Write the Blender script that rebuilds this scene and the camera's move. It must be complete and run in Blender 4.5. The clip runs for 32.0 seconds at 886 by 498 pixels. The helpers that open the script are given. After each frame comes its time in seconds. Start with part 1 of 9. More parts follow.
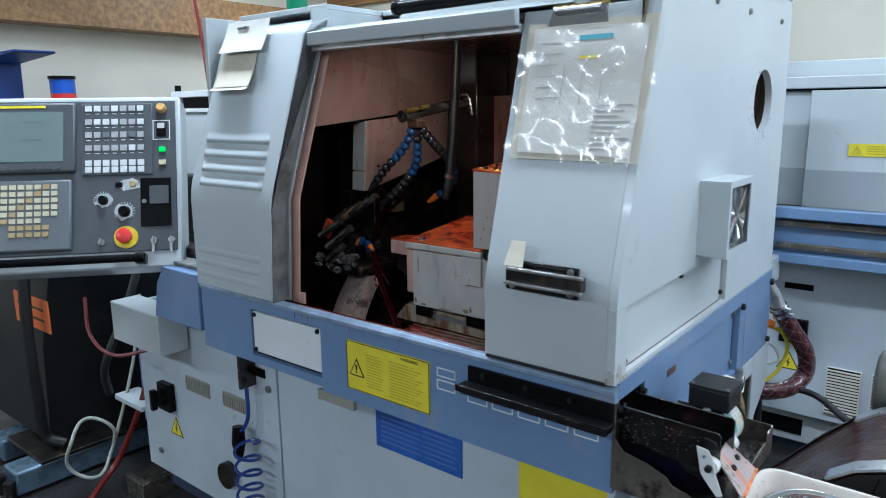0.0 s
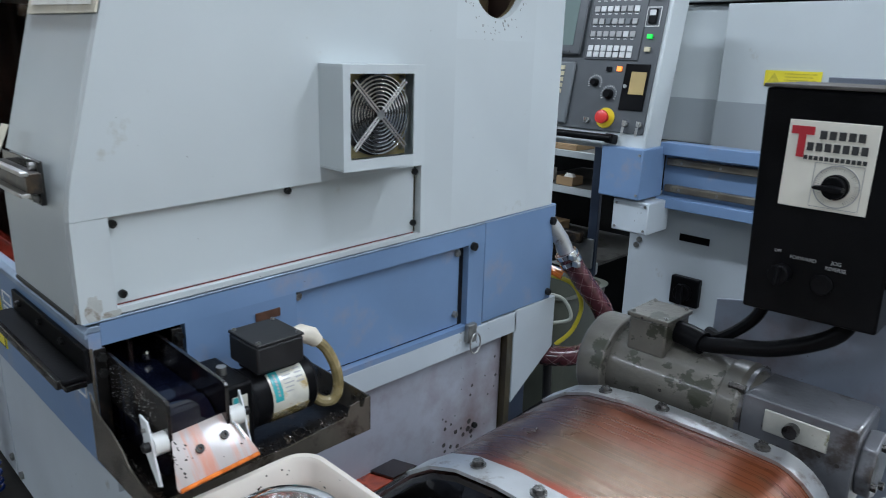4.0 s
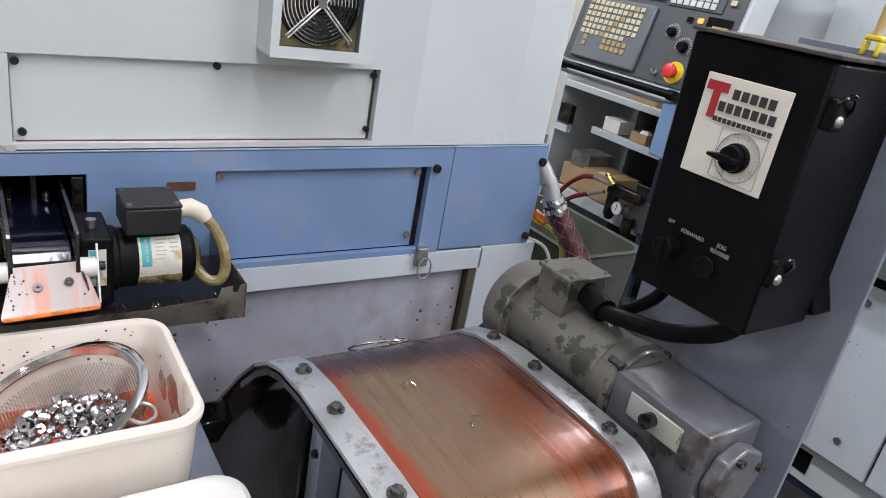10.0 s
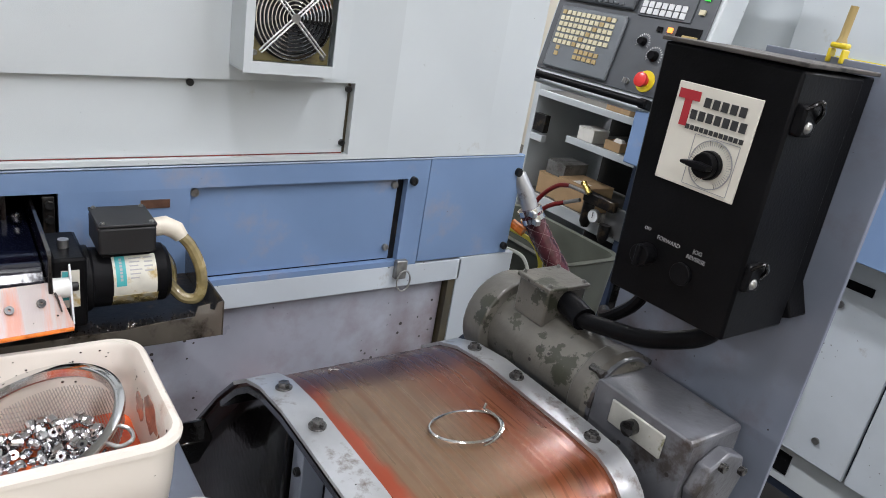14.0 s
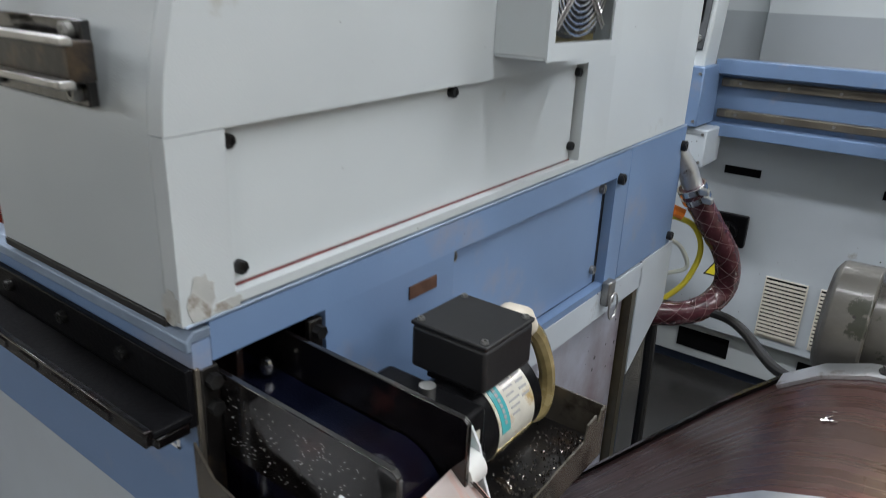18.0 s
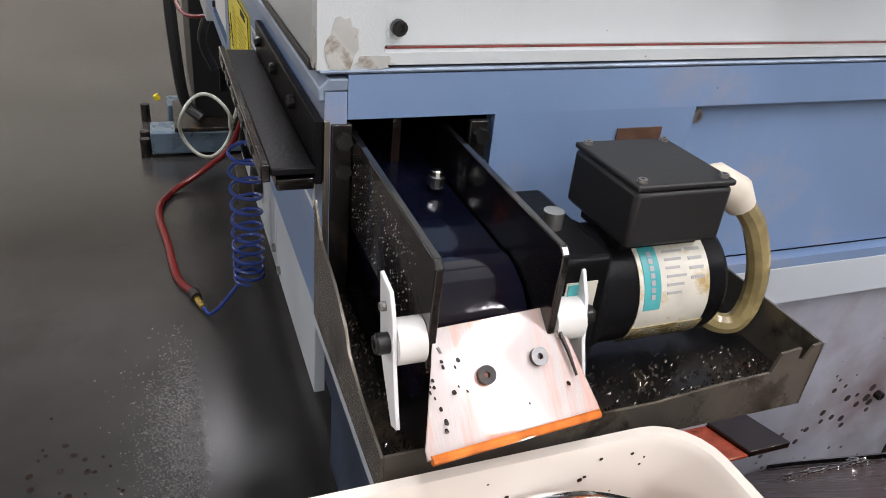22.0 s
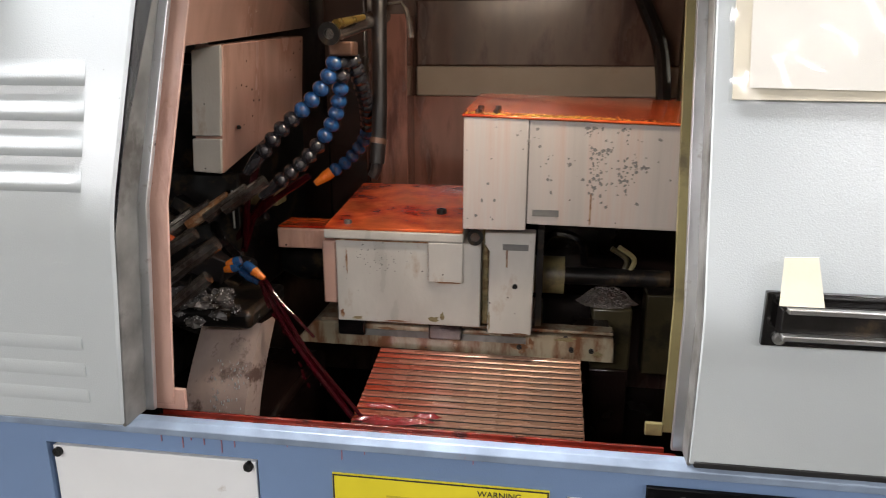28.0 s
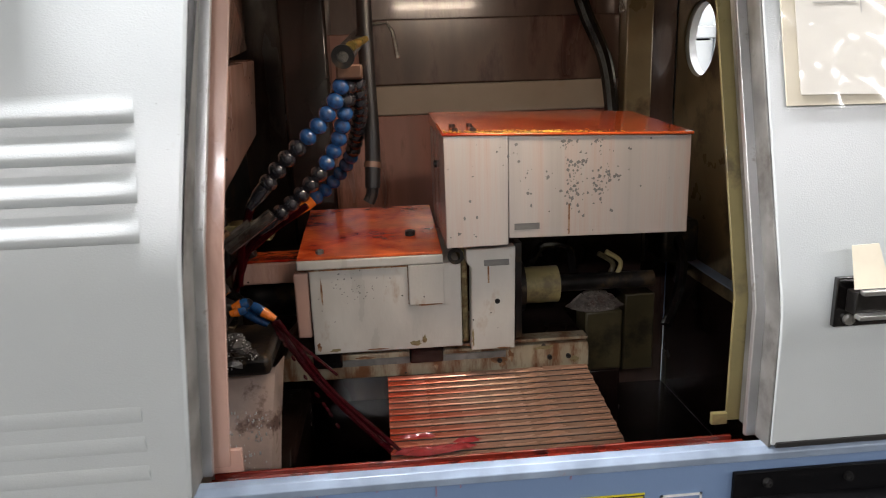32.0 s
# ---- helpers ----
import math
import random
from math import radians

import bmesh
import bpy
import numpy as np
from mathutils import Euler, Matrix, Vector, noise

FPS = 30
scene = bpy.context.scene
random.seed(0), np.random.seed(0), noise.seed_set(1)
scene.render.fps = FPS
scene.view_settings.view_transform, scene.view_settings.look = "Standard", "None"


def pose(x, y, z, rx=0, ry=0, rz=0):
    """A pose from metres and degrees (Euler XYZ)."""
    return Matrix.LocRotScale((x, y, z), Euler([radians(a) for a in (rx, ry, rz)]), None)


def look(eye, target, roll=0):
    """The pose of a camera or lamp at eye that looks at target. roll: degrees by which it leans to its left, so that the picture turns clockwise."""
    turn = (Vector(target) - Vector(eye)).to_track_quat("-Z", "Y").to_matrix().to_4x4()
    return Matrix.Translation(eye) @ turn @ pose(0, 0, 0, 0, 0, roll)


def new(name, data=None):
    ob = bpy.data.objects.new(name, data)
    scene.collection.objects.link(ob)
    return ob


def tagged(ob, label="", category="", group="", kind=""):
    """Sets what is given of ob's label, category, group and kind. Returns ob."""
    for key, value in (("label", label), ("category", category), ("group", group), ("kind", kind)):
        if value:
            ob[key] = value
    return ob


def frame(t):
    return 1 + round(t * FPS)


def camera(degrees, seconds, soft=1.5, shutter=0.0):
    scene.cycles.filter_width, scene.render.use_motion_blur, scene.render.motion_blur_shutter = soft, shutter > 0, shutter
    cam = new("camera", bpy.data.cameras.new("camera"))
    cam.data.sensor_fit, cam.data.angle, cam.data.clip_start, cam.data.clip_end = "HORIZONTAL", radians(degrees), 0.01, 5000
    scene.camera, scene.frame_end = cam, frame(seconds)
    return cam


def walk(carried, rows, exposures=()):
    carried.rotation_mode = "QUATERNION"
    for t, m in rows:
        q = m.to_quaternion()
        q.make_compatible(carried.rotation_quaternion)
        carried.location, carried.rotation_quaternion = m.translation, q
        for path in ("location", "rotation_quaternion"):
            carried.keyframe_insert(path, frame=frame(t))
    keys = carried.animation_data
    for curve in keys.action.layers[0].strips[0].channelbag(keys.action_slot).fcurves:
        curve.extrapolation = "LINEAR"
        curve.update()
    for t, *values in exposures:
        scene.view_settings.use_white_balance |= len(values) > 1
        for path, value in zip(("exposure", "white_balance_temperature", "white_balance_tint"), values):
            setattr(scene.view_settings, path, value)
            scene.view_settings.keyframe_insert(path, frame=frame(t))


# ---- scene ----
cam = camera(64.8, 32.0, soft=0.95, shutter=0.3)
PATH = [
    (0, (0.441, -0.967, 1.438), (-0.795, 0.554, 1.042), -0.7),
    (0.5, (0.562, -0.912, 1.414), (-0.741, 0.541, 0.978), -0.8),
    (1, (0.577, -0.788, 1.384), (-0.783, 0.601, 0.912), -0.5),
    (1.5, (0.555, -0.643, 1.367), (-0.837, 0.717, 0.903), 0.4),
    (2, (0.567, -0.574, 1.342), (-0.818, 0.781, 0.848), 0.6),
    (2.5, (0.653, -0.476, 1.347), (-0.734, 0.875, 0.847), 0.3),
    (3, (0.753, -0.371, 1.341), (-0.63, 1.017, 0.939), 1.1),
    (3.5, (0.787, -0.302, 1.34), (-0.611, 1.048, 0.869), 2.0),
    (4, (0.81, -0.248, 1.322), (-0.533, 1.129, 0.775), 1.6),
    (4.5, (0.884, -0.122, 1.31), (-0.52, 1.138, 0.647), 3.5),
    (6.5, (1.011, 0.02, 1.294), (-0.422, 1.079, 0.384), 8.5),
    (7, (1.009, 0.022, 1.297), (-0.401, 1.111, 0.39), 9.0),
    (7.5, (0.995, 0.016, 1.298), (-0.425, 1.109, 0.41), 9.6),
    (8, (0.978, 0.004, 1.304), (-0.457, 1.11, 0.457), 10.1),
    (8.5, (0.967, -0.005, 1.31), (-0.487, 1.108, 0.505), 10.8),
    (9, (0.967, -0.003, 1.313), (-0.515, 1.096, 0.54), 11.0),
    (9.5, (0.965, -0.003, 1.312), (-0.527, 1.09, 0.552), 10.9),
    (10, (0.966, -0.003, 1.311), (-0.529, 1.094, 0.561), 10.5),
    (10.5, (0.97, -0.005, 1.311), (-0.519, 1.106, 0.57), 10.3),
    (11, (0.974, -0.007, 1.313), (-0.512, 1.114, 0.583), 10.3),
    (11.5, (0.973, -0.002, 1.312), (-0.511, 1.129, 0.591), 10.0),
    (12, (0.97, -0.006, 1.312), (-0.507, 1.133, 0.59), 9.8),
    (12.5, (0.97, -0.002, 1.309), (-0.505, 1.143, 0.594), 9.5),
    (13, (0.966, 0.003, 1.308), (-0.507, 1.152, 0.594), 9.7),
    (13.5, (0.966, 0.0, 1.31), (-0.507, 1.151, 0.598), 9.7),
    (15.5, (0.89, -0.059, 1.334), (-0.584, 1.097, 0.632), 10.5),
    (16, (0.738, -0.188, 1.348), (-0.691, 1.078, 0.749), 8.9),
    (16.5, (0.58, -0.256, 1.313), (-0.791, 1.096, 0.773), 6.1),
    (17, (0.462, -0.268, 1.269), (-0.881, 1.126, 0.765), 4.2),
    (17.5, (0.39, -0.273, 1.261), (-0.798, 1.228, 0.681), 2.6),
    (18, (0.36, -0.222, 1.213), (-0.755, 1.285, 0.519), 2.4),
    (18.5, (0.395, -0.138, 1.145), (-0.961, 1.089, 0.335), 4.5),
    (19, (0.421, -0.131, 1.138), (-0.97, 0.939, 0.18), 7.3),
    (19.5, (0.423, -0.125, 1.136), (-1.036, 0.799, 0.128), 6.4),
    (20, (0.41, -0.11, 1.122), (-1.133, 0.673, 0.118), 5.7),
    (20.5, (0.404, -0.105, 1.121), (-1.198, 0.574, 0.136), 5.9),
    (21, (0.405, -0.094, 1.122), (-1.202, 0.567, 0.132), 6.9),
    (21.5, (0.408, -0.089, 1.122), (-1.201, 0.577, 0.139), 6.6),
    (22, (0.41, -0.088, 1.123), (-1.2, 0.605, 0.161), 6.2),
    (22.5, (0.406, -0.091, 1.124), (-1.212, 0.6, 0.173), 6.1),
    (23, (0.409, -0.09, 1.119), (-1.198, 0.607, 0.154), 6.2),
    (23.5, (0.414, -0.088, 1.114), (-1.154, 0.622, 0.095), 6.3),
    (24, (0.396, -0.133, 1.156), (-1.151, 0.657, 0.164), 6.6),
    (24.2, (0.354, -0.188, 1.205), (-1.115, 0.721, 0.205), 7.6),
    (24.5, (0.296, -0.282, 1.228), (-1.106, 0.879, 0.402), 7.8),
    (24.8, (0.212, -0.357, 1.275), (-1.111, 0.935, 0.520), 6.2),
    (25, (0.165, -0.394, 1.277), (-1.149, 0.964, 0.622), 5.5),
    (25.5, (-0.015, -0.409, 1.305), (-1.25, 1.035, 0.679), 2.0),
    (27.5, (-0.317, -0.566, 1.358), (-0.814, 1.296, 0.824), 1.2),
    (28, (-0.398, -0.636, 1.387), (-0.68, 1.274, 0.865), 0.1),
    (28.5, (-0.429, -0.651, 1.387), (-0.485, 1.291, 0.912), -1.0),
    (29, (-0.421, -0.636, 1.393), (-0.429, 1.297, 0.877), -2.2),
    (29.5, (-0.425, -0.644, 1.397), (-0.554, 1.275, 0.847), -3.8),
    (30, (-0.429, -0.644, 1.394), (-0.592, 1.273, 0.847), -3.9),
    (30.5, (-0.435, -0.636, 1.395), (-0.579, 1.283, 0.85), -3.7),
    (31, (-0.435, -0.616, 1.39), (-0.575, 1.314, 0.883), -3.7),
    (31.5, (-0.498, -0.606, 1.392), (-0.529, 1.333, 0.904), -2.2),
    (32, (-0.637, -0.63, 1.395), (-0.477, 1.303, 0.909), -1.9),
]
EXPOSURES = [(0, -0.2, 5390, 10), (2, -0.16, 5480, 10), (4, -0.44, 5750, 13), (8.5, -0.11, 6300, 21), (13.5, -0.02, 6400, 20), (16, -0.03, 6400, 15), (17, -0.34, 6400, 15), (18, -0.34, 6350, 16), (19, -0.06, 6400, 16), (20.5, 0.06, 6600, 22), (23.5, 0.08, 6650, 22), (24, 0.16, 6500, 18), (25.5, 0.2, 6600, 18), (28, 0.76, 6750, 20), (30, 0.66, 6750, 20), (32, 0.56, 6750, 20)]
walk(cam, [(t, look(eye, target, roll)) for t, eye, target, roll in PATH], EXPOSURES)

FLOOR = 0.08            # height of the workshop floor
CEIL = 3.05

# ---- world and lamps ----
world = bpy.data.worlds.new("workshop_air")
scene.world = world
world.use_nodes = True
world.node_tree.nodes["Background"].inputs[0].default_value = (0.75, 0.8, 0.85, 1)
world.node_tree.nodes["Background"].inputs[1].default_value = 0.15

LAMPS = [(-3.5, -3.3, 57), (-1.4, -3.6, 60), (2.0, -3.3, 54), (-1.4, 0.12, 56), (0.60, 0.12, 20), (-0.6, 2.75, 26), (1.5, 1.35, 34), (2.9, 0.2, 33), (-3.0, 0.12, 30), (3.5, -1.4, 34), (-3.6, 2.9, 40), (1.9, 3.1, 48)]
for lx, ly, watts in LAMPS:
    data = bpy.data.lights.new("tube_light", "AREA")
    data.shape, data.size, data.size_y = "RECTANGLE", 1.2, 0.22
    data.energy, data.color = watts, (0.95, 1.0, 1.0)
    lamp = new("tube_light", data)
    lamp.matrix_world = pose(lx, ly, CEIL - 0.145)

# fill lamp added under the roof of the chamber to brighten its inside
data = bpy.data.lights.new("work_light", "AREA")
data.shape, data.size, data.size_y = "RECTANGLE", 0.22, 0.03
data.energy, data.color = 1.1, (1.0, 0.86, 0.66)
lamp = new("work_light", data)
lamp.matrix_world = pose(-0.47, 0.20, 1.578, 22)

# ---- materials ----
def material(name):
    m = bpy.data.materials.new(name)
    m.use_nodes = True
    return m, m.node_tree.nodes, m.node_tree.links, m.node_tree.nodes["Principled BSDF"]


def surface(name, color, rough=0.5, metal=0.0, var=0.08, scale=6.0, grain=120.0, bump=0.06,
            stain=None, amount=0.0, stain_scale=9.0, stain_rough=None, coat=0.0, streak=(1, 1, 1), spec=0.5, specks=0.0, edge=None):
    """Coloured surface with cloudy variation, fine grain relief, and optional stains and dark specks."""
    m, nodes, links, bsdf = material(name)
    tc = nodes.new("ShaderNodeTexCoord")
    mp = nodes.new("ShaderNodeMapping")
    mp.inputs["Scale"].default_value = streak
    links.new(tc.outputs["Object"], mp.inputs["Vector"])
    cloud = nodes.new("ShaderNodeTexNoise")
    cloud.inputs["Scale"].default_value, cloud.inputs["Detail"].default_value = scale, 6
    links.new(mp.outputs["Vector"], cloud.inputs["Vector"])
    ramp = nodes.new("ShaderNodeValToRGB")
    lo, hi = 1 - 1.6 * var, 1 + 1.2 * var
    ramp.color_ramp.elements[0].position, ramp.color_ramp.elements[1].position = 0.3, 0.7
    ramp.color_ramp.elements[0].color = (*[c * lo for c in color], 1)
    ramp.color_ramp.elements[1].color = (*[min(1, c * hi) for c in color], 1)
    links.new(cloud.outputs["Fac"], ramp.inputs["Fac"])
    out = ramp.outputs["Color"]
    fine = nodes.new("ShaderNodeTexNoise")
    fine.inputs["Scale"].default_value, fine.inputs["Detail"].default_value = grain, 3
    links.new(mp.outputs["Vector"], fine.inputs["Vector"])
    rough_out = None
    if stain:
        blot = nodes.new("ShaderNodeTexNoise")
        blot.inputs["Scale"].default_value, blot.inputs["Detail"].default_value, blot.inputs["Roughness"].default_value = stain_scale, 9, 0.65
        links.new(mp.outputs["Vector"], blot.inputs["Vector"])
        mask = nodes.new("ShaderNodeMapRange")
        mask.inputs["From Min"].default_value, mask.inputs["From Max"].default_value = 0.72 - 0.5 * amount, (0.80 - 0.42 * amount) if edge is None else 0.72 - 0.5 * amount + edge
        links.new(blot.outputs["Fac"], mask.inputs["Value"])
        mix = nodes.new("ShaderNodeMix")
        mix.data_type = "RGBA"
        mix.inputs[7].default_value = (*stain, 1)
        links.new(mask.outputs[0], mix.inputs[0])
        links.new(out, mix.inputs[6])
        out = mix.outputs[2]
        if stain_rough is not None:
            rr = nodes.new("ShaderNodeMapRange")
            rr.inputs["To Min"].default_value, rr.inputs["To Max"].default_value = rough, stain_rough
            links.new(mask.outputs[0], rr.inputs["Value"])
            rough_out = rr.outputs[0]
    if specks:
        sp = nodes.new("ShaderNodeTexVoronoi")
        sp.inputs["Scale"].default_value = 55
        links.new(tc.outputs["Object"], sp.inputs["Vector"])
        where = nodes.new("ShaderNodeTexNoise")
        where.inputs["Scale"].default_value = 7
        links.new(tc.outputs["Object"], where.inputs["Vector"])
        size = nodes.new("ShaderNodeMapRange")
        size.inputs["From Min"].default_value, size.inputs["From Max"].default_value = 0.45, 0.75
        size.inputs["To Min"].default_value, size.inputs["To Max"].default_value = 0.0, 0.32 * specks
        links.new(where.outputs["Fac"], size.inputs["Value"])
        dot = nodes.new("ShaderNodeMath")
        dot.operation = "LESS_THAN"
        links.new(sp.outputs["Distance"], dot.inputs[0])
        links.new(size.outputs[0], dot.inputs[1])
        mix2 = nodes.new("ShaderNodeMix")
        mix2.data_type = "RGBA"
        mix2.inputs[7].default_value = (0.035, 0.028, 0.026, 1)
        links.new(dot.outputs[0], mix2.inputs[0])
        links.new(out, mix2.inputs[6])
        out = mix2.outputs[2]
    links.new(out, bsdf.inputs["Base Color"])
    if rough_out is None:
        rr = nodes.new("ShaderNodeMapRange")
        rr.inputs["To Min"].default_value, rr.inputs["To Max"].default_value = max(0.02, rough - 0.09), min(1, rough + 0.09)
        links.new(cloud.outputs["Fac"], rr.inputs["Value"])
        rough_out = rr.outputs[0]
    links.new(rough_out, bsdf.inputs["Roughness"])
    bsdf.inputs["Metallic"].default_value = metal
    bsdf.inputs["Specular IOR Level"].default_value = spec
    bsdf.inputs["Coat Weight"].default_value = coat
    bsdf.inputs["Coat Roughness"].default_value = 0.08
    if bump:
        bp = nodes.new("ShaderNodeBump")
        bp.inputs["Strength"].default_value, bp.inputs["Distance"].default_value = bump, 0.002
        links.new(fine.outputs["Fac"], bp.inputs["Height"])
        links.new(bp.outputs["Normal"], bsdf.inputs["Normal"])
    return m


def glowing(name, color, strength):
    m, nodes, links, bsdf = material(name)
    bsdf.inputs["Base Color"].default_value = (*color, 1)
    bsdf.inputs["Emission Color"].default_value = (*color, 1)
    bsdf.inputs["Emission Strength"].default_value = strength
    return m


def clear(name, color=(1, 1, 1), rough=0.03, ior=1.45, weight=1.0):
    m, nodes, links, bsdf = material(name)
    bsdf.inputs["Base Color"].default_value = (*color, 1)
    bsdf.inputs["Roughness"].default_value = rough
    bsdf.inputs["IOR"].default_value = ior
    bsdf.inputs["Transmission Weight"].default_value = weight
    return m


GREY = surface("grey_machine_paint", (0.53, 0.57, 0.58), 0.34, var=0.05, scale=2.5, bump=0.10, grain=700, stain=(0.40, 0.40, 0.36), amount=0.13, stain_scale=9, coat=0.15, specks=0.16)
GREY_DOOR = surface("grey_door_paint", (0.49, 0.53, 0.54), 0.20, var=0.06, scale=2.5, bump=0.13, grain=620, stain=(0.38, 0.38, 0.34), amount=0.11, stain_scale=9, coat=0.0, specks=0.13)
# Darker copy of the door grey; paints shade on the lower doors.
SHADE_GREY = surface("shaded_grey_door_field", (0.35, 0.38, 0.40), 0.34, var=0.04, scale=3, bump=0.1, grain=240)
SCUFF = surface("scuffed_filler_patch", (0.46, 0.47, 0.45), 0.5, var=0.15, scale=40, stain=(0.25, 0.22, 0.18), amount=0.40, stain_scale=50)
BEIGE_GREY = surface("beige_grey_grille", (0.30, 0.29, 0.25), 0.45, var=0.08, scale=14)
WORN = surface("worn_bare_edge", (0.20, 0.20, 0.19), 0.55, metal=0.2, var=0.3, scale=20, stain=(0.085, 0.08, 0.072), amount=0.42, stain_scale=9)
BLUE = surface("blue_machine_paint", (0.165, 0.255, 0.42), 0.36, var=0.09, scale=3.5, bump=0.08, grain=500, stain=(0.25, 0.28, 0.36), amount=0.28, stain_scale=5, coat=0.12, specks=0.12)
BLUE_EDGE = surface("worn_blue_ledge", (0.25, 0.32, 0.42), 0.38, metal=0.15, var=0.2, scale=18, bump=0.1, stain=(0.42, 0.16, 0.10), amount=0.12, stain_scale=14)
LOWER = surface("pale_lower_panel", (0.50, 0.55, 0.59), 0.38, var=0.05, scale=5, stain=(0.33, 0.32, 0.30), amount=0.13, stain_scale=10, specks=0.35)
SPLASHED = surface("oil_splashed_panel", (0.37, 0.385, 0.44), 0.30, var=0.14, scale=4, stain=(0.185, 0.120, 0.115), amount=0.50, stain_scale=3.4, edge=0.26, specks=1.1)
NAVY = surface("navy_tank_paint", (0.035, 0.05, 0.085), 0.4, var=0.2)
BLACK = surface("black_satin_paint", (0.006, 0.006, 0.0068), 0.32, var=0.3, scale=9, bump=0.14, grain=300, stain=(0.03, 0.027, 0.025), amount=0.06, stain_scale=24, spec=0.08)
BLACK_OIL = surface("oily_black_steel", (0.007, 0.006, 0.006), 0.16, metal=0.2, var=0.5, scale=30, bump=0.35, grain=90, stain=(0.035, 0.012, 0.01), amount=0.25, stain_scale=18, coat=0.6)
DARK = surface("dark_machine_metal", (0.018, 0.016, 0.015), 0.38, metal=0.5, var=0.5, scale=25, bump=0.2, stain=(0.09, 0.06, 0.035), amount=0.35, stain_scale=20, coat=0.3)
RUBBER = surface("black_rubber", (0.014, 0.014, 0.014), 0.5, var=0.2, bump=0.1)
STEEL = surface("bare_steel", (0.48, 0.48, 0.47), 0.3, metal=0.9, var=0.12, scale=20, bump=0.06, stain=(0.22, 0.2, 0.18), amount=0.22, stain_scale=25)
ALU = surface("brushed_aluminium", (0.56, 0.57, 0.58), 0.33, metal=0.75, var=0.14, scale=14, bump=0.14, stain=(0.24, 0.20, 0.18), amount=0.30, stain_scale=26, specks=0.45)
CHROME = surface("bright_chrome", (0.78, 0.78, 0.78), 0.12, metal=1.0, var=0.05, bump=0.0)
ZINC = surface("dull_zinc_screw", (0.30, 0.30, 0.29), 0.35, metal=0.8, var=0.2, scale=60)
TUB = surface("dark_grey_tub", (0.085, 0.092, 0.074), 0.4, var=0.15, scale=8)
BACK_RED = surface("red_brown_oiled_sheet", (0.27, 0.125, 0.095), 0.25, var=0.2, scale=5, bump=0.1, stain=(0.10, 0.04, 0.03), amount=0.38, stain_scale=5, streak=(2.5, 2.5, 0.5), coat=0.4)
BACK_TAN = surface("dull_tan_oiled_sheet", (0.34, 0.285, 0.23), 0.35, var=0.12, scale=6, stain=(0.26, 0.18, 0.13), amount=0.32, stain_scale=6, edge=0.2, coat=0.2)
WALL_OLIVE = surface("tan_oiled_wall", (0.19, 0.145, 0.08), 0.3, var=0.25, scale=7, bump=0.1, stain=(0.07, 0.045, 0.025), amount=0.42, stain_scale=8, coat=0.3)
DUSTY = surface("dusty_black_lid", (0.075, 0.068, 0.062), 0.55, var=0.3, scale=14, stain=(0.012, 0.012, 0.012), amount=0.40, stain_scale=22, spec=0.2)
INLET_RED = surface("red_wet_inlet", (0.55, 0.085, 0.03), 0.2, var=0.4, scale=18, bump=0.2, stain=(0.06, 0.01, 0.007), amount=0.47, stain_scale=16, coat=0.4)
OILY_BOLT = surface("oily_bolt", (0.13, 0.125, 0.12), 0.28, metal=0.8, var=0.35, scale=90, stain=(0.03, 0.02, 0.016), amount=0.35, stain_scale=70, coat=0.3)
WORN_WHITE = surface("paint_worn_to_primer", (0.50, 0.52, 0.52), 0.5, var=0.15, scale=40, stain=(0.16, 0.17, 0.18), amount=0.30, stain_scale=60)
BOLT_DARK = surface("dark_screw_head", (0.03, 0.03, 0.03), 0.35, metal=0.6, var=0.3, scale=60)
TRAY = surface("oily_sheet_tray", (0.19, 0.168, 0.138), 0.22, metal=0.55, var=0.25, scale=12, bump=0.12, stain=(0.05, 0.04, 0.03), amount=0.4, stain_scale=16, coat=0.4)
OIL_ORANGE = surface("red_oil_film", (0.72, 0.125, 0.030), 0.17, var=0.34, scale=11, bump=0.3, grain=80, stain=(0.30, 0.012, 0.004), amount=0.54, stain_scale=7.5, edge=0.16, coat=0.5, streak=(1.0, 1.6, 1.0), specks=0.35)
OIL_PALE = surface("oil_streaked_casting", (0.50, 0.465, 0.435), 0.24, var=0.12, scale=7, bump=0.14, stain=(0.47, 0.34, 0.285), amount=0.47, edge=0.19, stain_scale=7, streak=(4, 4, 0.12), coat=0.35, specks=0.45)
OIL_PINK = surface("oil_tinted_liner", (0.60, 0.38, 0.31), 0.25, var=0.14, scale=5, bump=0.1, edge=0.22, stain=(0.24, 0.11, 0.085), amount=0.38, stain_scale=5, streak=(2.5, 2.5, 0.5), coat=0.4, specks=0.5)
OIL_OLIVE = surface("dark_olive_oiled_iron", (0.062, 0.050, 0.025), 0.3, var=0.35, scale=9, bump=0.12, stain=(0.025, 0.02, 0.012), amount=0.42, stain_scale=12, coat=0.3)
OIL_YELLOW = surface("oil_yellowed_paint", (0.27, 0.228, 0.105), 0.3, var=0.2, scale=9, bump=0.1, stain=(0.14, 0.11, 0.06), amount=0.4, stain_scale=12, coat=0.3)
# Near-black for oil spots; in chamber recesses it also carries painted shade.
LINER = surface("near_black_oil_and_shade", (0.022, 0.012, 0.010), 0.25, var=0.4, scale=6, bump=0.1, stain=(0.008, 0.004, 0.003), amount=0.5, stain_scale=6, coat=0.4)
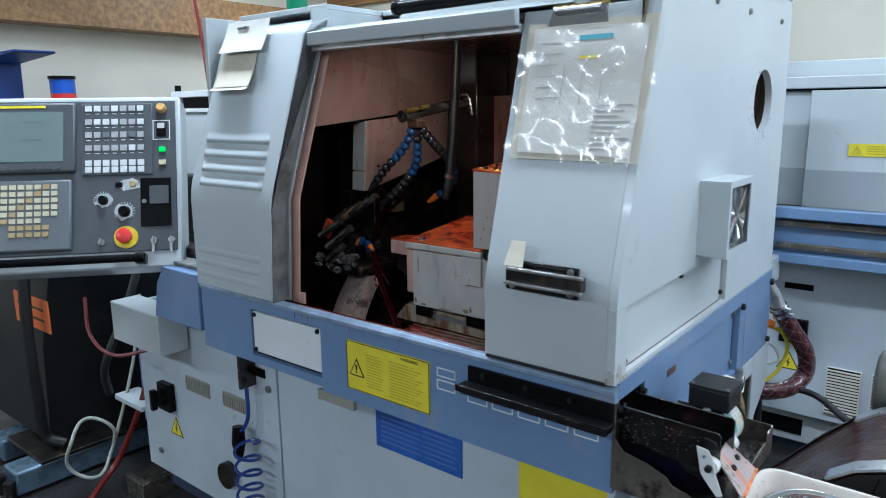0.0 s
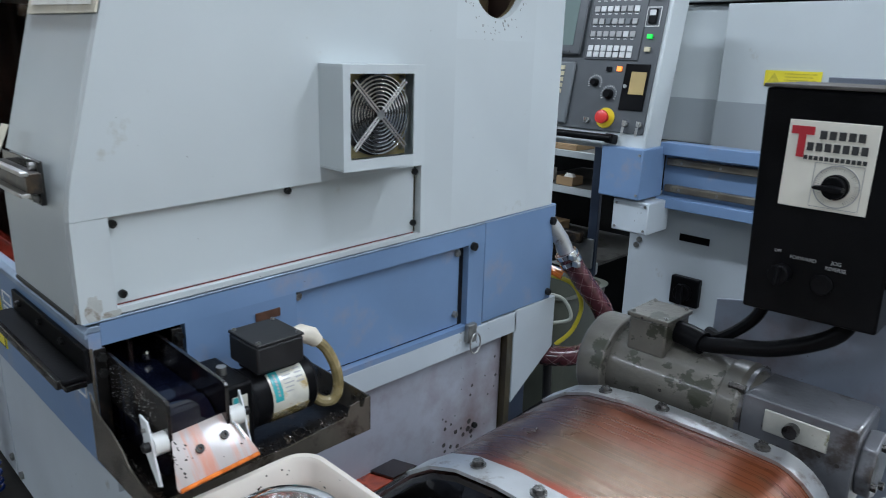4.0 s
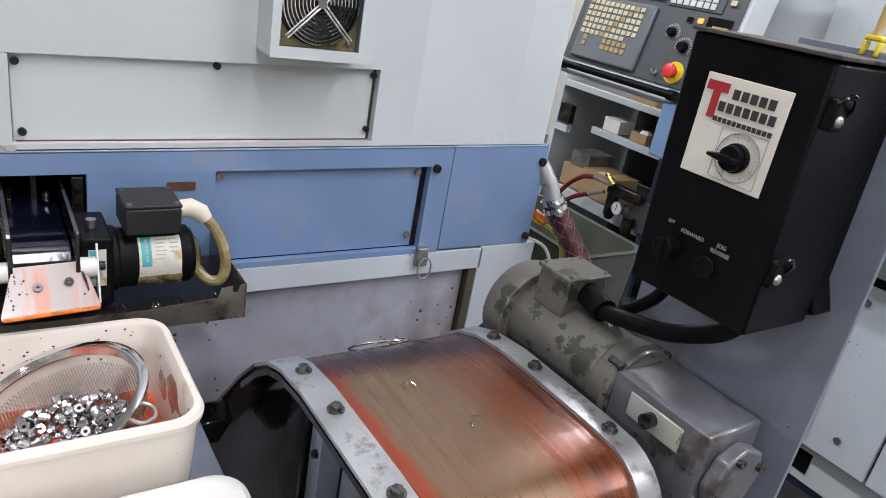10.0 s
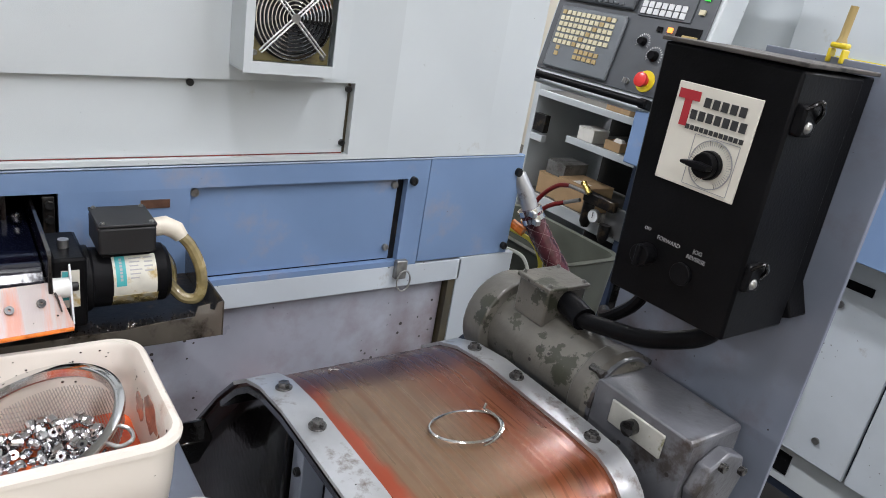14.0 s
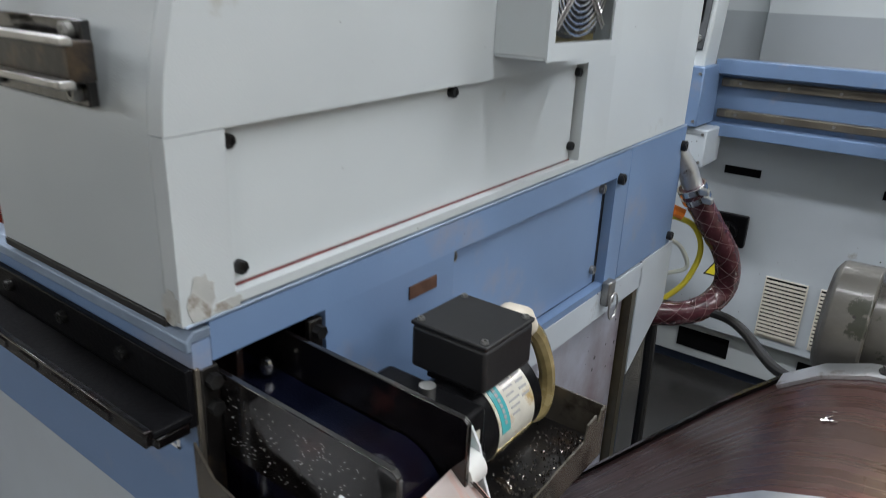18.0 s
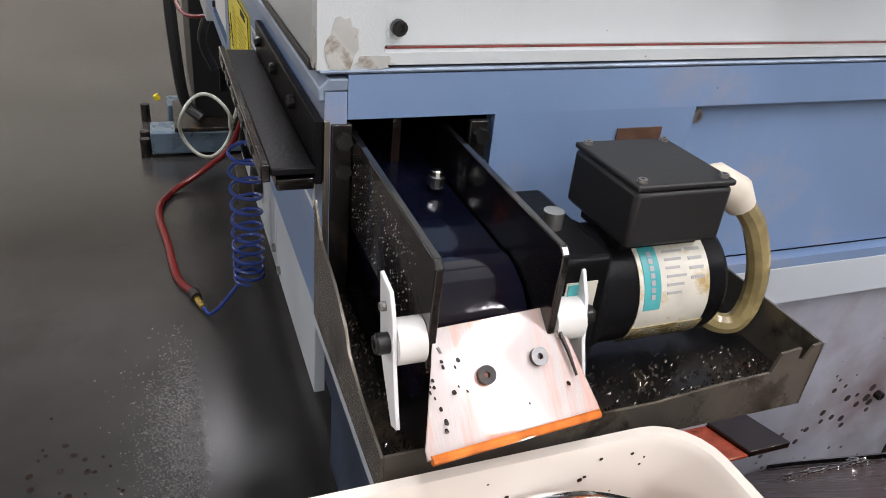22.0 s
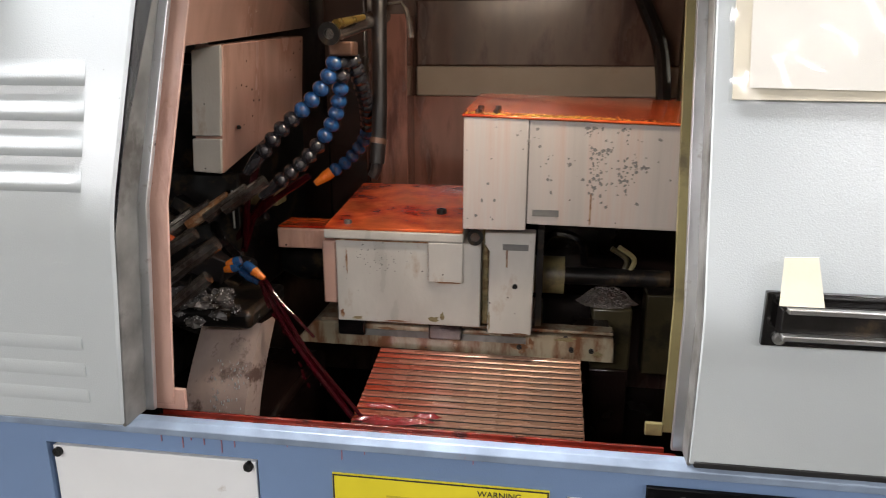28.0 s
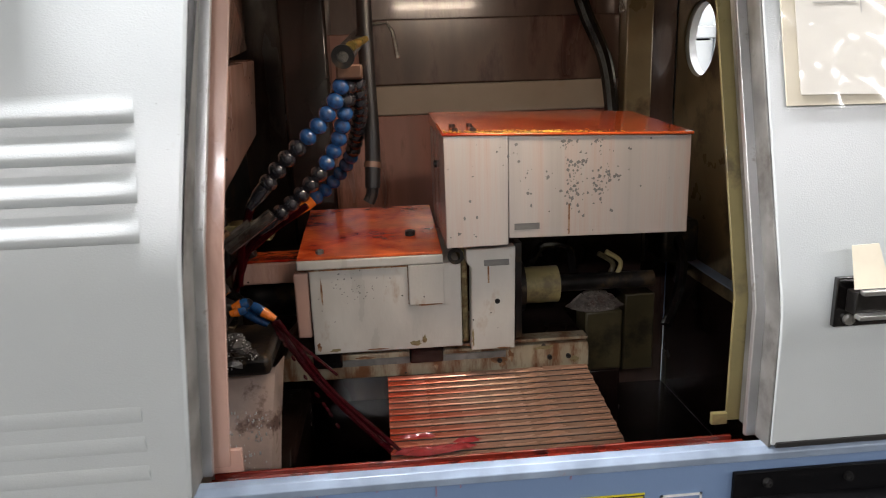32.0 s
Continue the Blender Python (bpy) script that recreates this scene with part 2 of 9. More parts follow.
CASTING = surface("pale_oiled_casting", (0.53, 0.515, 0.475), 0.30, var=0.09, scale=9, bump=0.16, stain=(0.34, 0.22, 0.13), amount=0.29, stain_scale=8, edge=0.15, streak=(1.8, 1.8, 0.9), coat=0.2, specks=0.4)
RUSTY = surface("rusty_oiled_casting", (0.36, 0.31, 0.22), 0.35, var=0.15, scale=10, bump=0.15, stain=(0.17, 0.07, 0.03), amount=0.54, stain_scale=12, edge=0.13, streak=(2.4, 2, 0.7), coat=0.3, specks=0.7)
WHITE_PLATE = surface("white_enamel_plate", (0.74, 0.76, 0.77), 0.4, var=0.04, scale=8, stain=(0.5, 0.47, 0.42), amount=0.1, stain_scale=20)
YELLOW = surface("yellow_label", (0.78, 0.66, 0.03), 0.4, var=0.06, scale=14)
BLUE_LABEL = surface("blue_label", (0.03, 0.11, 0.42), 0.4, var=0.08, scale=14)
INK = surface("dark_print", (0.03, 0.03, 0.03), 0.5, var=0.1)
INK_SOFT = surface("faded_print", (0.56, 0.47, 0.03), 0.5, var=0.2, scale=60)
INK_BLUE = surface("faded_blue_print", (0.12, 0.20, 0.50), 0.5, var=0.1)
INK_GREY = surface("grey_print", (0.36, 0.36, 0.36), 0.5, var=0.1)
INK_CYAN = surface("cyan_highlighter", (0.10, 0.42, 0.50), 0.5, var=0.1)
PENCIL = surface("pale_print", (0.46, 0.45, 0.43), 0.5, var=0.1)
WHITE_INK = surface("white_print", (0.75, 0.75, 0.74), 0.5, var=0.05)
RED_INK = surface("red_print", (0.42, 0.02, 0.03), 0.45, var=0.08)
PAPER = surface("white_paper", (0.70, 0.68, 0.62), 0.6, var=0.06, scale=12, bump=0.05)
TAPE = surface("masking_tape", (0.62, 0.57, 0.45), 0.6, var=0.06, scale=20)
PLASTIC_CREAM = surface("cream_plastic_bin", (0.72, 0.66, 0.585), 0.33, var=0.03, scale=5, bump=0.05, stain=(0.50, 0.33, 0.24), amount=0.20, stain_scale=8, specks=0.25)
PLASTIC_WHITE = surface("white_plastic_lid", (0.68, 0.67, 0.63), 0.35, var=0.02, scale=5, bump=0.03)
NYLON = surface("white_nylon", (0.72, 0.72, 0.69), 0.3, var=0.06, scale=20)
RAMP = surface("oil_wet_white_slide", (0.43, 0.365, 0.34), 0.24, var=0.08, scale=12, bump=0.08, grain=400, stain=(0.55, 0.24, 0.17), amount=0.46, stain_scale=14, streak=(0.25, 2.6, 0.25), coat=0.5)
BELT = surface("navy_rubber_belt", (0.004, 0.005, 0.013), 0.06, var=0.3, scale=14, bump=0.16, grain=40, stain=(0.010, 0.003, 0.004), amount=0.42, stain_scale=9, edge=0.2, coat=0.0, spec=0.6)
MOTOR_GREY = surface("chipped_motor_paint", (0.125, 0.117, 0.100), 0.36, var=0.25, scale=12, bump=0.3, grain=120, stain=(0.045, 0.047, 0.032), amount=0.34, stain_scale=21, coat=0.25, specks=0.6, edge=0.022)
GEAR_GREY = surface("worn_gearbox_paint", (0.125, 0.128, 0.140), 0.32, var=0.22, scale=16, bump=0.3, stain=(0.05, 0.042, 0.038), amount=0.36, stain_scale=13, coat=0.3, specks=0.9, edge=0.08)
RAIL_TAN = surface("oily_brown_rail", (0.15, 0.13, 0.10), 0.35, metal=0.4, var=0.2, scale=14, stain=(0.30, 0.26, 0.19), amount=0.25)
PLATE_GREY = surface("blue_grey_steel_plate", (0.205, 0.23, 0.285), 0.36, var=0.2, scale=4, edge=0.2, stain=(0.16, 0.115, 0.12), amount=0.38, stain_scale=4.5, specks=0.4)
PANEL_DARK = surface("dark_grey_control_face", (0.075, 0.082, 0.09), 0.4, var=0.08, scale=9, stain=(0.22, 0.22, 0.22), amount=0.08, stain_scale=14)
KEY_DARK = surface("grey_keypad", (0.13, 0.145, 0.155), 0.42, var=0.05)
KEY_WHITE = surface("white_key", (0.62, 0.63, 0.63), 0.4, var=0.06)
KEY_CREAM = surface("cream_key", (0.58, 0.53, 0.36), 0.4, var=0.06)
KEY_TAN = surface("tan_key", (0.42, 0.31, 0.14), 0.4, var=0.06)
SCREEN = surface("grey_green_screen", (0.17, 0.22, 0.21), 0.12, var=0.04, bump=0.0)
RED_KNOB = surface("red_plastic_knob", (0.62, 0.035, 0.03), 0.3, var=0.05)
YELLOW_RING = surface("yellow_plastic_ring", (0.72, 0.55, 0.02), 0.35, var=0.04)
GREEN_GLOW = glowing("green_lit_button", (0.03, 0.75, 0.06), 1.1)
ORANGE_GLOW = glowing("orange_lit_button", (1.0, 0.28, 0.04), 1.6)
AMBER = surface("amber_knob", (0.75, 0.45, 0.16), 0.3, var=0.05)
TAN_PLATE = surface("tan_plate", (0.42, 0.31, 0.12), 0.45, var=0.1)
HOSE_BLUE = surface("blue_ball_hose", (0.011, 0.068, 0.198), 0.18, var=0.2, scale=40, bump=0.05, stain=(0.012, 0.012, 0.016), amount=0.28, stain_scale=30, coat=0.5)
HOSE_DARK = surface("oil_blackened_ball_hose", (0.018, 0.018, 0.022), 0.16, var=0.4, scale=40, bump=0.1, coat=0.6)
NOZZLE = surface("orange_nozzle", (0.80, 0.20, 0.02), 0.25, var=0.1, scale=40, coat=0.4)
COIL_BLUE = surface("blue_coil_hose", (0.02, 0.05, 0.24), 0.22, var=0.1, scale=20, bump=0.0, coat=0.3)
HOSE_RED = surface("red_air_hose", (0.15, 0.010, 0.010), 0.30, var=0.15)
HOSE_WHITE = surface("clear_white_cable", (0.50, 0.52, 0.46), 0.35, var=0.1)
HOSE_YELLOW = surface("yellow_wire", (0.65, 0.55, 0.04), 0.4, var=0.08)
CORD_ORANGE = surface("orange_power_cord", (0.75, 0.30, 0.012), 0.35, var=0.06)
HOSE_WINE = surface("braided_wine_hose", (0.075, 0.02, 0.026), 0.25, var=0.3, scale=60, bump=0.2, coat=0.4)
BRAID = surface("pale_hose_braid", (0.20, 0.11, 0.11), 0.4, var=0.2)
CABLE_TAN = surface("oil_stained_cable", (0.28, 0.22, 0.10), 0.25, var=0.3, scale=40, bump=0.1, coat=0.4)
CABLE_CREAM = surface("cream_heat_sleeve", (0.66, 0.60, 0.50), 0.4, var=0.08, scale=30)
LABEL_WHITE = surface("white_sticker", (0.62, 0.60, 0.52), 0.3, var=0.1, scale=40, stain=(0.42, 0.30, 0.12), amount=0.36, stain_scale=40, coat=0.3)
LABEL_TEAL = surface("teal_sticker_band", (0.05, 0.36, 0.38), 0.3, var=0.1, scale=40)
CREAM_LABEL = surface("cream_control_label", (0.74, 0.71, 0.62), 0.38, var=0.04, scale=14)
BRONZE = surface("small_brown_plate", (0.14, 0.075, 0.05), 0.35, metal=0.4, var=0.2, scale=60)
FLOOR_PAINT = surface("worn_painted_floor", (0.042, 0.041, 0.0395), 0.21, var=0.28, scale=1.4, bump=0.2, grain=190, stain=(0.028, 0.0265, 0.0255), amount=0.40, stain_scale=1.7, edge=0.30, stain_rough=0.16, specks=0.5)
WALL_PAINT = surface("cream_wall_paint", (0.72, 0.68, 0.57), 0.7, var=0.04, scale=2, bump=0.05, stain=(0.55, 0.50, 0.40), amount=0.08)
CEIL_PAINT = surface("white_ceiling_paint", (0.75, 0.75, 0.72), 0.8, var=0.04, scale=2)
WOOD = surface("varnished_timber", (0.36, 0.20, 0.08), 0.45, var=0.25, scale=4, streak=(0.4, 6, 6), stain=(0.2, 0.1, 0.04), amount=0.3, stain_scale=6)
CARDBOARD = surface("brown_cardboard", (0.38, 0.25, 0.13), 0.7, var=0.1, scale=9, bump=0.05)
BLUE_BIN = surface("blue_plastic_bin", (0.015, 0.05, 0.22), 0.4, var=0.08)
SHELF_GREY = surface("oily_grey_shelf", (0.11, 0.108, 0.10), 0.5, var=0.2, scale=8, stain=(0.04, 0.035, 0.03), amount=0.4, stain_scale=9)
TOOL_BLACK = surface("matte_black_cover", (0.010, 0.010, 0.011), 0.5, var=0.2, scale=8)
ORANGE_TAG = surface("orange_tag", (0.80, 0.17, 0.03), 0.5, var=0.06)
CYL_BLUE = surface("grey_blue_cylinder", (0.13, 0.19, 0.25), 0.28, metal=0.4, var=0.15, scale=14)
GOLD_CHIP = surface("golden_chip", (0.92, 0.58, 0.10), 0.3, metal=0.6, var=0.3, scale=300, bump=0.0)
BRASS = surface("brass_fitting", (0.60, 0.43, 0.12), 0.28, metal=0.9, var=0.12, scale=40)
GREEN_BOTTLE = surface("green_lamp_lens", (0.02, 0.20, 0.10), 0.2, var=0.05)
RED_LENS = surface("red_lamp_lens", (0.5, 0.03, 0.03), 0.2, var=0.05)
BLUE_LENS = surface("blue_lamp_lens", (0.02, 0.08, 0.4), 0.2, var=0.05)
PART_STEEL = surface("turned_steel_part", (0.58, 0.58, 0.59), 0.18, metal=1.0, var=0.1, scale=40, bump=0.0)
NAMEPLATE = surface("pale_worn_nameplate", (0.50, 0.50, 0.45), 0.35, metal=0.3, var=0.12, scale=40, stain=(0.16, 0.15, 0.06), amount=0.3, stain_scale=40)
MESH_STEEL = surface("sieve_wire", (0.26, 0.23, 0.21), 0.35, metal=0.9, var=0.15, scale=30)
SWARF = surface("bright_swarf", (0.72, 0.71, 0.69), 0.15, metal=1.0, var=0.1)
# Bright metal for loose chips, also used for painted wet glints.
GLINT = surface("bright_chip_and_glint", (0.88, 0.88, 0.87), 0.36, metal=0.6, var=0.2, scale=200)
OIL_RED = surface("dark_red_oil", (0.17, 0.018, 0.010), 0.18, var=0.35, scale=20, bump=0.1, stain=(0.05, 0.008, 0.006), amount=0.35, stain_scale=24, coat=0.6)
COOLANT = clear("red_coolant", (0.085, 0.004, 0.009), 0.05, 1.38, 0.6)
MOUND = surface("heaped_fine_swarf", (0.125, 0.105, 0.09), 0.4, metal=0.3, var=0.4, scale=90, bump=0.4, grain=300, stain=(0.07, 0.04, 0.03), amount=0.4, stain_scale=30)
OLIVE_STAIN = surface("olive_rust_bloom", (0.27, 0.225, 0.115), 0.4, var=0.35, scale=60, bump=0.2, grain=200, stain=(0.14, 0.08, 0.03), amount=0.46, stain_scale=45)
RUST = surface("rust_brown_edge", (0.24, 0.105, 0.04), 0.5, var=0.5, scale=60, bump=0.4, grain=200, stain=(0.42, 0.34, 0.24), amount=0.42, stain_scale=40)
PIPE_BLACK = surface("oil_black_pipe", (0.010, 0.008, 0.008), 0.45, var=0.4, scale=30, bump=0.2, grain=90, stain=(0.06, 0.035, 0.025), amount=0.3, stain_scale=30)
CHIP_GREY = surface("packed_grey_chips", (0.17, 0.165, 0.16), 0.38, metal=0.4, var=0.5, scale=60, bump=0.6, grain=160, stain=(0.05, 0.035, 0.03), amount=0.44, stain_scale=40, edge=0.15)
WET_STEEL = surface("wet_oily_tool_steel", (0.24, 0.215, 0.19), 0.22, metal=0.75, var=0.4, scale=40, bump=0.35, grain=90, stain=(0.05, 0.025, 0.018), amount=0.46, stain_scale=26, edge=0.12, coat=0.5)
WET_PINK = surface("oil_wet_guard_sheet", (0.60, 0.46, 0.40), 0.16, var=0.16, scale=12, bump=0.5, grain=60, stain=(0.20, 0.13, 0.11), amount=0.38, stain_scale=26, edge=0.10, coat=0.7, specks=0.5)
SPLASH = surface("wine_oil_splash", (0.33, 0.028, 0.030), 0.08, var=0.3, scale=40, bump=0.3, grain=60, coat=1.0)
def film(name, share, rough):
    """Thin clear film: lets light straight through and mirrors a small share of it."""
    m, nodes, links, bsdf = material(name)
    gloss, through_, mix = nodes.new("ShaderNodeBsdfGlossy"), nodes.new("ShaderNodeBsdfTransparent"), nodes.new("ShaderNodeMixShader")
    gloss.inputs["Roughness"].default_value = rough
    mix.inputs[0].default_value = share
    links.new(through_.outputs[0], mix.inputs[1])
    links.new(gloss.outputs[0], mix.inputs[2])
    links.new(mix.outputs[0], nodes["Material Output"].inputs["Surface"])
    return m


SLEEVE = film("clear_plastic_sleeve", 0.10, 0.14)
RED_STAIN = surface("red_oil_stain", (0.42, 0.22, 0.16), 0.25, var=0.3, scale=50, stain=(0.22, 0.05, 0.03), amount=0.42, stain_scale=30, edge=0.2, coat=0.3)
OIL_RUN = surface("thin_oil_run", (0.26, 0.13, 0.17), 0.3, var=0.2, scale=40)
ORANGE_LIP = surface("orange_oil_bead", (0.85, 0.20, 0.03), 0.12, var=0.3, scale=60, coat=0.8)
FOIL = surface("stained_foil_edge", (0.55, 0.42, 0.16), 0.18, metal=0.7, var=0.4, scale=60, bump=0.5, grain=160, stain=(0.75, 0.68, 0.5), amount=0.42, stain_scale=70, coat=0.4)


def mixed(nodes, links, fac, a, b):
    """Mix node from a socket or colour a to colour b by fac."""
    m = nodes.new("ShaderNodeMix")
    m.data_type = "RGBA"
    links.new(fac, m.inputs[0])
    if isinstance(a, tuple):
        m.inputs[6].default_value = (*a, 1)
    else:
        links.new(a, m.inputs[6])
    m.inputs[7].default_value = (*b, 1)
    return m.outputs[2]


def ranged(nodes, links, value, a, b, lo=0.0, hi=1.0):
    r = nodes.new("ShaderNodeMapRange")
    for key, v in (("From Min", a), ("From Max", b), ("To Min", lo), ("To Max", hi)):
        r.inputs[key].default_value = v
    links.new(value, r.inputs["Value"])
    return r.outputs[0]


def noised(nodes, links, vector, scale, detail=5, stretch=(1, 1, 1)):
    mp = nodes.new("ShaderNodeMapping")
    mp.inputs["Scale"].default_value = stretch
    links.new(vector, mp.inputs["Vector"])
    n = nodes.new("ShaderNodeTexNoise")
    n.inputs["Scale"].default_value, n.inputs["Detail"].default_value = scale, detail
    links.new(mp.outputs["Vector"], n.inputs["Vector"])
    return n.outputs["Fac"]


def plus(nodes, links, a, factor, b):
    """a * factor + b, for sockets a and b."""
    m = nodes.new("ShaderNodeMath")
    m.operation = "MULTIPLY_ADD"
    m.inputs[1].default_value = factor
    links.new(a, m.inputs[0])
    links.new(b, m.inputs[2])
    return m.outputs[0]


def bed_material():
    """Stainless slide bed under an amber oil film: tan middle, rust-red oil along both straps, streaks along the travel."""
    m, nodes, links, bsdf = material("oil_wet_stainless_bed")
    tc = nodes.new("ShaderNodeTexCoord")
    uv = tc.outputs["UV"]
    sep = nodes.new("ShaderNodeSeparateXYZ")
    links.new(uv, sep.inputs[0])
    u, v = sep.outputs["X"], sep.outputs["Y"]
    wide = noised(nodes, links, uv, 7.0, 4, (1, 0.4, 1))
    streaks = noised(nodes, links, uv, 1.8, 6, (1.2, 16, 1))
    fine = noised(nodes, links, uv, 2.0, 4, (1.2, 34, 1))
    blot = noised(nodes, links, uv, 16.0, 6, (1, 0.35, 1))
    col = mixed(nodes, links, ranged(nodes, links, fine, 0.30, 0.75), (0.165, 0.098, 0.054), (0.215, 0.136, 0.078))
    col = mixed(nodes, links, ranged(nodes, links, streaks, 0.49, 0.66, 0, 0.85), col, (0.150, 0.058, 0.022))
    # rust-coloured far side
    side = plus(nodes, links, wide, 0.5, v)
    col = mixed(nodes, links, ranged(nodes, links, side, 0.74, 0.94, 0, 0.9), col, (0.18, 0.042, 0.010))
    patch = noised(nodes, links, uv, 9.0, 5, (1, 0.8, 1))
    far = plus(nodes, links, patch, 0.9, v)
    col = mixed(nodes, links, ranged(nodes, links, far, 1.26, 1.34, 0, 0.75), col, (0.085, 0.020, 0.009))
    # thin dark pool and grey scum spots
    col = mixed(nodes, links, ranged(nodes, links, blot, 0.62, 0.7, 0, 0.45), col, (0.13, 0.085, 0.05))
    # orange-red band along the near strap, ragged on its inner side, wider downhill
    near = plus(nodes, links, blot, 0.16, v)
    near = plus(nodes, links, u, -0.05, near)
    col = mixed(nodes, links, ranged(nodes, links, near, 0.235, 0.185, 0, 0.9), col, (0.31, 0.044, 0.013))
    # dark wine-coloured oil standing before the crest
    crest = plus(nodes, links, wide, 0.10, u)
    col = mixed(nodes, links, ranged(nodes, links, crest, 0.815, 0.765, 0, 0.88), col, (0.064, 0.026, 0.022))
    links.new(col, bsdf.inputs["Base Color"])
    bsdf.inputs["Metallic"].default_value = 0.42
    links.new(ranged(nodes, links, streaks, 0.3, 0.7, 0.20, 0.40), bsdf.inputs["Roughness"])
    bsdf.inputs["Coat Weight"].default_value, bsdf.inputs["Coat Roughness"].default_value = 0.22, 0.12
    bp = nodes.new("ShaderNodeBump")
    bp.inputs["Strength"].default_value, bp.inputs["Distance"].default_value = 0.07, 0.001
    links.new(fine, bp.inputs["Height"])
    links.new(bp.outputs["Normal"], bsdf.inputs["Normal"])
    return m


def slat_material():
    """Oily way-cover steel, red where the cutting oil lands on one end."""
    m, nodes, links, bsdf = material("oily_cover_slat")
    tc = nodes.new("ShaderNodeTexCoord")
    info = nodes.new("ShaderNodeObjectInfo")
    sep = nodes.new("ShaderNodeSeparateXYZ")
    links.new(tc.outputs["Object"], sep.inputs[0])
    n = noised(nodes, links, tc.outputs["Object"], 22.0, 6, (1, 4, 1))
    col = mixed(nodes, links, ranged(nodes, links, n, 0.35, 0.68), (0.49, 0.33, 0.25), (0.42, 0.23, 0.15))
    end = plus(nodes, links, n, 0.12, sep.outputs["X"])
    end = plus(nodes, links, info.outputs["Random"], 0.10, end)
    col = mixed(nodes, links, ranged(nodes, links, end, 0.10, -0.07), col, (0.52, 0.065, 0.022))
    links.new(col, bsdf.inputs["Base Color"])
    links.new(ranged(nodes, links, n, 0, 1, 0.16, 0.36), bsdf.inputs["Roughness"])
    bsdf.inputs["Metallic"].default_value = 0.3
    bsdf.inputs["Coat Weight"].default_value, bsdf.inputs["Coat Roughness"].default_value = 0.35, 0.10
    return m


BED = bed_material()
SLAT = slat_material()


# ---- building helpers ----
def bm_box(bm, x0, x1, y0, y1, z0, z1):
    v = [bm.verts.new((x, y, z)) for x in (x0, x1) for y in (y0, y1) for z in (z0, z1)]
    for a in ((0, 1, 3, 2), (4, 6, 7, 5), (0, 4, 5, 1), (2, 3, 7, 6), (0, 2, 6, 4), (1, 5, 7, 3)):
        bm.faces.new([v[i] for i in a])
    return v


def bm_prism(bm, outline, axis, a, b):
    """Outline of 2D points in the plane across the axis, pushed from a to b along it."""
    def at(p, d):
        return {"x": (d, p[0], p[1]), "y": (p[0], d, p[1]), "z": (p[0], p[1], d)}[axis]
    lo = [bm.verts.new(at(p, a)) for p in outline]
    hi = [bm.verts.new(at(p, b)) for p in outline]
    bm.faces.new(lo)
    bm.faces.new(hi[::-1])
    for i in range(len(lo)):
        j = (i + 1) % len(lo)
        bm.faces.new((lo[j], lo[i], hi[i], hi[j]))
    return lo + hi


def bm_tube(bm, points, r, seg=10, caps=True):
    """A round rod or hose through the points; r is one radius or one for each point."""
    pts = [Vector(p) for p in points]
    rad = r if isinstance(r, (list, tuple)) else [r] * len(pts)
    rings, side = [], None
    for i, p in enumerate(pts):
        d = (pts[min(i + 1, len(pts) - 1)] - pts[max(i - 1, 0)]).normalized()
        if side is None:
            side = d.orthogonal().normalized()
        side = (side - d * side.dot(d)).normalized()
        up = d.cross(side)
        rings.append([bm.verts.new(p + rad[i] * (math.cos(2 * math.pi * k / seg) * side + math.sin(2 * math.pi * k / seg) * up)) for k in range(seg)])
    for a, b in zip(rings, rings[1:]):
        for k in range(seg):
            bm.faces.new((a[k], a[(k + 1) % seg], b[(k + 1) % seg], b[k]))
    if caps:
        bm.faces.new(rings[0][::-1])
        bm.faces.new(rings[-1])


def bm_cyl(bm, p0, p1, r, seg=20, r2=None):
    bm_tube(bm, [p0, p1], [r, r if r2 is None else r2], seg)


def bm_ring(bm, c, normal, r_out, r_in, depth, seg=32):
    """A flat ring (washer) round c, pushed along its normal by depth."""
    n = Vector(normal).normalized()
    s = n.orthogonal().normalized()
    u = n.cross(s)
    c = Vector(c)
    loops = []
    for r, h in ((r_in, 0), (r_out, 0), (r_out, depth), (r_in, depth)):
        loops.append([bm.verts.new(c + n * h + r * (math.cos(2 * math.pi * k / seg) * s + math.sin(2 * math.pi * k / seg) * u)) for k in range(seg)])
    for i in range(4):
        a, b = loops[i], loops[(i + 1) % 4]
        for k in range(seg):
            bm.faces.new((a[k], a[(k + 1) % seg], b[(k + 1) % seg], b[k]))


def bm_ball(bm, c, r, seg=10, squash=(1, 1, 1)):
    rows = max(4, seg // 2)
    c = Vector(c)
    loops = []
    for i in range(1, rows):
        a = math.pi * i / rows
        loops.append([bm.verts.new(c + Vector((r * squash[0] * math.sin(a) * math.cos(2 * math.pi * k / seg), r * squash[1] * math.sin(a) * math.sin(2 * math.pi * k / seg), r * squash[2] * math.cos(a)))) for k in range(seg)])
    top, bot = bm.verts.new(c + Vector((0, 0, r * squash[2]))), bm.verts.new(c - Vector((0, 0, r * squash[2])))
    for k in range(seg):
        j = (k + 1) % seg
        bm.faces.new((top, loops[0][k], loops[0][j]))
        bm.faces.new((bot, loops[-1][j], loops[-1][k]))
        for a, b in zip(loops, loops[1:]):
            bm.faces.new((a[k], b[k], b[j], a[j]))


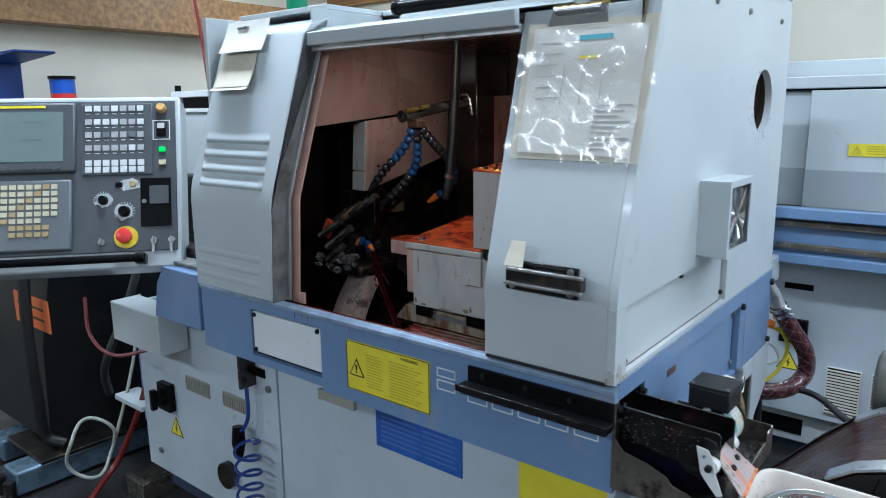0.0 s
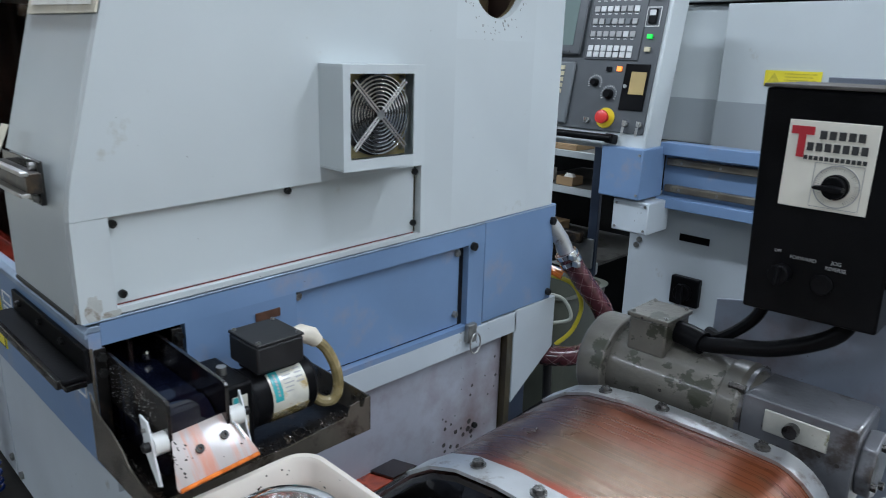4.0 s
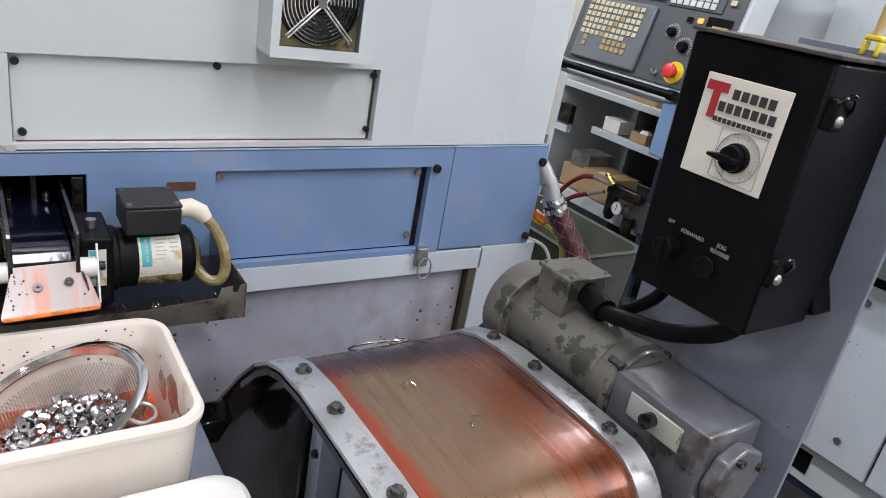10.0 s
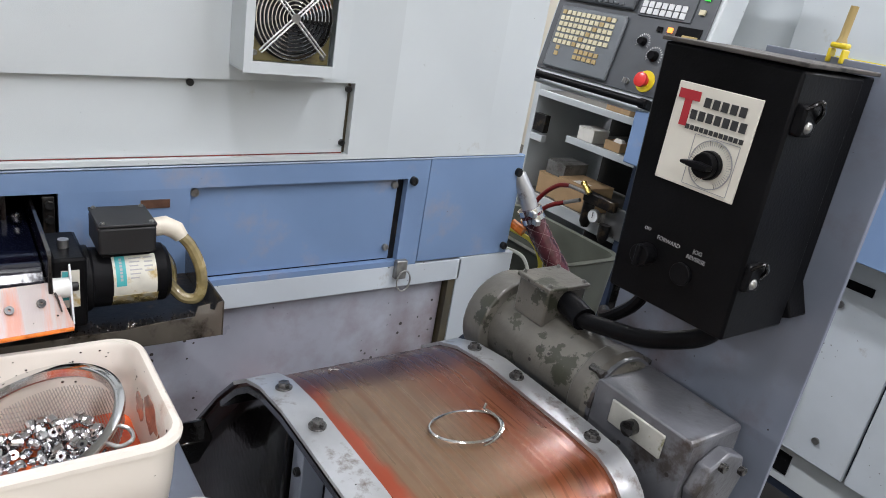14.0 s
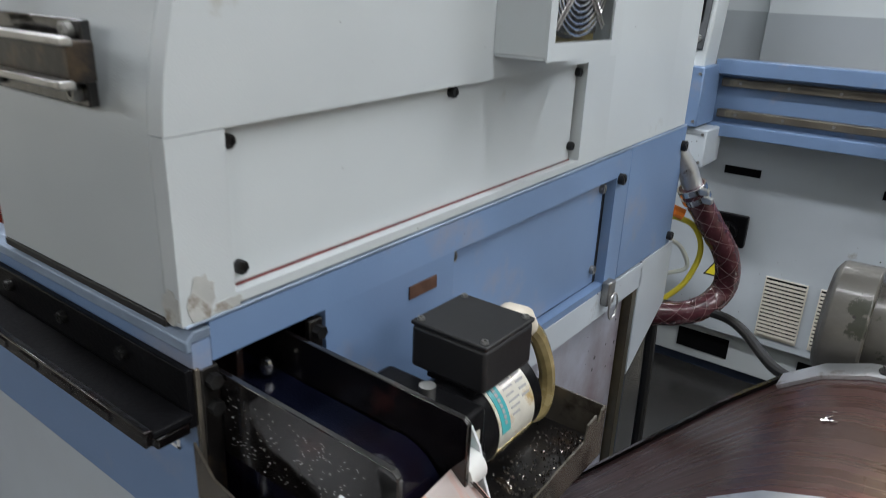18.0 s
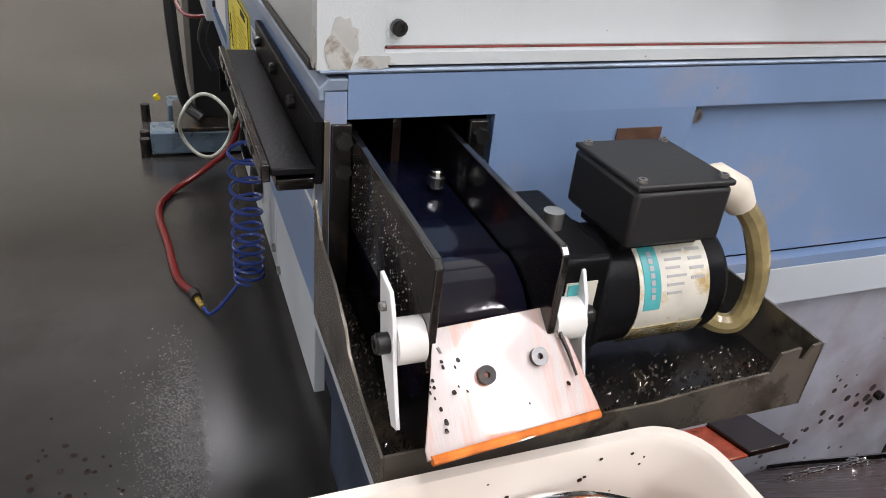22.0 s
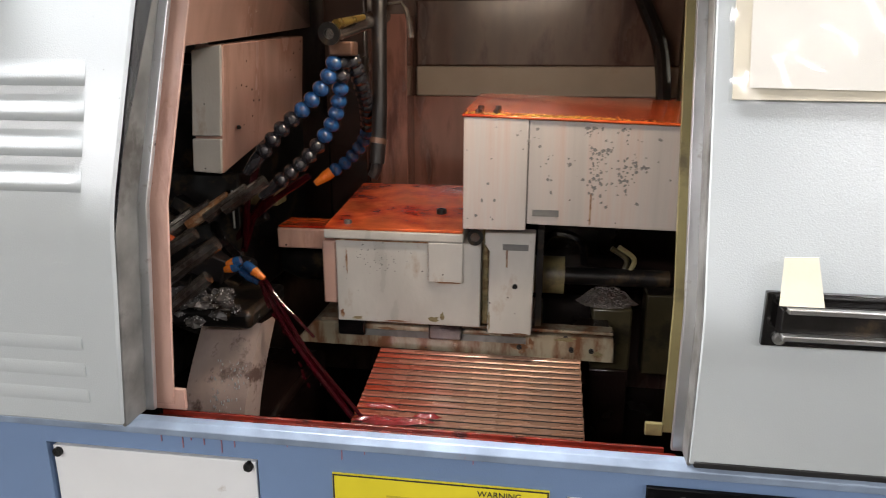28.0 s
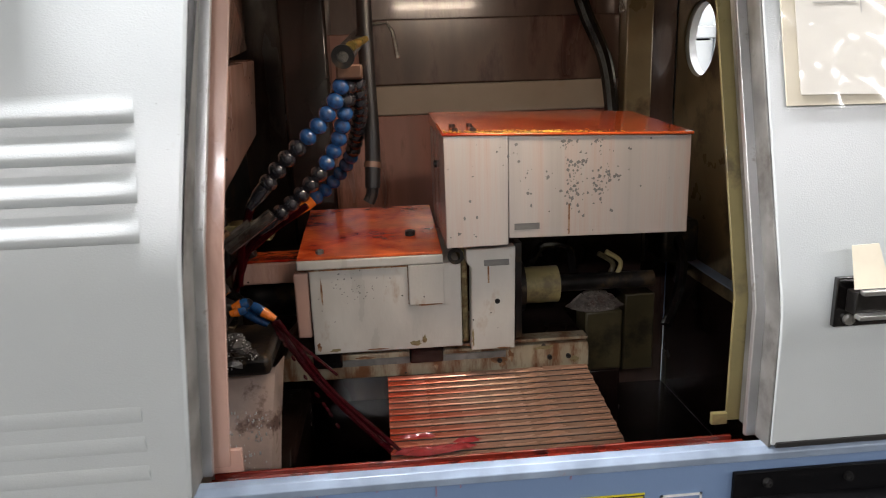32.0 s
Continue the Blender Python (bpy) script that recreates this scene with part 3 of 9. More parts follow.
def smooth_curve(points, steps=8):
    """Catmull-Rom through the points."""
    p = [Vector(q) for q in points]
    p = [2 * p[0] - p[1]] + p + [2 * p[-1] - p[-2]]
    out = []
    for i in range(1, len(p) - 2):
        for s in range(steps):
            t = s / steps
            a, b, c, d = p[i - 1], p[i], p[i + 1], p[i + 2]
            out.append(0.5 * ((2 * b) + (c - a) * t + (2 * a - 5 * b + 4 * c - d) * t * t + (3 * b - a - 3 * c + d) * t ** 3))
    return out + [p[-2]]


def part(name, bm, mat, parent=None, label="", bevel=0.0, flat=False, kind=""):
    """Links a bmesh, given in world metres, as one mesh object under its thing; the origin goes to its middle."""
    bmesh.ops.recalc_face_normals(bm, faces=bm.faces)
    for f in bm.faces:
        f.smooth = not flat
    for e in bm.edges:
        e.smooth = len(e.link_faces) == 2 and e.calc_face_angle(0) < 0.6
    lo = Vector([min(v.co[i] for v in bm.verts) for i in range(3)])
    hi = Vector([max(v.co[i] for v in bm.verts) for i in range(3)])
    mid = (lo + hi) / 2
    for v in bm.verts:
        v.co -= mid
    me = bpy.data.meshes.new(name)
    bm.to_mesh(me)
    bm.free()
    me.materials.append(mat)
    ob = new(name, me)
    ob.location = mid
    if parent:
        ob.parent = parent
        ob.matrix_parent_inverse = home(parent).inverted()
    if label:
        ob["label"] = label
    if kind:
        ob["kind"] = kind
    if bevel:
        mod = ob.modifiers.new("bevel", "BEVEL")
        mod.width, mod.segments, mod.limit_method, mod.angle_limit = bevel, 2, "ANGLE", radians(40)
    return ob


def home(ob):
    """World pose of an unkeyed object, without waiting for the scene to update."""
    m = ob.matrix_basis.copy()
    if ob.parent:
        m = home(ob.parent) @ ob.matrix_parent_inverse @ m
    return m


def thing(name, x, y, z, label, category, group=""):
    ob = new(name)
    ob.empty_display_size = 0.05
    ob.location = (x, y, z)
    return tagged(ob, label, category, group)


def block(name, parent, mat, x0, x1, y0, y1, z0, z1, label="", bevel=0.0015):
    bm = bmesh.new()
    bm_box(bm, x0, x1, y0, y1, z0, z1)
    return part(name, bm, mat, parent, label, bevel)


def rod(name, parent, mat, points, r, seg=10, label="", steps=0):
    bm = bmesh.new()
    bm_tube(bm, smooth_curve(points, steps) if steps else points, r, seg)
    return part(name, bm, mat, parent, label)


def words(text, size, m, mat, parent, thick=0.0003):
    """Raised lettering in the built-in font, turned into a mesh; m places it."""
    cu = bpy.data.curves.new("lettering", "FONT")
    cu.body, cu.size, cu.extrude, cu.align_x, cu.align_y = text, size, thick, "CENTER", "CENTER"
    tmp = bpy.data.objects.new("lettering", cu)
    scene.collection.objects.link(tmp)
    me = bpy.data.meshes.new_from_object(tmp.evaluated_get(bpy.context.evaluated_depsgraph_get()))
    bpy.data.objects.remove(tmp)
    me.materials.clear()
    me.materials.append(mat)
    ob = new("lettering", me)
    ob.parent = parent
    ob.matrix_parent_inverse = home(parent).inverted()
    ob.matrix_basis = m
    return ob


def bolt(parent, p, normal, r=0.006, h=0.005, mat=None, name="bolt", socket=True):
    """Socket-head screw at p, head standing out along normal."""
    n = Vector(normal).normalized()
    p = Vector(p)
    bm = bmesh.new()
    bm_cyl(bm, p - n * 0.002, p + n * h, r, 12)
    if socket:
        bm_ring(bm, p + n * h, n, r * 0.92, r * 0.5, 0.0012, 6)
    return part(name, bm, mat or BOLT_DARK, parent)


# ---- the workshop shell ----
def setting(name, mat, x0, x1, y0, y1, z0, z1, label, category):
    bm = bmesh.new()
    bm_box(bm, x0, x1, y0, y1, z0, z1)
    return tagged(part(name, bm, mat), label, category, kind="structure")


WX0, WX1, WY0, WY1 = -5.2, 4.6, -8.2, 4.2
setting("floor", FLOOR_PAINT, WX0 - 0.2, WX1 + 0.2, WY0 - 0.2, WY1 + 0.2, FLOOR - 0.15, FLOOR, "dark oil-stained painted concrete workshop floor", "floor")
setting("ceiling", CEIL_PAINT, WX0, WX1, WY0, WY1, CEIL, CEIL + 0.15, "plain white workshop ceiling", "ceiling")
setting("wall_north", WALL_PAINT, WX0 - 0.2, WX1 + 0.2, WY1, WY1 + 0.2, FLOOR, CEIL + 0.15, "cream painted workshop wall behind the machines", "wall")
setting("wall_south", WALL_PAINT, WX0 - 0.2, WX1 + 0.2, WY0 - 0.2, WY0, FLOOR, CEIL + 0.15, "cream painted workshop wall", "wall")
setting("wall_west", WALL_PAINT, WX0 - 0.2, WX0, WY0, WY1, FLOOR, CEIL + 0.15, "cream painted workshop wall", "wall")
setting("wall_east", WALL_PAINT, WX1, WX1 + 0.2, WY0, WY1, FLOOR, CEIL + 0.15, "cream painted workshop wall", "wall")
setting("trim", WOOD, WX0, -0.9, WY1 - 0.06, WY1 - 0.002, 2.45, 2.75, "varnished timber board along the wall", "trim")

TUBE_GLOW = glowing("lit_fluorescent_tube", (0.96, 1.0, 0.99), 6.0)


def ceiling_lamp(x, y):
    lamp = thing("ceiling_lamp", x, y, CEIL, "white ceiling fitting with two lit fluorescent tubes", "lamp", "ceiling lamps")
    bm = bmesh.new()
    bm_prism(bm, [(y - 0.05, CEIL), (y + 0.05, CEIL), (y + 0.13, CEIL - 0.075), (y + 0.125, CEIL - 0.08), (y - 0.125, CEIL - 0.08), (y - 0.13, CEIL - 0.075)], "x", x - 0.63, x + 0.63)
    part("housing", bm, WHITE_PLATE, lamp)
    for dy in (-0.06, 0.06):
        rod("tube", lamp, TUBE_GLOW, [(x - 0.6, y + dy, CEIL - 0.105), (x + 0.6, y + dy, CEIL - 0.105)], 0.016, 10, "glowing white tube")
        for sx in (-0.605, 0.605):
            block("tube_holder", lamp, NYLON, x + sx - 0.008, x + sx + 0.008, y + dy - 0.018, y + dy + 0.018, CEIL - 0.125, CEIL - 0.078, bevel=0)


for lx, ly, watts in LAMPS:
    ceiling_lamp(lx, ly)


# ---- the lathe ----
lathe = thing("lathe", -0.86, 0.45, FLOOR, "grey and blue sliding-head lathe with an open work chamber, oil-splashed", "lathe")


DOOR_X = -0.248       # left edge of the fixed front panel
TOP = 1.66            # top of the cabinet

# base and lower panels
block("base_frame", lathe, NAVY, -1.70, -0.03, 0.16, 0.88, FLOOR + 0.09, 0.685, "dark base under the lower panels")
bm = bmesh.new()
bm_prism(bm, [(-1.74, 0.26), (-1.012, 0.26), (-1.012, 0.83), (-1.74, 0.83)], "y", 0.11, 0.13)
part("lower_panel", bm, LOWER, lathe, bevel=0.002)
bm = bmesh.new()
bm_prism(bm, [(-1.004, 0.26), (-0.57, 0.26), (-0.57, 0.41), (-0.01, 0.41), (-0.01, 0.83), (-1.004, 0.83)], "y", 0.11, 0.13)
part("lower_panel", bm, LOWER, lathe, bevel=0.002)
block("coolant_tank", lathe, NAVY, -0.56, -0.04, 0.14, 0.80, FLOOR + 0.005, 0.405, "dark blue coolant tank in the base")
for fx in (-1.62, -0.9, -0.1):
    for fy in (0.22, 0.8):
        bm = bmesh.new()
        bm_cyl(bm, (fx, fy, FLOOR), (fx, fy, FLOOR + 0.03), 0.045, 20)
        bm_cyl(bm, (fx, fy, FLOOR + 0.03), (fx, fy, FLOOR + 0.12), 0.015, 12)
        part("levelling_foot", bm, DARK, lathe)
block("left_end_panel", lathe, LOWER, -1.745, -1.73, 0.125, 0.86, 0.26, 0.83)
for x, z in ((-1.675, 0.70), (-1.655, 0.33), (-1.045, 0.70), (-1.03, 0.31), (-0.96, 0.29)):
    bolt(lathe, (x, 0.11, z), (0, -1, 0), 0.010, 0.006, ZINC, "panel_lock")
for x in (-1.505, -1.10):
    block("finger_slot", lathe, BLACK, x - 0.043, x + 0.043, 0.1065, 0.1098, 0.727, 0.752, "black recessed finger slot", 0)
# rotary isolator switch
sw = block("isolator_switch", lathe, BLACK, -1.605, -1.535, 0.085, 0.1095, 0.50, 0.592, "black rotary isolator switch", 0.004)
bm = bmesh.new()
bm_cyl(bm, (-1.57, 0.085, 0.548), (-1.57, 0.062, 0.548), 0.026, 20)
bm_box(bm, -1.578, -1.562, 0.045, 0.063, 0.515, 0.581)
part("knob", bm, BLACK, sw, "black turning knob", 0.002)
# shock warning triangle
def triangle_label(parent, x, y, z, s):
    bm = bmesh.new()
    bm_prism(bm, [(x - s, z - 0.6 * s), (x + s, z - 0.6 * s), (x, z + 1.1 * s)], "y", y - 0.0008, y)
    lab = part("warning_triangle", bm, INK, parent, "yellow triangle with a black flash")
    bm = bmesh.new()
    bm_prism(bm, [(x - 0.84 * s, z - 0.5 * s), (x + 0.84 * s, z - 0.5 * s), (x, z + 0.92 * s)], "y", y - 0.0016, y - 0.0009)
    part("yellow_field", bm, YELLOW, lab)
    bm = bmesh.new()
    bm_prism(bm, [(x - 0.02 * s, z - 0.42 * s), (x + 0.16 * s, z + 0.08 * s), (x + 0.02 * s, z + 0.1 * s), (x + 0.12 * s, z + 0.6 * s), (x - 0.16 * s, z + 0.02 * s), (x - 0.02 * s, z + 0.0 * s)], "y", y - 0.0024, y - 0.0017)
    part("flash", bm, INK, lab)


triangle_label(lathe, -1.545, 0.1098, 0.437, 0.038)
def vent_grille(parent, x0, x1, y, z0, z1, n=9, label="beige slotted vent grille"):
    g = block("vent_grille", parent, BEIGE_GREY, x0, x1, y - 0.003, y - 0.0002, z0, z1, label, 0)
    for i in range(n):
        xc = x0 + (x1 - x0) * (i + 0.5) / n
        block("slat", g, BEIGE_GREY, xc - 0.3 * (x1 - x0) / n, xc + 0.3 * (x1 - x0) / n, y - 0.006, y - 0.0032, z0 + 0.004, z1 - 0.004, "", 0)


vent_grille(lathe, -1.46, -1.335, 0.11, 0.594, 0.642, 14)
vent_grille(lathe, -1.265, -1.145, 0.11, 0.594, 0.640, 14)
block("blue_label", lathe, BLUE_LABEL, -0.640, -0.388, 0.1075, 0.1098, 0.665, 0.758, "blue instruction label with pale print", 0)
for i in range(6):
    block("print_bar", lathe, INK_BLUE, -0.623, -0.513 + 0.01 * (i % 3), 0.1062, 0.1074, 0.741 - i * 0.012, 0.745 - i * 0.012, "", 0)
    block("print_bar", lathe, INK_BLUE, -0.498, -0.408 + 0.008 * (i % 2), 0.1062, 0.1074, 0.741 - i * 0.012, 0.745 - i * 0.012, "", 0)
block("yellow_label", lathe, YELLOW, -0.245, -0.045, 0.1075, 0.1098, 0.655, 0.755, "yellow label on the lower panel", 0)

# blue band: front
for x0, x1, z0, z1 in ((-1.155, -0.948, 0.832, 0.996), (-0.948, -0.695, 0.968, 0.996), (-0.948, -0.695, 0.832, 0.852), (-0.695, 0.0, 0.822, 0.996)):
    block("front_band", lathe, BLUE, x0, x1, 0.0, 0.014, z0, z1, "", 0)
block("band_tab", lathe, BEIGE_GREY, -0.715, -0.60, 0.001, 0.012, 0.798, 0.822, bevel=0.001)
block("band_left_end", lathe, BLUE, -1.155, -1.143, 0.0145, 0.60, 0.832, 0.996)
block("band_floor", lathe, BLUE, -1.143, -0.02, 0.0145, 0.11, 0.826, 0.836)
block("recess_back", lathe, DARK, -0.968, -0.69, 0.0145, 0.018, 0.848, 0.97)
wp = block("blank_plate", lathe, WHITE_PLATE, -0.943, -0.699, 0.003, 0.0135, 0.862, 0.962, "blank white enamel plate", 0.001)
for x, z in ((-0.936, 0.955), (-0.707, 0.957), (-0.936, 0.868)):
    bolt(lathe, (x, 0.003, z), (0, -1, 0), 0.0055, 0.004)
# top ledge
bm = bmesh.new()
bm_prism(bm, [(-0.004, 0.990), (-0.004, 0.998), (0.002, 1.004), (0.0145, 1.004), (0.0145, 0.9965), (0.0, 0.9965), (0.0, 0.990)], "x", -1.157, 0.0005)
part("front_ledge", bm, BLUE_EDGE, lathe, "worn blue front ledge with red oil runs", 0.001)
block("oily_sill", lathe, OIL_RED, -0.835, -0.25, 0.0150, 0.0495, 0.978, 0.986, "dark red oily sill behind the ledge", 0.001)
for x, l in ((-0.805, 0.03), (-0.78, 0.045), (-0.77, 0.02), (-0.755, 0.03), (-0.735, 0.05), (-0.72, 0.03), (-0.66, 0.016), (-0.60, 0.04), (-0.575, 0.02), (-0.46, 0.022), (-0.45, 0.012)):
    block("oil_run", lathe, OIL_RUN, x - 0.0006, x + 0.0006, -0.0012, -0.0002, 0.993 - 0.4 * l, 0.995, "thin red oil run", 0)
# blue band: side
SX = 0.0
for y0, y1, z0, z1 in ((0.0145, 0.692, 0.978, 1.006), (0.116, 0.283, 0.822, 0.978), (0.283, 0.650, 0.822, 0.832), (0.650, 0.692, 0.822, 0.978)):
    block("side_band", lathe, BLUE, SX - 0.014, SX, y0, y1, z0, z1, "", 0)
block("side_band_end", lathe, BLUE, SX - 0.014, SX, 0.694, 0.909, 0.826, 1.010, bevel=0.001)
block("side_ledge", lathe, BLUE_EDGE, SX - 0.05, SX + 0.0008, -0.0035, 0.905, 1.0065, 1.0095)
block("recessed_cover", lathe, BLUE, SX - 0.016, SX - 0.012, 0.283, 0.638, 0.834, 0.982, "recessed blue service cover")
block("cover_gap", lathe, DARK, SX - 0.018, SX - 0.0145, 0.638, 0.650, 0.832, 0.982, "", 0)
for y, z in ((0.292, 0.968), (0.63, 0.966), (0.628, 0.856), (0.296, 0.85)):
    bolt(lathe, (SX - 0.012, y, z), (1, 0, 0), 0.006, 0.005, ZINC)
for y, z in ((0.660, 0.975), (0.898, 0.982), (0.897, 0.842)):
    bolt(lathe, (SX, y, z), (1, 0, 0), 0.007, 0.007)
block("small_nameplate", lathe, BRONZE, SX + 0.0004, SX + 0.0016, 0.216, 0.255, 0.952, 0.964, "small brown metal plate with worn print", 0)
# toggle latch with ring under the cover
lt = block("toggle_latch", lathe, ZINC, SX, SX + 0.012, 0.645, 0.668, 0.80, 0.836, "zinc toggle latch with a wire ring", 0.002)
bm = bmesh.new()
bm_tube(bm, [(SX + 0.014, 0.662 + 0.014 * math.cos(a), 0.797 + 0.02 * math.sin(a)) for a in [2 * math.pi * k / 24 for k in range(25)]], 0.0016, 6, False)
part("ring", bm, STEEL, lt)

# lower white side
bm = bmesh.new()
bm_box(bm, SX - 0.014, SX, 0.0145, 0.80, 0.779, 0.8215)
bm_prism(bm, [(0.795, 0.62), (0.93, 0.71), (0.93, 0.8245), (0.80, 0.8245), (0.795, 0.8245)], "x", SX - 0.014, SX)
part("side_skirt", bm, LOWER, lathe, bevel=0.001)
block("side_door", lathe, SPLASHED, SX - 0.026, SX - 0.016, 0.13, 0.775, 0.20, 0.778, "oil-splashed recessed side door", 0.002)
block("door_gap", lathe, OIL_OLIVE, SX - 0.03, SX - 0.002, 0.7775, 0.794, 0.30, 0.779, "", 0)
for y, z in ((0.70, 0.60), (0.45, 0.60), (0.70, 0.38)):
    bolt(lathe, (SX - 0.016, y, z), (1, 0, 0), 0.006, 0.006)
block("front_corner_post", lathe, LOWER, -0.012, -0.002, 0.112, 0.128, 0.41, 0.778, "", 0)

# cabinet: right-hand fixed front with its side
def profile(kink, y0, z0, z1, steps=5):
    """Front line of a cabinet panel from z0 to z1, with a soft bend at the kink."""
    pts = [(y0, z0)]
    for i in range(steps + 1):
        t = -0.03 + 0.06 * i / steps
        soft = 0.27 * (t + 0.03) ** 2 / 0.12
        pts.append((y0 + soft, kink + t))
    pts.append((y0 + 0.27 * (z1 - kink), z1))
    return pts


def bent_sheet(name, x0, x1, kink, y0, z0, z1, mat, label="", thick=0.004, lean=0.0):
    """Sheet-metal front bent at the kink, between x0 and x1; lean shifts its inner edge with height."""
    bm = bmesh.new()
    line = profile(kink, y0, z0, z1)
    outline = line + [(y + thick, z) for y, z in line[::-1]]
    made = bm_prism(bm, outline, "x", x0, x1)
    return part(name, bm, mat, lathe, label, 0.0015)


bent_sheet("front_panel", DOOR_X, -0.0147, 1.15, -0.005, 1.007, 1.60, GREY_DOOR, "grey sheet front panel")
block("panel_seal", lathe, RUBBER, DOOR_X + 0.004, -0.016, -0.0068, 0.0015, 1.0046, 1.0108, "oily black seal under the front panel", 0.001)
# side cheek with a round hole
HC, HR = (0.703, 1.444), 0.068
bm = bmesh.new()
line = profile(1.15, -0.005, 1.009, 1.60)
low = [p for p in line if p[1] <= 1.128] + [(-0.005, 1.128)]
bm_prism(bm, low + [(0.036, 1.128), (0.036, 1.009)], "x", -0.0145, 0.0)
part("side_corner", bm, GREY, lathe)
bm = bmesh.new()
bm_prism(bm, [(-0.005, 1.1285)] + [p for p in line if p[1] > 1.1285] + [(0.15, TOP), (0.60, TOP), (0.60, 1.1285)], "x", -0.0145, 0.0)
part("side_panel", bm, GREY, lathe)
for y0, y1, z0, z1 in ((0.036, 0.527, 1.0115, 1.019), (0.527, 0.60, 1.0115, 1.1285), (0.60, 0.806, 1.0115, 1.341), (0.60, 0.806, 1.547, TOP), (0.806, 0.892, 1.0115, TOP)):
    block("side_panel", lathe, GREY, -0.0145, 0.0, y0, y1, z0, z1, "", 0)
bm = bmesh.new()
seg = 32
for xx in (0.0, -0.0145):
    inner, outer = [], []
    for k in range(seg):
        a = 2 * math.pi * (k + 0.5) / seg
        c, s = math.cos(a), math.sin(a)
        m = 0.103 / max(abs(c), abs(s))
        inner.append(bm.verts.new((xx, HC[0] + HR * c, HC[1] + HR * s)))
        outer.append(bm.verts.new((xx, HC[0] + m * c, HC[1] + m * s)))
    for k in range(seg):
        j = (k + 1) % seg
        bm.faces.new((inner[k], inner[j], outer[j], outer[k]))
    corners = [(HC[0] + 0.103 * a, HC[1] + 0.103 * b) for a, b in ((1, 1), (-1, 1), (-1, -1), (1, -1))]
    for ci, (cy, cz) in enumerate(corners):
        k = seg // 8 + ci * seg // 4
        bm.faces.new((outer[k - 1], bm.verts.new((xx, cy, cz)), outer[k % seg]))
bm_ring(bm, (-0.0145, HC[0], HC[1]), (1, 0, 0), HR + 0.0005, HR, 0.0145, 32)
part("hole_panel", bm, GREY, lathe, "grey side panel with a round hole")
block("oil_seam", lathe, OIL_RED, -0.0104, -0.0088, 0.040, 0.520, 1.0192, 1.0206, "red oil gathered along the seam", 0)
random.seed(17)
for i in range(60):
    a, r = random.gauss(-1.9, 1.2), HR + 0.004 + abs(random.gauss(0, 0.02))
    bm = bmesh.new()
    bm_ball(bm, (0.0002, HC[0] + r * math.cos(a), HC[1] + r * math.sin(a)), random.uniform(0.0006, 0.0019), 6, (0.15, 1, random.uniform(0.8, 1.8)))
    part("oil_spot", bm, WORN, lathe)
block("inset_plate", lathe, GREY, -0.0165, -0.0105, 0.037, 0.521, 1.0195, 1.1275, "grey inset cover plate")
block("inset_gap", lathe, OIL_OLIVE, -0.019, -0.0135, 0.5215, 0.5265, 1.0195, 1.1275, "", 0)
for y, z in ((0.043, 1.118), (0.28, 1.122), (0.52, 1.118), (0.047, 1.032), (0.518, 1.036)):
    bolt(lathe, (-0.0105, y, z), (1, 0, 0), 0.005, 0.005)
random.seed(23)
for face in (0, 1, 1):
    ring = []
    for k in range(22):
        a, w = 2 * math.pi * k / 22, random.uniform(0.7, 1.12)
        ring.append((w * math.cos(a), w * math.sin(a)))
    bm = bmesh.new()
    if face:
        c = (0.0098, 1.022, 0.0105, 0.020) if not bpy.data.objects.get("scuff_patch.001") else (0.030, 1.0145, 0.013, 0.0045)
        bm_prism(bm, [(c[0] + c[2] * u, max(1.0095, c[1] + c[3] * v)) for u, v in ring], "x", 0.0001, 0.0006)
    else:
        bm_prism(bm, [(min(-0.0005, -0.010 + 0.011 * u), max(1.0078, 1.020 + 0.014 * v)) for u, v in ring], "y", -0.0056, -0.0052)
    part("scuff_patch", bm, SCUFF, lathe, "paint worn to filler at the bottom corner")
block("rear_panel", lathe, GREY, -1.13, -0.016, 0.888, 0.90, 0.83, TOP)
block("top_panel", lathe, GREY, -1.13, -0.80, 0.155, 0.888, TOP, TOP + 0.012)
block("top_panel", lathe, GREY, -0.7995, -0.1505, 0.335, 0.888, TOP, TOP + 0.012)
block("top_panel", lathe, GREY, -0.15, -0.001, 0.155, 0.888, TOP, TOP + 0.012)
block("hood_end", lathe, GREY_DOOR, -0.806, -0.80, 0.11, 0.335, 1.60, TOP)
block("hood_end", lathe, GREY_DOOR, -0.15, -0.144, 0.11, 0.335, 1.60, TOP)
for y in (0.36, 0.56, 0.80):
    bolt(lathe, (0.0, y, 1.62), (1, 0, 0), 0.006, 0.003, ZINC)
block("upper_hood_side", lathe, GREY, -0.02, 0.001, 0.31, 0.885, TOP + 0.0125, 1.95)
block("upper_hood", lathe, GREY, -0.72, -0.0205, 0.31, 0.334, 1.62, 1.95)
block("left_side_panel", lathe, GREY, -1.135, -1.12, 0.05, 0.888, 1.009, TOP)

# cabinet: left-hand front block with louvres
LK = 1.24
bm = bmesh.new()
line = profile(LK, -0.02, 1.007, 1.60)
outline = line + [(line[-1][0] + 0.02, 1.625), (line[-1][0] + 0.07, 1.64), (0.16, 1.64), (0.16, 1.634), (0.148, 1.60)] + [(y + 0.006, z) for y, z in line[::-1]]
bm_prism(bm, outline, "x", -1.137, -0.81)
for v in bm.verts:
    if v.co.x > -0.9:
        v.co.x = -0.836 + max(0, v.co.z - 1.007) * 0.075
    elif v.co.z > 1.3:
        v.co.x += (v.co.z - 1.3) * 0.14
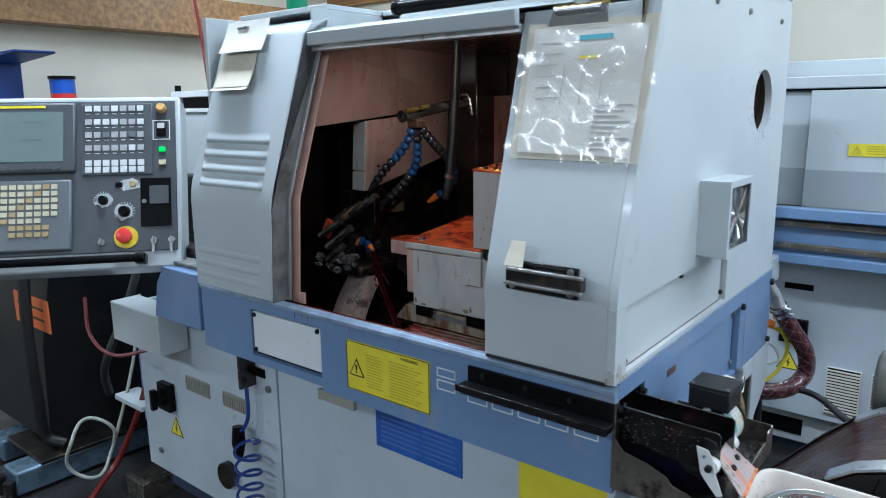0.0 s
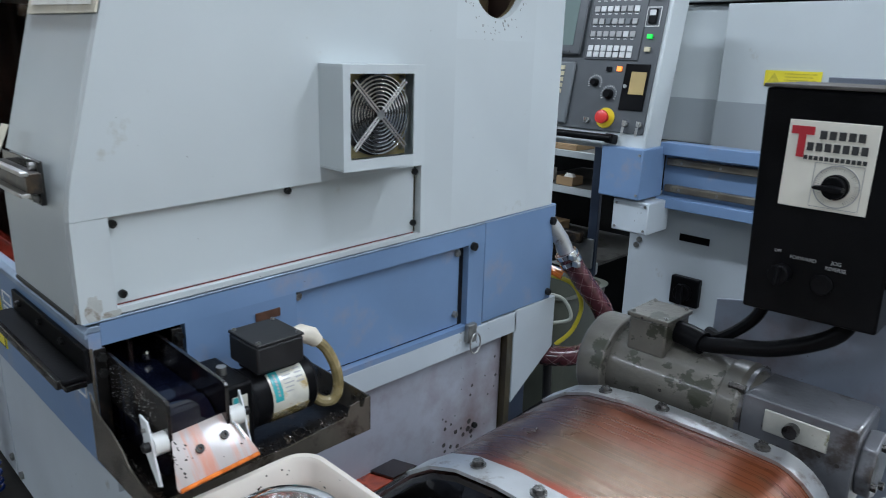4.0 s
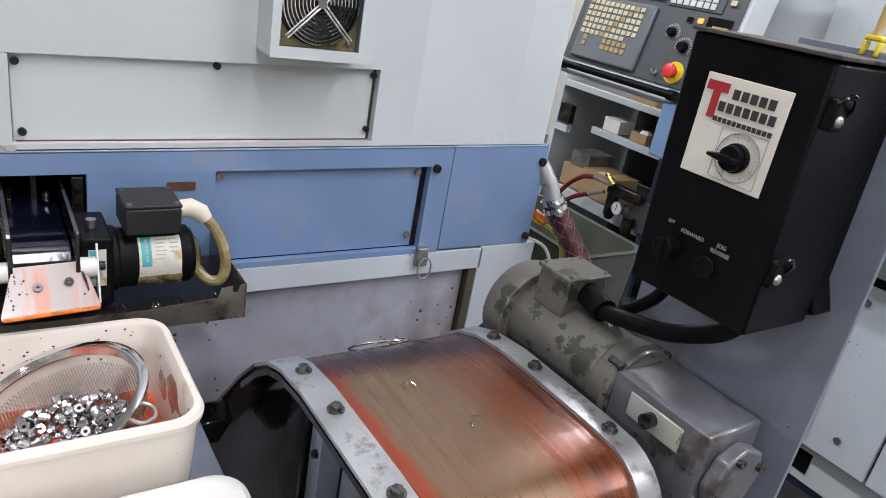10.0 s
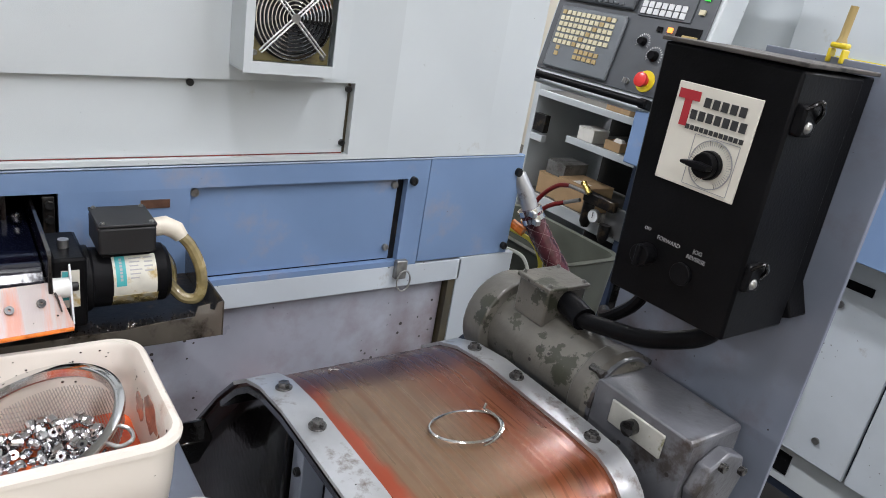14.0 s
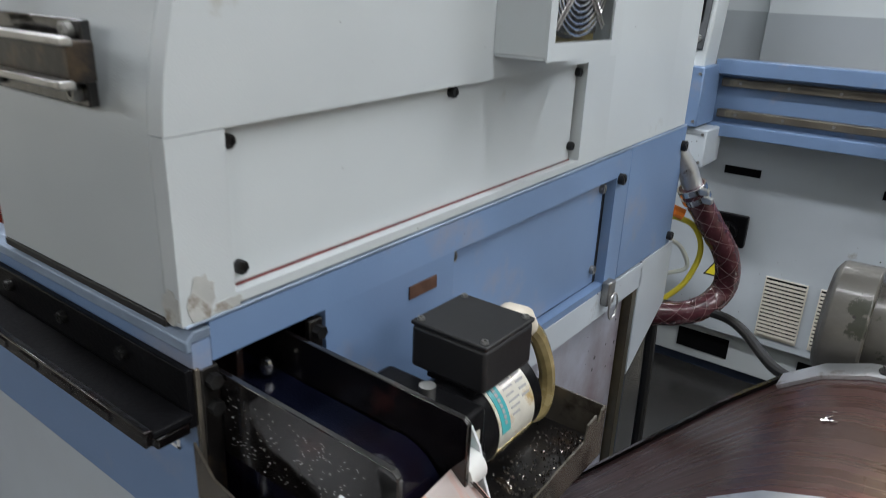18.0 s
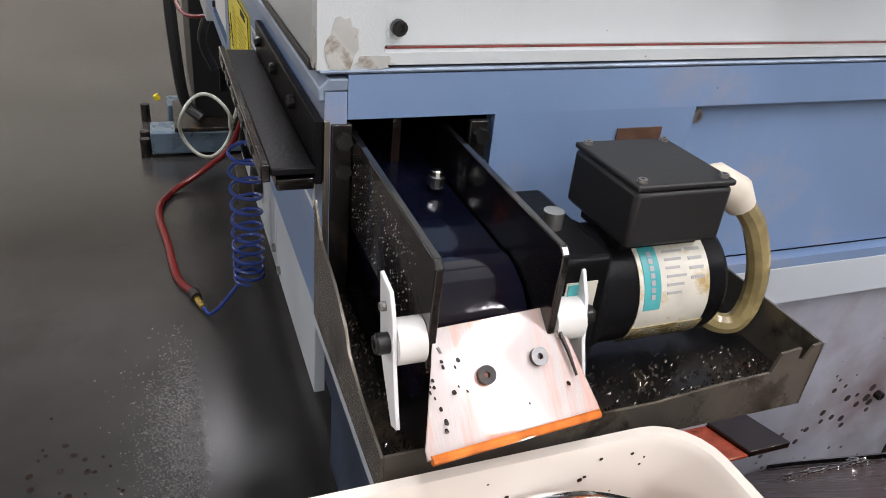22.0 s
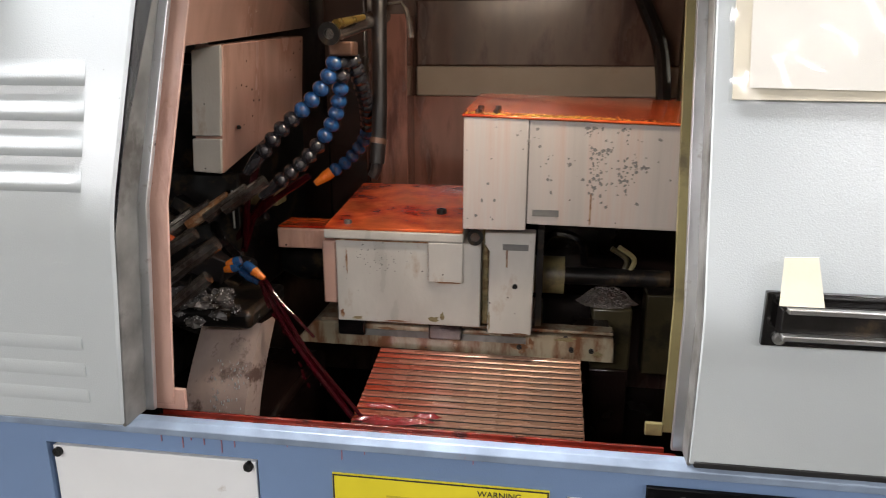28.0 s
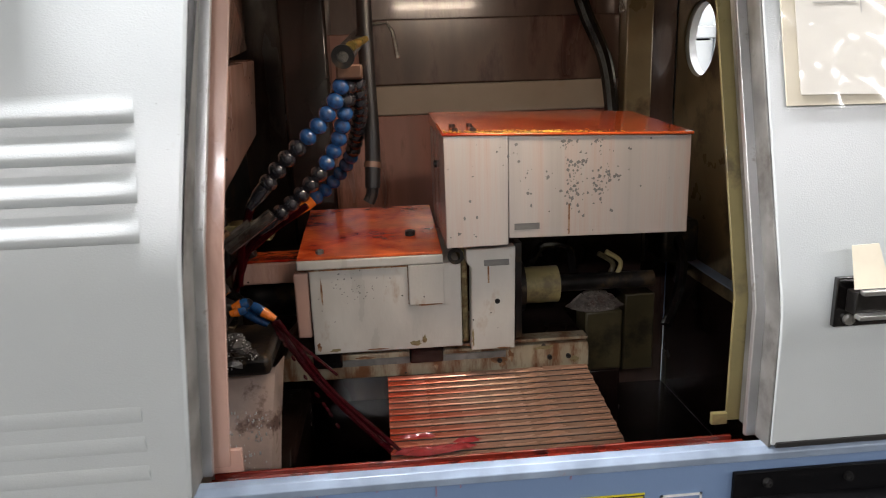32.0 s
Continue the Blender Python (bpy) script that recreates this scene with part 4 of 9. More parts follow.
part("left_front_panel", bm, GREY_DOOR, lathe, "grey sheet front with pressed louvres", 0.003)
for i in range(4):
    z = 1.375 - i * 0.034
    y = -0.02 + 0.27 * (z - LK)
    bm = bmesh.new()
    n = 8
    rows = []
    for k in range(n + 1):
        a = k / n
        zz = z + 0.013 - 0.026 * a
        bulge = 0.0075 * math.sin(math.pi * a ** 1.7)
        rows.append([bm.verts.new((xx, -0.02 + 0.27 * max(0, zz - LK) - bulge * e - 0.0003, zz)) for xx, e in ((-1.10, 0), (-1.085, 1), (-0.87, 1), (-0.852, 0))])
    for a, b in zip(rows, rows[1:]):
        for k in range(3):
            bm.faces.new((a[k], a[k + 1], b[k + 1], b[k]))
    part("louvre", bm, GREY_DOOR, lathe)
for i in range(3):
    z = 1.10 - i * 0.03
    bm = bmesh.new()
    bm_prism(bm, [(-0.02, z + 0.008), (-0.0222, z), (-0.02, z - 0.008)], "x", -1.12, -0.87)
    part("pressed_rib", bm, GREY_DOOR, lathe)
# inner cheek and door track on the left of the opening
def leaning_strip(name, pts_y, x_of, mat, label="", w=0.004):
    """Upright strip that follows the cabinet line: pts_y gives the y range at a height, x_of its x."""
    bm = bmesh.new()
    hs = [1.003, 1.05, 1.15, 1.21, 1.24, 1.27, 1.35, 1.45, 1.585]
    rows = [[bm.verts.new((x_of(z) + dx, y, z)) for dx, y in ((0, pts_y(z)[0]), (0, pts_y(z)[1]), (w, pts_y(z)[1]), (w, pts_y(z)[0]))] for z in hs]
    for a, b in zip(rows, rows[1:]):
        for k in range(4):
            bm.faces.new((a[k], a[(k + 1) % 4], b[(k + 1) % 4], b[k]))
    bm.faces.new(rows[0])
    bm.faces.new(rows[-1][::-1])
    return part(name, bm, mat, lathe, label, 0.001)


def ly(z):
    return -0.02 + 0.27 * max(0.0, z - LK)


def ry(z):
    return -0.005 + 0.27 * max(0.0, z - 1.15)


def lx(z):
    return -0.836 + (z - 1.007) * 0.075


leaning_strip("opening_cheek", lambda z: (ly(z) + 0.006, ly(z) + 0.06), lambda z: lx(z) - 0.004, WORN, "scuffed grey cheek of the opening")
leaning_strip("door_track", lambda z: (ly(z) + 0.045, ly(z) + 0.052), lambda z: lx(z) - 0.002, ALU, "", 0.012)
leaning_strip("inner_flange", lambda z: (ly(z) + 0.062, ly(z) + 0.066), lambda z: lx(z) - 0.01, OIL_PINK, "oil-tinted inner flange", 0.034)
block("flange_foot", lathe, OIL_PINK, -0.846, -0.80, 0.046, 0.052, 0.994, 1.02, "", 0.001)
leaning_strip("opening_cheek", lambda z: (ry(z) + 0.004, ry(z) + 0.065), lambda z: DOOR_X - 0.0015, WORN, "scuffed grey cheek of the opening")
leaning_strip("door_track", lambda z: (ry(z) + 0.03, ry(z) + 0.037), lambda z: DOOR_X - 0.012, ALU, "", 0.012)
leaning_strip("inner_flange", lambda z: (ry(z) + 0.066, ry(z) + 0.070), lambda z: DOOR_X - 0.016, OIL_YELLOW, "oil-yellowed inner flange", 0.03)
block("flange_foot", lathe, OIL_YELLOW, -0.282, -0.264, 0.058, 0.064, 1.000, 1.014, "", 0.001)
# head of the opening: track, lip, hood
block("head_lip", lathe, GREY_DOOR, -0.80, DOOR_X, 0.085, 0.10, 1.575, 1.605, "", 0.003)
block("head_track", lathe, ALU, -0.80, DOOR_X, 0.1, 0.13, 1.565, 1.58, "", 0.001)
# Solid black strip painting the shadow between track and lip.
block("head_shadow_gap", lathe, BLACK_OIL, -0.80, DOOR_X, 0.10, 0.125, 1.582, 1.588, "", 0)
bm = bmesh.new()
bm_prism(bm, [(0.104, 1.606), (0.125, 1.616), (0.20, 1.624), (0.309, 1.63), (0.309, 1.62), (0.20, 1.614), (0.13, 1.606)], "x", -0.80, -0.15)
part("hood", bm, GREY_DOOR, lathe, "grey hood over the opening", 0.002)
gs = rod("gas_strut", lathe, BLACK, [(-0.57, 0.145, 1.640), (-0.28, 0.135, 1.640)], 0.013, 14, "black gas strut on the hood")
rod("strut_rod", gs, CHROME, [(-0.28, 0.135, 1.640), (-0.21, 0.13, 1.640)], 0.006, 10)
bm = bmesh.new()
bm_ball(bm, (-0.21, 0.13, 1.640), 0.018, 12)
bm_ball(bm, (-0.575, 0.145, 1.640), 0.016, 12)
part("strut_joint", bm, BLACK, gs)

# the side sheets climb a little towards the rear
def climb(z):
    line = ((0.84, 0.0), (0.975, 0.012), (1.005, 0.020), (1.128, 0.028), (1.15, 0.012), (1.34, 0.0))
    for (a, p), (b, q) in zip(line, line[1:]):
        if a <= z <= b:
            return p + (q - p) * (z - a) / (b - a)
    return 0.0


for ob in lathe.children:
    me = ob.data
    if me and ob.location.x > -0.055 and all(abs(v.co.x) < 0.05 for v in me.vertices) and not ob.name.startswith(("scuff", "front_panel")):
        for v in me.vertices:
            y, z = v.co.y + ob.location.y, v.co.z + ob.location.z
            v.co.z += climb(z) * max(0.0, y)

# fan box on the side
fan = block("fan_box", lathe, GREY, 0.0005, 0.052, 0.329, 0.480, 1.1585, 1.1610, "grey sheet fan box with a wire finger guard", 0.001)
FY0, FY1, FZ0, FZ1 = 0.329, 0.480, 1.158, 1.298
block("fan_box_side", fan, GREY, 0.0005, 0.053, FY0, FY0 + 0.003, FZ0 + 0.0035, FZ1, "", 0)
block("fan_box_side", fan, GREY, 0.0005, 0.053, FY1 - 0.003, FY1, FZ0 + 0.0035, FZ1, "", 0)
block("fan_box_top", fan, GREY, 0.0005, 0.053, FY0, FY1, FZ1, FZ1 + 0.003, "", 0)
for y0, y1, z0, z1 in ((FY0, 0.341, FZ0, FZ1 + 0.003), (0.4575, FY1, FZ0, FZ1 + 0.003), (0.341, 0.4575, FZ0, 1.1735), (0.341, 0.4575, 1.289, FZ1 + 0.003)):
    block("fan_box_face", fan, GREY, 0.0531, 0.0555, y0, y1, z0, z1, "", 0)
block("fan_plate", fan, OIL_YELLOW, 0.030, 0.034, 0.340, 0.459, 1.172, 1.293, "yellowed fan frame", 0)
bm = bmesh.new()
bm_ring(bm, (0.034, 0.3995, 1.2325), (1, 0, 0), 0.058, 0.054, 0.004, 40)
part("fan_rim", bm, DARK, fan)
bm = bmesh.new()
bm_cyl(bm, (0.026, 0.3995, 1.2325), (0.036, 0.3995, 1.2325), 0.053, 40)
part("fan_mouth", bm, RUBBER, fan, "dark fan opening")
for k in range(7):
    a0 = 2 * math.pi * k / 7
    bm = bmesh.new()
    vs = []
    for rr, da in ((0.018, 0), (0.05, 0.15), (0.05, 0.75), (0.018, 0.6)):
        vs.append(bm.verts.new((0.0365 + 0.004 * da, 0.3995 + rr * math.cos(a0 + da), 1.2325 + rr * math.sin(a0 + da))))
    bm.faces.new(vs)
    bmesh.ops.solidify(bm, geom=bm.faces[:], thickness=0.001)
    part("fan_blade", bm, PANEL_DARK, fan)
for i in range(9):
    r = 0.012 + i * 0.0053
    bm = bmesh.new()
    bm_tube(bm, [(0.0475, 0.3995 + r * math.cos(2 * math.pi * k / 40), 1.2325 + r * math.sin(2 * math.pi * k / 40)) for k in range(41)], 0.0011, 6, False)
    part("guard_ring", bm, CHROME, fan)
for s in (-1, 1):
    for o in (-0.0022, 0.0022):
        bm = bmesh.new()
        d = Vector((0, 1, s)).normalized()
        q = Vector((0, -s, 1)).normalized() * o
        c = Vector((0.0492, 0.3995, 1.2325)) + q
        bm_tube(bm, [c - d * 0.066, c + d * 0.066], 0.0013, 6)
        part("guard_spoke", bm, STEEL, fan)
bm = bmesh.new()
bm_cyl(bm, (0.0485, 0.3995, 1.2325), (0.0505, 0.3995, 1.2325), 0.0065, 16)
part("guard_hub", bm, STEEL, fan)
for s in (-1, 1):
    for u in (-1, 1):
        bolt(fan, (0.034, 0.3995 + s * 0.050, 1.2325 + u * 0.050), (1, 0, 0), 0.004, 0.004, ZINC)

# door handle with tape on it
hd = block("door_handle", lathe, BLACK_OIL, -0.199, -0.064, -0.012, -0.0055, 1.138, 1.189, "black handle plate with two steel bars", 0.001)
block("handle_bar", hd, STEEL, -0.186, -0.046, -0.034, -0.026, 1.176, 1.181, "bright handle bar", 0.001)
block("handle_bar", hd, STEEL, -0.189, -0.048, -0.036, -0.026, 1.152, 1.157, "bright handle bar", 0.001)
block("handle_web", hd, DARK, -0.189, -0.05, -0.028, -0.012, 1.155, 1.178, "", 0.001)
for x, z in ((-0.185, 1.146), (-0.076, 1.146), (-0.076, 1.182)):
    bolt(hd, (x, -0.012, z), (0, -1, 0), 0.0055, 0.004, ZINC)
bm = bmesh.new()
pts = [(-0.193, 1.182), (-0.156, 1.182), (-0.160, 1.222), (-0.188, 1.221)]
lo = [bm.verts.new((x, -0.028 + (z - 1.182) * 0.45, z)) for x, z in pts]
hi = [bm.verts.new((x, -0.0286 + (z - 1.182) * 0.45, z)) for x, z in pts]
bm.faces.new(lo)
bm.faces.new(hi[::-1])
for i in range(4):
    bm.faces.new((lo[i], lo[(i + 1) % 4], hi[(i + 1) % 4], hi[i]))
part("masking_tape", bm, TAPE, hd, "torn strip of masking tape")

# grab rail along the front band
gr = block("grab_rail", lathe, BLACK, -0.286, 0.0, -0.006, -0.0005, 0.935, 0.978, "black oily angle rail along the front", 0.001)
block("rail_lip", gr, BLACK, -0.290, 0.004, -0.034, -0.006, 0.944, 0.949, "", 0.001)
block("rail_nose", gr, BLACK_OIL, -0.290, 0.004, -0.040, -0.034, 0.940, 0.952, "worn rail edge", 0.001)
block("rail_channel", gr, BLACK_OIL, -0.286, 0.0, -0.030, -0.006, 0.932, 0.940, "", 0.001)
for x in (-0.25, -0.16, -0.075):
    bolt(gr, (x, -0.006, 0.966), (0, -1, 0), 0.005, 0.004, BOLT_DARK)
for x in (-0.25, -0.2, -0.15, -0.1, -0.05):
    block("rail_slot", gr, BLACK_OIL, x - 0.014, x + 0.014, -0.0412, -0.0402, 0.943, 0.949, "", 0)

# yellow warning label on the band
yl = block("warning_label", lathe, YELLOW, -0.611, -0.381, -0.0022, -0.0003, 0.852, 0.961, "yellow warning label with black print", 0)
words("WARNING", 0.0095, Matrix.Translation((-0.432, -0.0026, 0.951)) @ pose(0, 0, 0, 90), INK, yl)
for c0, c1, n in ((-0.552, -0.500, 12), (-0.488, -0.395, 13)):
    for i in range(n):
        w = (c1 - c0) * (0.72 + 0.28 * ((i * 37 % 10) / 10))
        block("print_bar", yl, INK_SOFT, c0, c0 + w, -0.0029, -0.0023, 0.937 - i * 0.0062, 0.9395 - i * 0.0062, "", 0)
bm = bmesh.new()
bm_prism(bm, [(-0.603, 0.885), (-0.558, 0.885), (-0.5805, 0.925)], "y", -0.003, -0.0023)
tr = part("warning_triangle", bm, INK, yl)
bm = bmesh.new()
bm_prism(bm, [(-0.598, 0.888), (-0.563, 0.888), (-0.5805, 0.919)], "y", -0.0037, -0.0031)
part("yellow_field", bm, YELLOW, tr)
bm = bmesh.new()
bm_prism(bm, [(-0.5822, 0.898), (-0.5788, 0.898), (-0.5778, 0.911), (-0.5832, 0.911)], "y", -0.0044, -0.0038)
bm_cyl(bm, (-0.5805, -0.0044, 0.894), (-0.5805, -0.0038, 0.894), 0.0022, 10)
part("exclamation_mark", bm, INK, tr)
for x0, x1, z0, z1 in ((-0.609, -0.383, 0.9585, 0.9600), (-0.609, -0.383, 0.853, 0.8545), (-0.6105, -0.609, 0.853, 0.96), (-0.383, -0.3815, 0.853, 0.96)):
    block("label_border", yl, INK, x0, x1, -0.0029, -0.0023, z0, z1, "", 0)
# maker's outline mark on the band, as plain shapes
def outline_bar(x0, x1, z0, z1):
    bm = bmesh.new()
    t = 0.0022
    for a in ((x0, x1, z0, z0 + t), (x0, x1, z1 - t, z1), (x0, x0 + t, z0, z1), (x1 - t, x1, z0, z1)):
        bm_box(bm, a[0], a[1], -0.0016, -0.0003, a[2], a[3])
    part("maker_mark", bm, WHITE_INK, lathe, "pale outlined maker's mark")


outline_bar(-0.363, -0.318, 0.938, 0.956)
outline_bar(-0.363, -0.318, 0.912, 0.932)
for i in range(5):
    outline_bar(-0.29 + i * 0.055, -0.245 + i * 0.055, 0.905, 0.93)

# clip board in a plastic sleeve on the front panel
def slant(x, z, out):
    """A point on the sloped part of the right front, out metres off the sheet."""
    n = Vector((0, -1, 0.27)).normalized()
    return Vector((x, -0.005 + 0.27 * (z - 1.15), z)) + n * out


def slant_sheet(name, parent, mat, pts, out, thick, label=""):
    bm = bmesh.new()
    lo = [bm.verts.new(slant(x, z, out)) for x, z in pts]
    hi = [bm.verts.new(slant(x, z, out + thick)) for x, z in pts]
    bm.faces.new(lo)
    bm.faces.new(hi[::-1])
    for i in range(len(pts)):
        bm.faces.new((lo[i], lo[(i + 1) % len(pts)], hi[(i + 1) % len(pts)], hi[i]))
    return part(name, bm, mat, parent, label)


clipb = thing("clipboard", -0.12, 0.03, 1.36, "job sheet in a clear plastic sleeve with a steel clip", "clipboard")
slant_sheet("backing", clipb, TAPE, [(-0.232, 1.352), (0.0, 1.350), (0.0, 1.575), (-0.232, 1.575)], 0.002, 0.002, "cream card backing")
slant_sheet("job_sheet", clipb, PAPER, [(-0.218, 1.362), (-0.012, 1.358), (-0.012, 1.562), (-0.218, 1.566)], 0.005, 0.0006, "printed and handwritten job sheet")
slant_sheet("highlight_mark", clipb, INK_CYAN, [(-0.13, 1.542), (-0.07, 1.542), (-0.07, 1.550), (-0.13, 1.550)], 0.006, 0.0004)
slant_sheet("highlight_mark", clipb, YELLOW, [(-0.125, 1.512), (-0.09, 1.512), (-0.09, 1.517), (-0.125, 1.517)], 0.006, 0.0004)
for i in range(9):
    z = 1.437 - i * 0.0085
    slant_sheet("print_bar", clipb, PENCIL, [(-0.085, z), (-0.02 - 0.012 * (i % 3), z), (-0.02 - 0.012 * (i % 3), z + 0.0022), (-0.085, z + 0.0022)], 0.006, 0.0003)
for i in range(6):
    z = 1.54 - i * 0.018
    slant_sheet("print_bar", clipb, PENCIL, [(-0.20, z), (-0.165 + 0.01 * (i % 2), z), (-0.165 + 0.01 * (i % 2), z + 0.0016), (-0.20, z + 0.0016)], 0.006, 0.0003)
for i in range(3):
    slant_sheet("pencil_line", clipb, PENCIL, [(-0.15 + i * 0.035, 1.44), (-0.149 + i * 0.035, 1.44), (-0.149 + i * 0.035, 1.50), (-0.15 + i * 0.035, 1.50)], 0.006, 0.0003)
bm = bmesh.new()
NXS, NZS = 20, 20
grid = []
random.seed(7)
for i in range(NZS + 1):
    row = []
    for k in range(NXS + 1):
        x, z = -0.238 + 0.252 * k / NXS, 1.346 + 0.235 * i / NZS
        row.append(bm.verts.new(slant(x, z, 0.0125 + 0.0042 * math.sin(3.1 * k / NXS * math.pi + 1.2 * math.sin(i * 0.7)) * math.sin(2.2 * i / NZS * math.pi) + 0.0030 * math.sin(1.3 * k + 0.9 * i + 1.5 * math.sin(0.4 * k)) + random.uniform(-0.0012, 0.0012))))
    grid.append(row)
for i in range(NZS):
    for k in range(NXS):
        bm.faces.new((grid[i][k], grid[i][k + 1], grid[i + 1][k + 1], grid[i + 1][k]))
sl = part("plastic_sleeve", bm, SLEEVE, clipb, "wrinkled clear plastic sleeve")
sl.visible_shadow = False
slant_sheet("clip_plate", clipb, CHROME, [(-0.180, 1.560), (-0.072, 1.560), (-0.078, 1.590), (-0.174, 1.590)], 0.024, 0.003, "bright steel clip")
slant_sheet("clip_edge", clipb, BRASS, [(-0.178, 1.5905), (-0.074, 1.5905), (-0.076, 1.594), (-0.176, 1.594)], 0.024, 0.002, "gold-tinted clip edge")
bm = bmesh.new()
bm_tube(bm, [slant(-0.168, 1.583, 0.031), slant(-0.084, 1.583, 0.031)], 0.006, 10)
part("clip_spring", bm, STEEL, clipb)
# papers on the left front
papers = thing("taped_notes", -1.02, 0.07, 1.56, "curled paper papers under a steel clip", "paper")
def lslant(x, z, out):
    n = Vector((0, -1, 0.27)).normalized()
    return Vector((x, -0.02 + 0.27 * (z - LK), z)) + n * out


for x0, x1, z0, z1, o, mat in ((-1.078, -0.915, 1.568, 1.645, 0.004, PAPER), (-1.080, -0.945, 1.488, 1.570, 0.003, TAPE), (-1.084, -0.946, 1.478, 1.494, 0.012, PAPER)):
    bm = bmesh.new()
    rows = []
    for i in range(7):
        z = z1 + (z0 - z1) * i / 6
        rows.append([[bm.verts.new(lslant(x, z, o + d + 0.014 * (i / 6) ** 2)) for d in (0, 0.0006)] for x in (x0, x1 + 0.004 * i / 6)])
    for a, b in zip(rows, rows[1:]):
        bm.faces.new((a[0][0], a[1][0], b[1][0], b[0][0]))
        bm.faces.new((a[0][1], b[0][1], b[1][1], a[1][1]))
    part("sheet", bm, mat, papers)
bm = bmesh.new()
bm_tube(bm, [lslant(-1.03, 1.628, 0.006), lslant(-0.99, 1.628, 0.006)], 0.004, 8)
part("clip", bm, STEEL, papers)


# ---- magnetic chip conveyor in front of the lathe ----
conveyor = thing("chip_conveyor", 0.45, 0.42, FLOOR, "chip conveyor with an oil-wet stainless hump and aluminium straps", "conveyor")
CY0, CY1 = 0.268, 0.567


def hump():
    """Side line of the hump from the low end under the lathe to the discharge."""
    pts = [(-0.14, 0.36), (0.02, 0.551), (0.127, 0.673), (0.21, 0.767), (0.262, 0.818), (0.30, 0.845), (0.34, 0.860), (0.40, 0.8685), (0.55, 0.8705)]
    cx, cz, r = 0.578, 0.7955, 0.075
    for k in range(1, 13):
        a = radians(90 - k * 12)
        pts.append((cx + r * math.cos(a), cz + r * math.sin(a)))
    pts.append((0.60, 0.68))
    return pts


HUMP = hump()


def hump_offset(d):
    out = []
    for i, (x, z) in enumerate(HUMP):
        a, b = HUMP[max(0, i - 1)], HUMP[min(len(HUMP) - 1, i + 1)]
        t = Vector((b[0] - a[0], b[1] - a[1])).normalized()
        out.append((x - t.y * d, z + t.x * d))
    return out


def hump_sheet(name, y0, y1, d0, d1, mat, label="", uv=False, cut=(0, None)):
    bm = bmesh.new()
    lay = bm.loops.layers.uv.new("UVMap") if uv else None
    top, low = hump_offset(d1)[cut[0]:cut[1]], hump_offset(d0)[cut[0]:cut[1]]
    run = [0.0]
    for a, b in zip(top, top[1:]):
        run.append(run[-1] + math.hypot(b[0] - a[0], b[1] - a[1]))
    loops = [[bm.verts.new((x, y, z)) for x, z in line] for line, y in ((top, y0), (top, y1), (low, y1), (low, y0))]
    for i in range(4):
        a, b = loops[i], loops[(i + 1) % 4]
        for k in range(len(a) - 1):
            f = bm.faces.new((a[k], b[k], b[k + 1], a[k + 1]))
            if uv and i == 0:
                for lp, (u, w) in zip(f.loops, ((run[k], 0), (run[k], 1), (run[k + 1], 1), (run[k + 1], 0))):
                    lp[lay].uv = (u, w)
    for k in (0, -1):
        bm.faces.new([lp[k] for lp in loops])
    return part(name, bm, mat, conveyor, label)


hump_sheet("slide_bed", 0.272, 0.563, -0.004, 0.0, BED, "amber oil-wet stainless slide bed", True)
hump_sheet("side_strap", CY0 - 0.004, 0.303, 0.0005, 0.005, ALU, "bolted aluminium side strap", False, (4, None))
hump_sheet("side_strap", 0.538, CY1 + 0.004, 0.0005, 0.005, ALU, "bolted aluminium side strap", False, (4, None))
hump_sheet("edge_rail", CY0 - 0.004, 0.276, 0.0005, 0.0046, BLACK_OIL, "oily ramp edge rail", False, (0, 5))
hump_sheet("edge_rail", 0.559, CY1 + 0.004, 0.0005, 0.0046, BLACK_OIL, "oily ramp edge rail", False, (0, 5))


def hump_at(s):
    """Place and outward normal at s metres along the hump from its low end."""
    for (ax, az), (bx, bz) in zip(HUMP, HUMP[1:]):
        l = math.hypot(bx - ax, bz - az)
        if s <= l:
            t = s / l
            return Vector((ax + (bx - ax) * t, 0, az + (bz - az) * t)), Vector((-(bz - az) / l, 0, (bx - ax) / l))
        s -= l
    return Vector((HUMP[-1][0], 0, HUMP[-1][1])), Vector((1, 0, 0))


for y in (0.286, 0.554):
    for s in (0.715, 0.80, 0.93, 1.03):
        p, n = hump_at(s)
        p = p + n * 0.005 + Vector((0, y, 0))
        bm = bmesh.new()
        bm_cyl(bm, p, p + n * 0.002, 0.0095, 16)
        bm_cyl(bm, p + n * 0.002, p + n * 0.007, 0.0065, 6)
        part("strap_bolt", bm, OILY_BOLT, conveyor)
# side plates, dark with a bearing
def side_plate(y0, y1, name, mat, inset):
    inner = hump_offset(-inset)
    bm = bmesh.new()
    bm_prism(bm, inner + [(0.56, 0.60), (0.30, 0.52), (0.10, 0.32), (-0.10, 0.28)], "y", y0, y1)
    return part(name, bm, mat, conveyor, "dark conveyor side plate")


side_plate(0.300, 0.306, "side_plate", BLACK_OIL, 0.006)
side_plate(0.552, 0.558, "side_plate", PLATE_GREY, 0.006)
hump_sheet("side_lip", CY0 - 0.003, 0.30, -0.012, -0.0045, BLACK_OIL, "oily black lip under the strap", False, (3, None))
bm = bmesh.new()
bm_prism(bm, [(0.28, 0.62), (0.335, 0.84), (0.37, 0.85), (0.37, 0.60)], "y", 0.288, 0.2995)
part("stiffener", bm, BLACK_OIL, conveyor, "black stiffener", 0.002)
bm = bmesh.new()
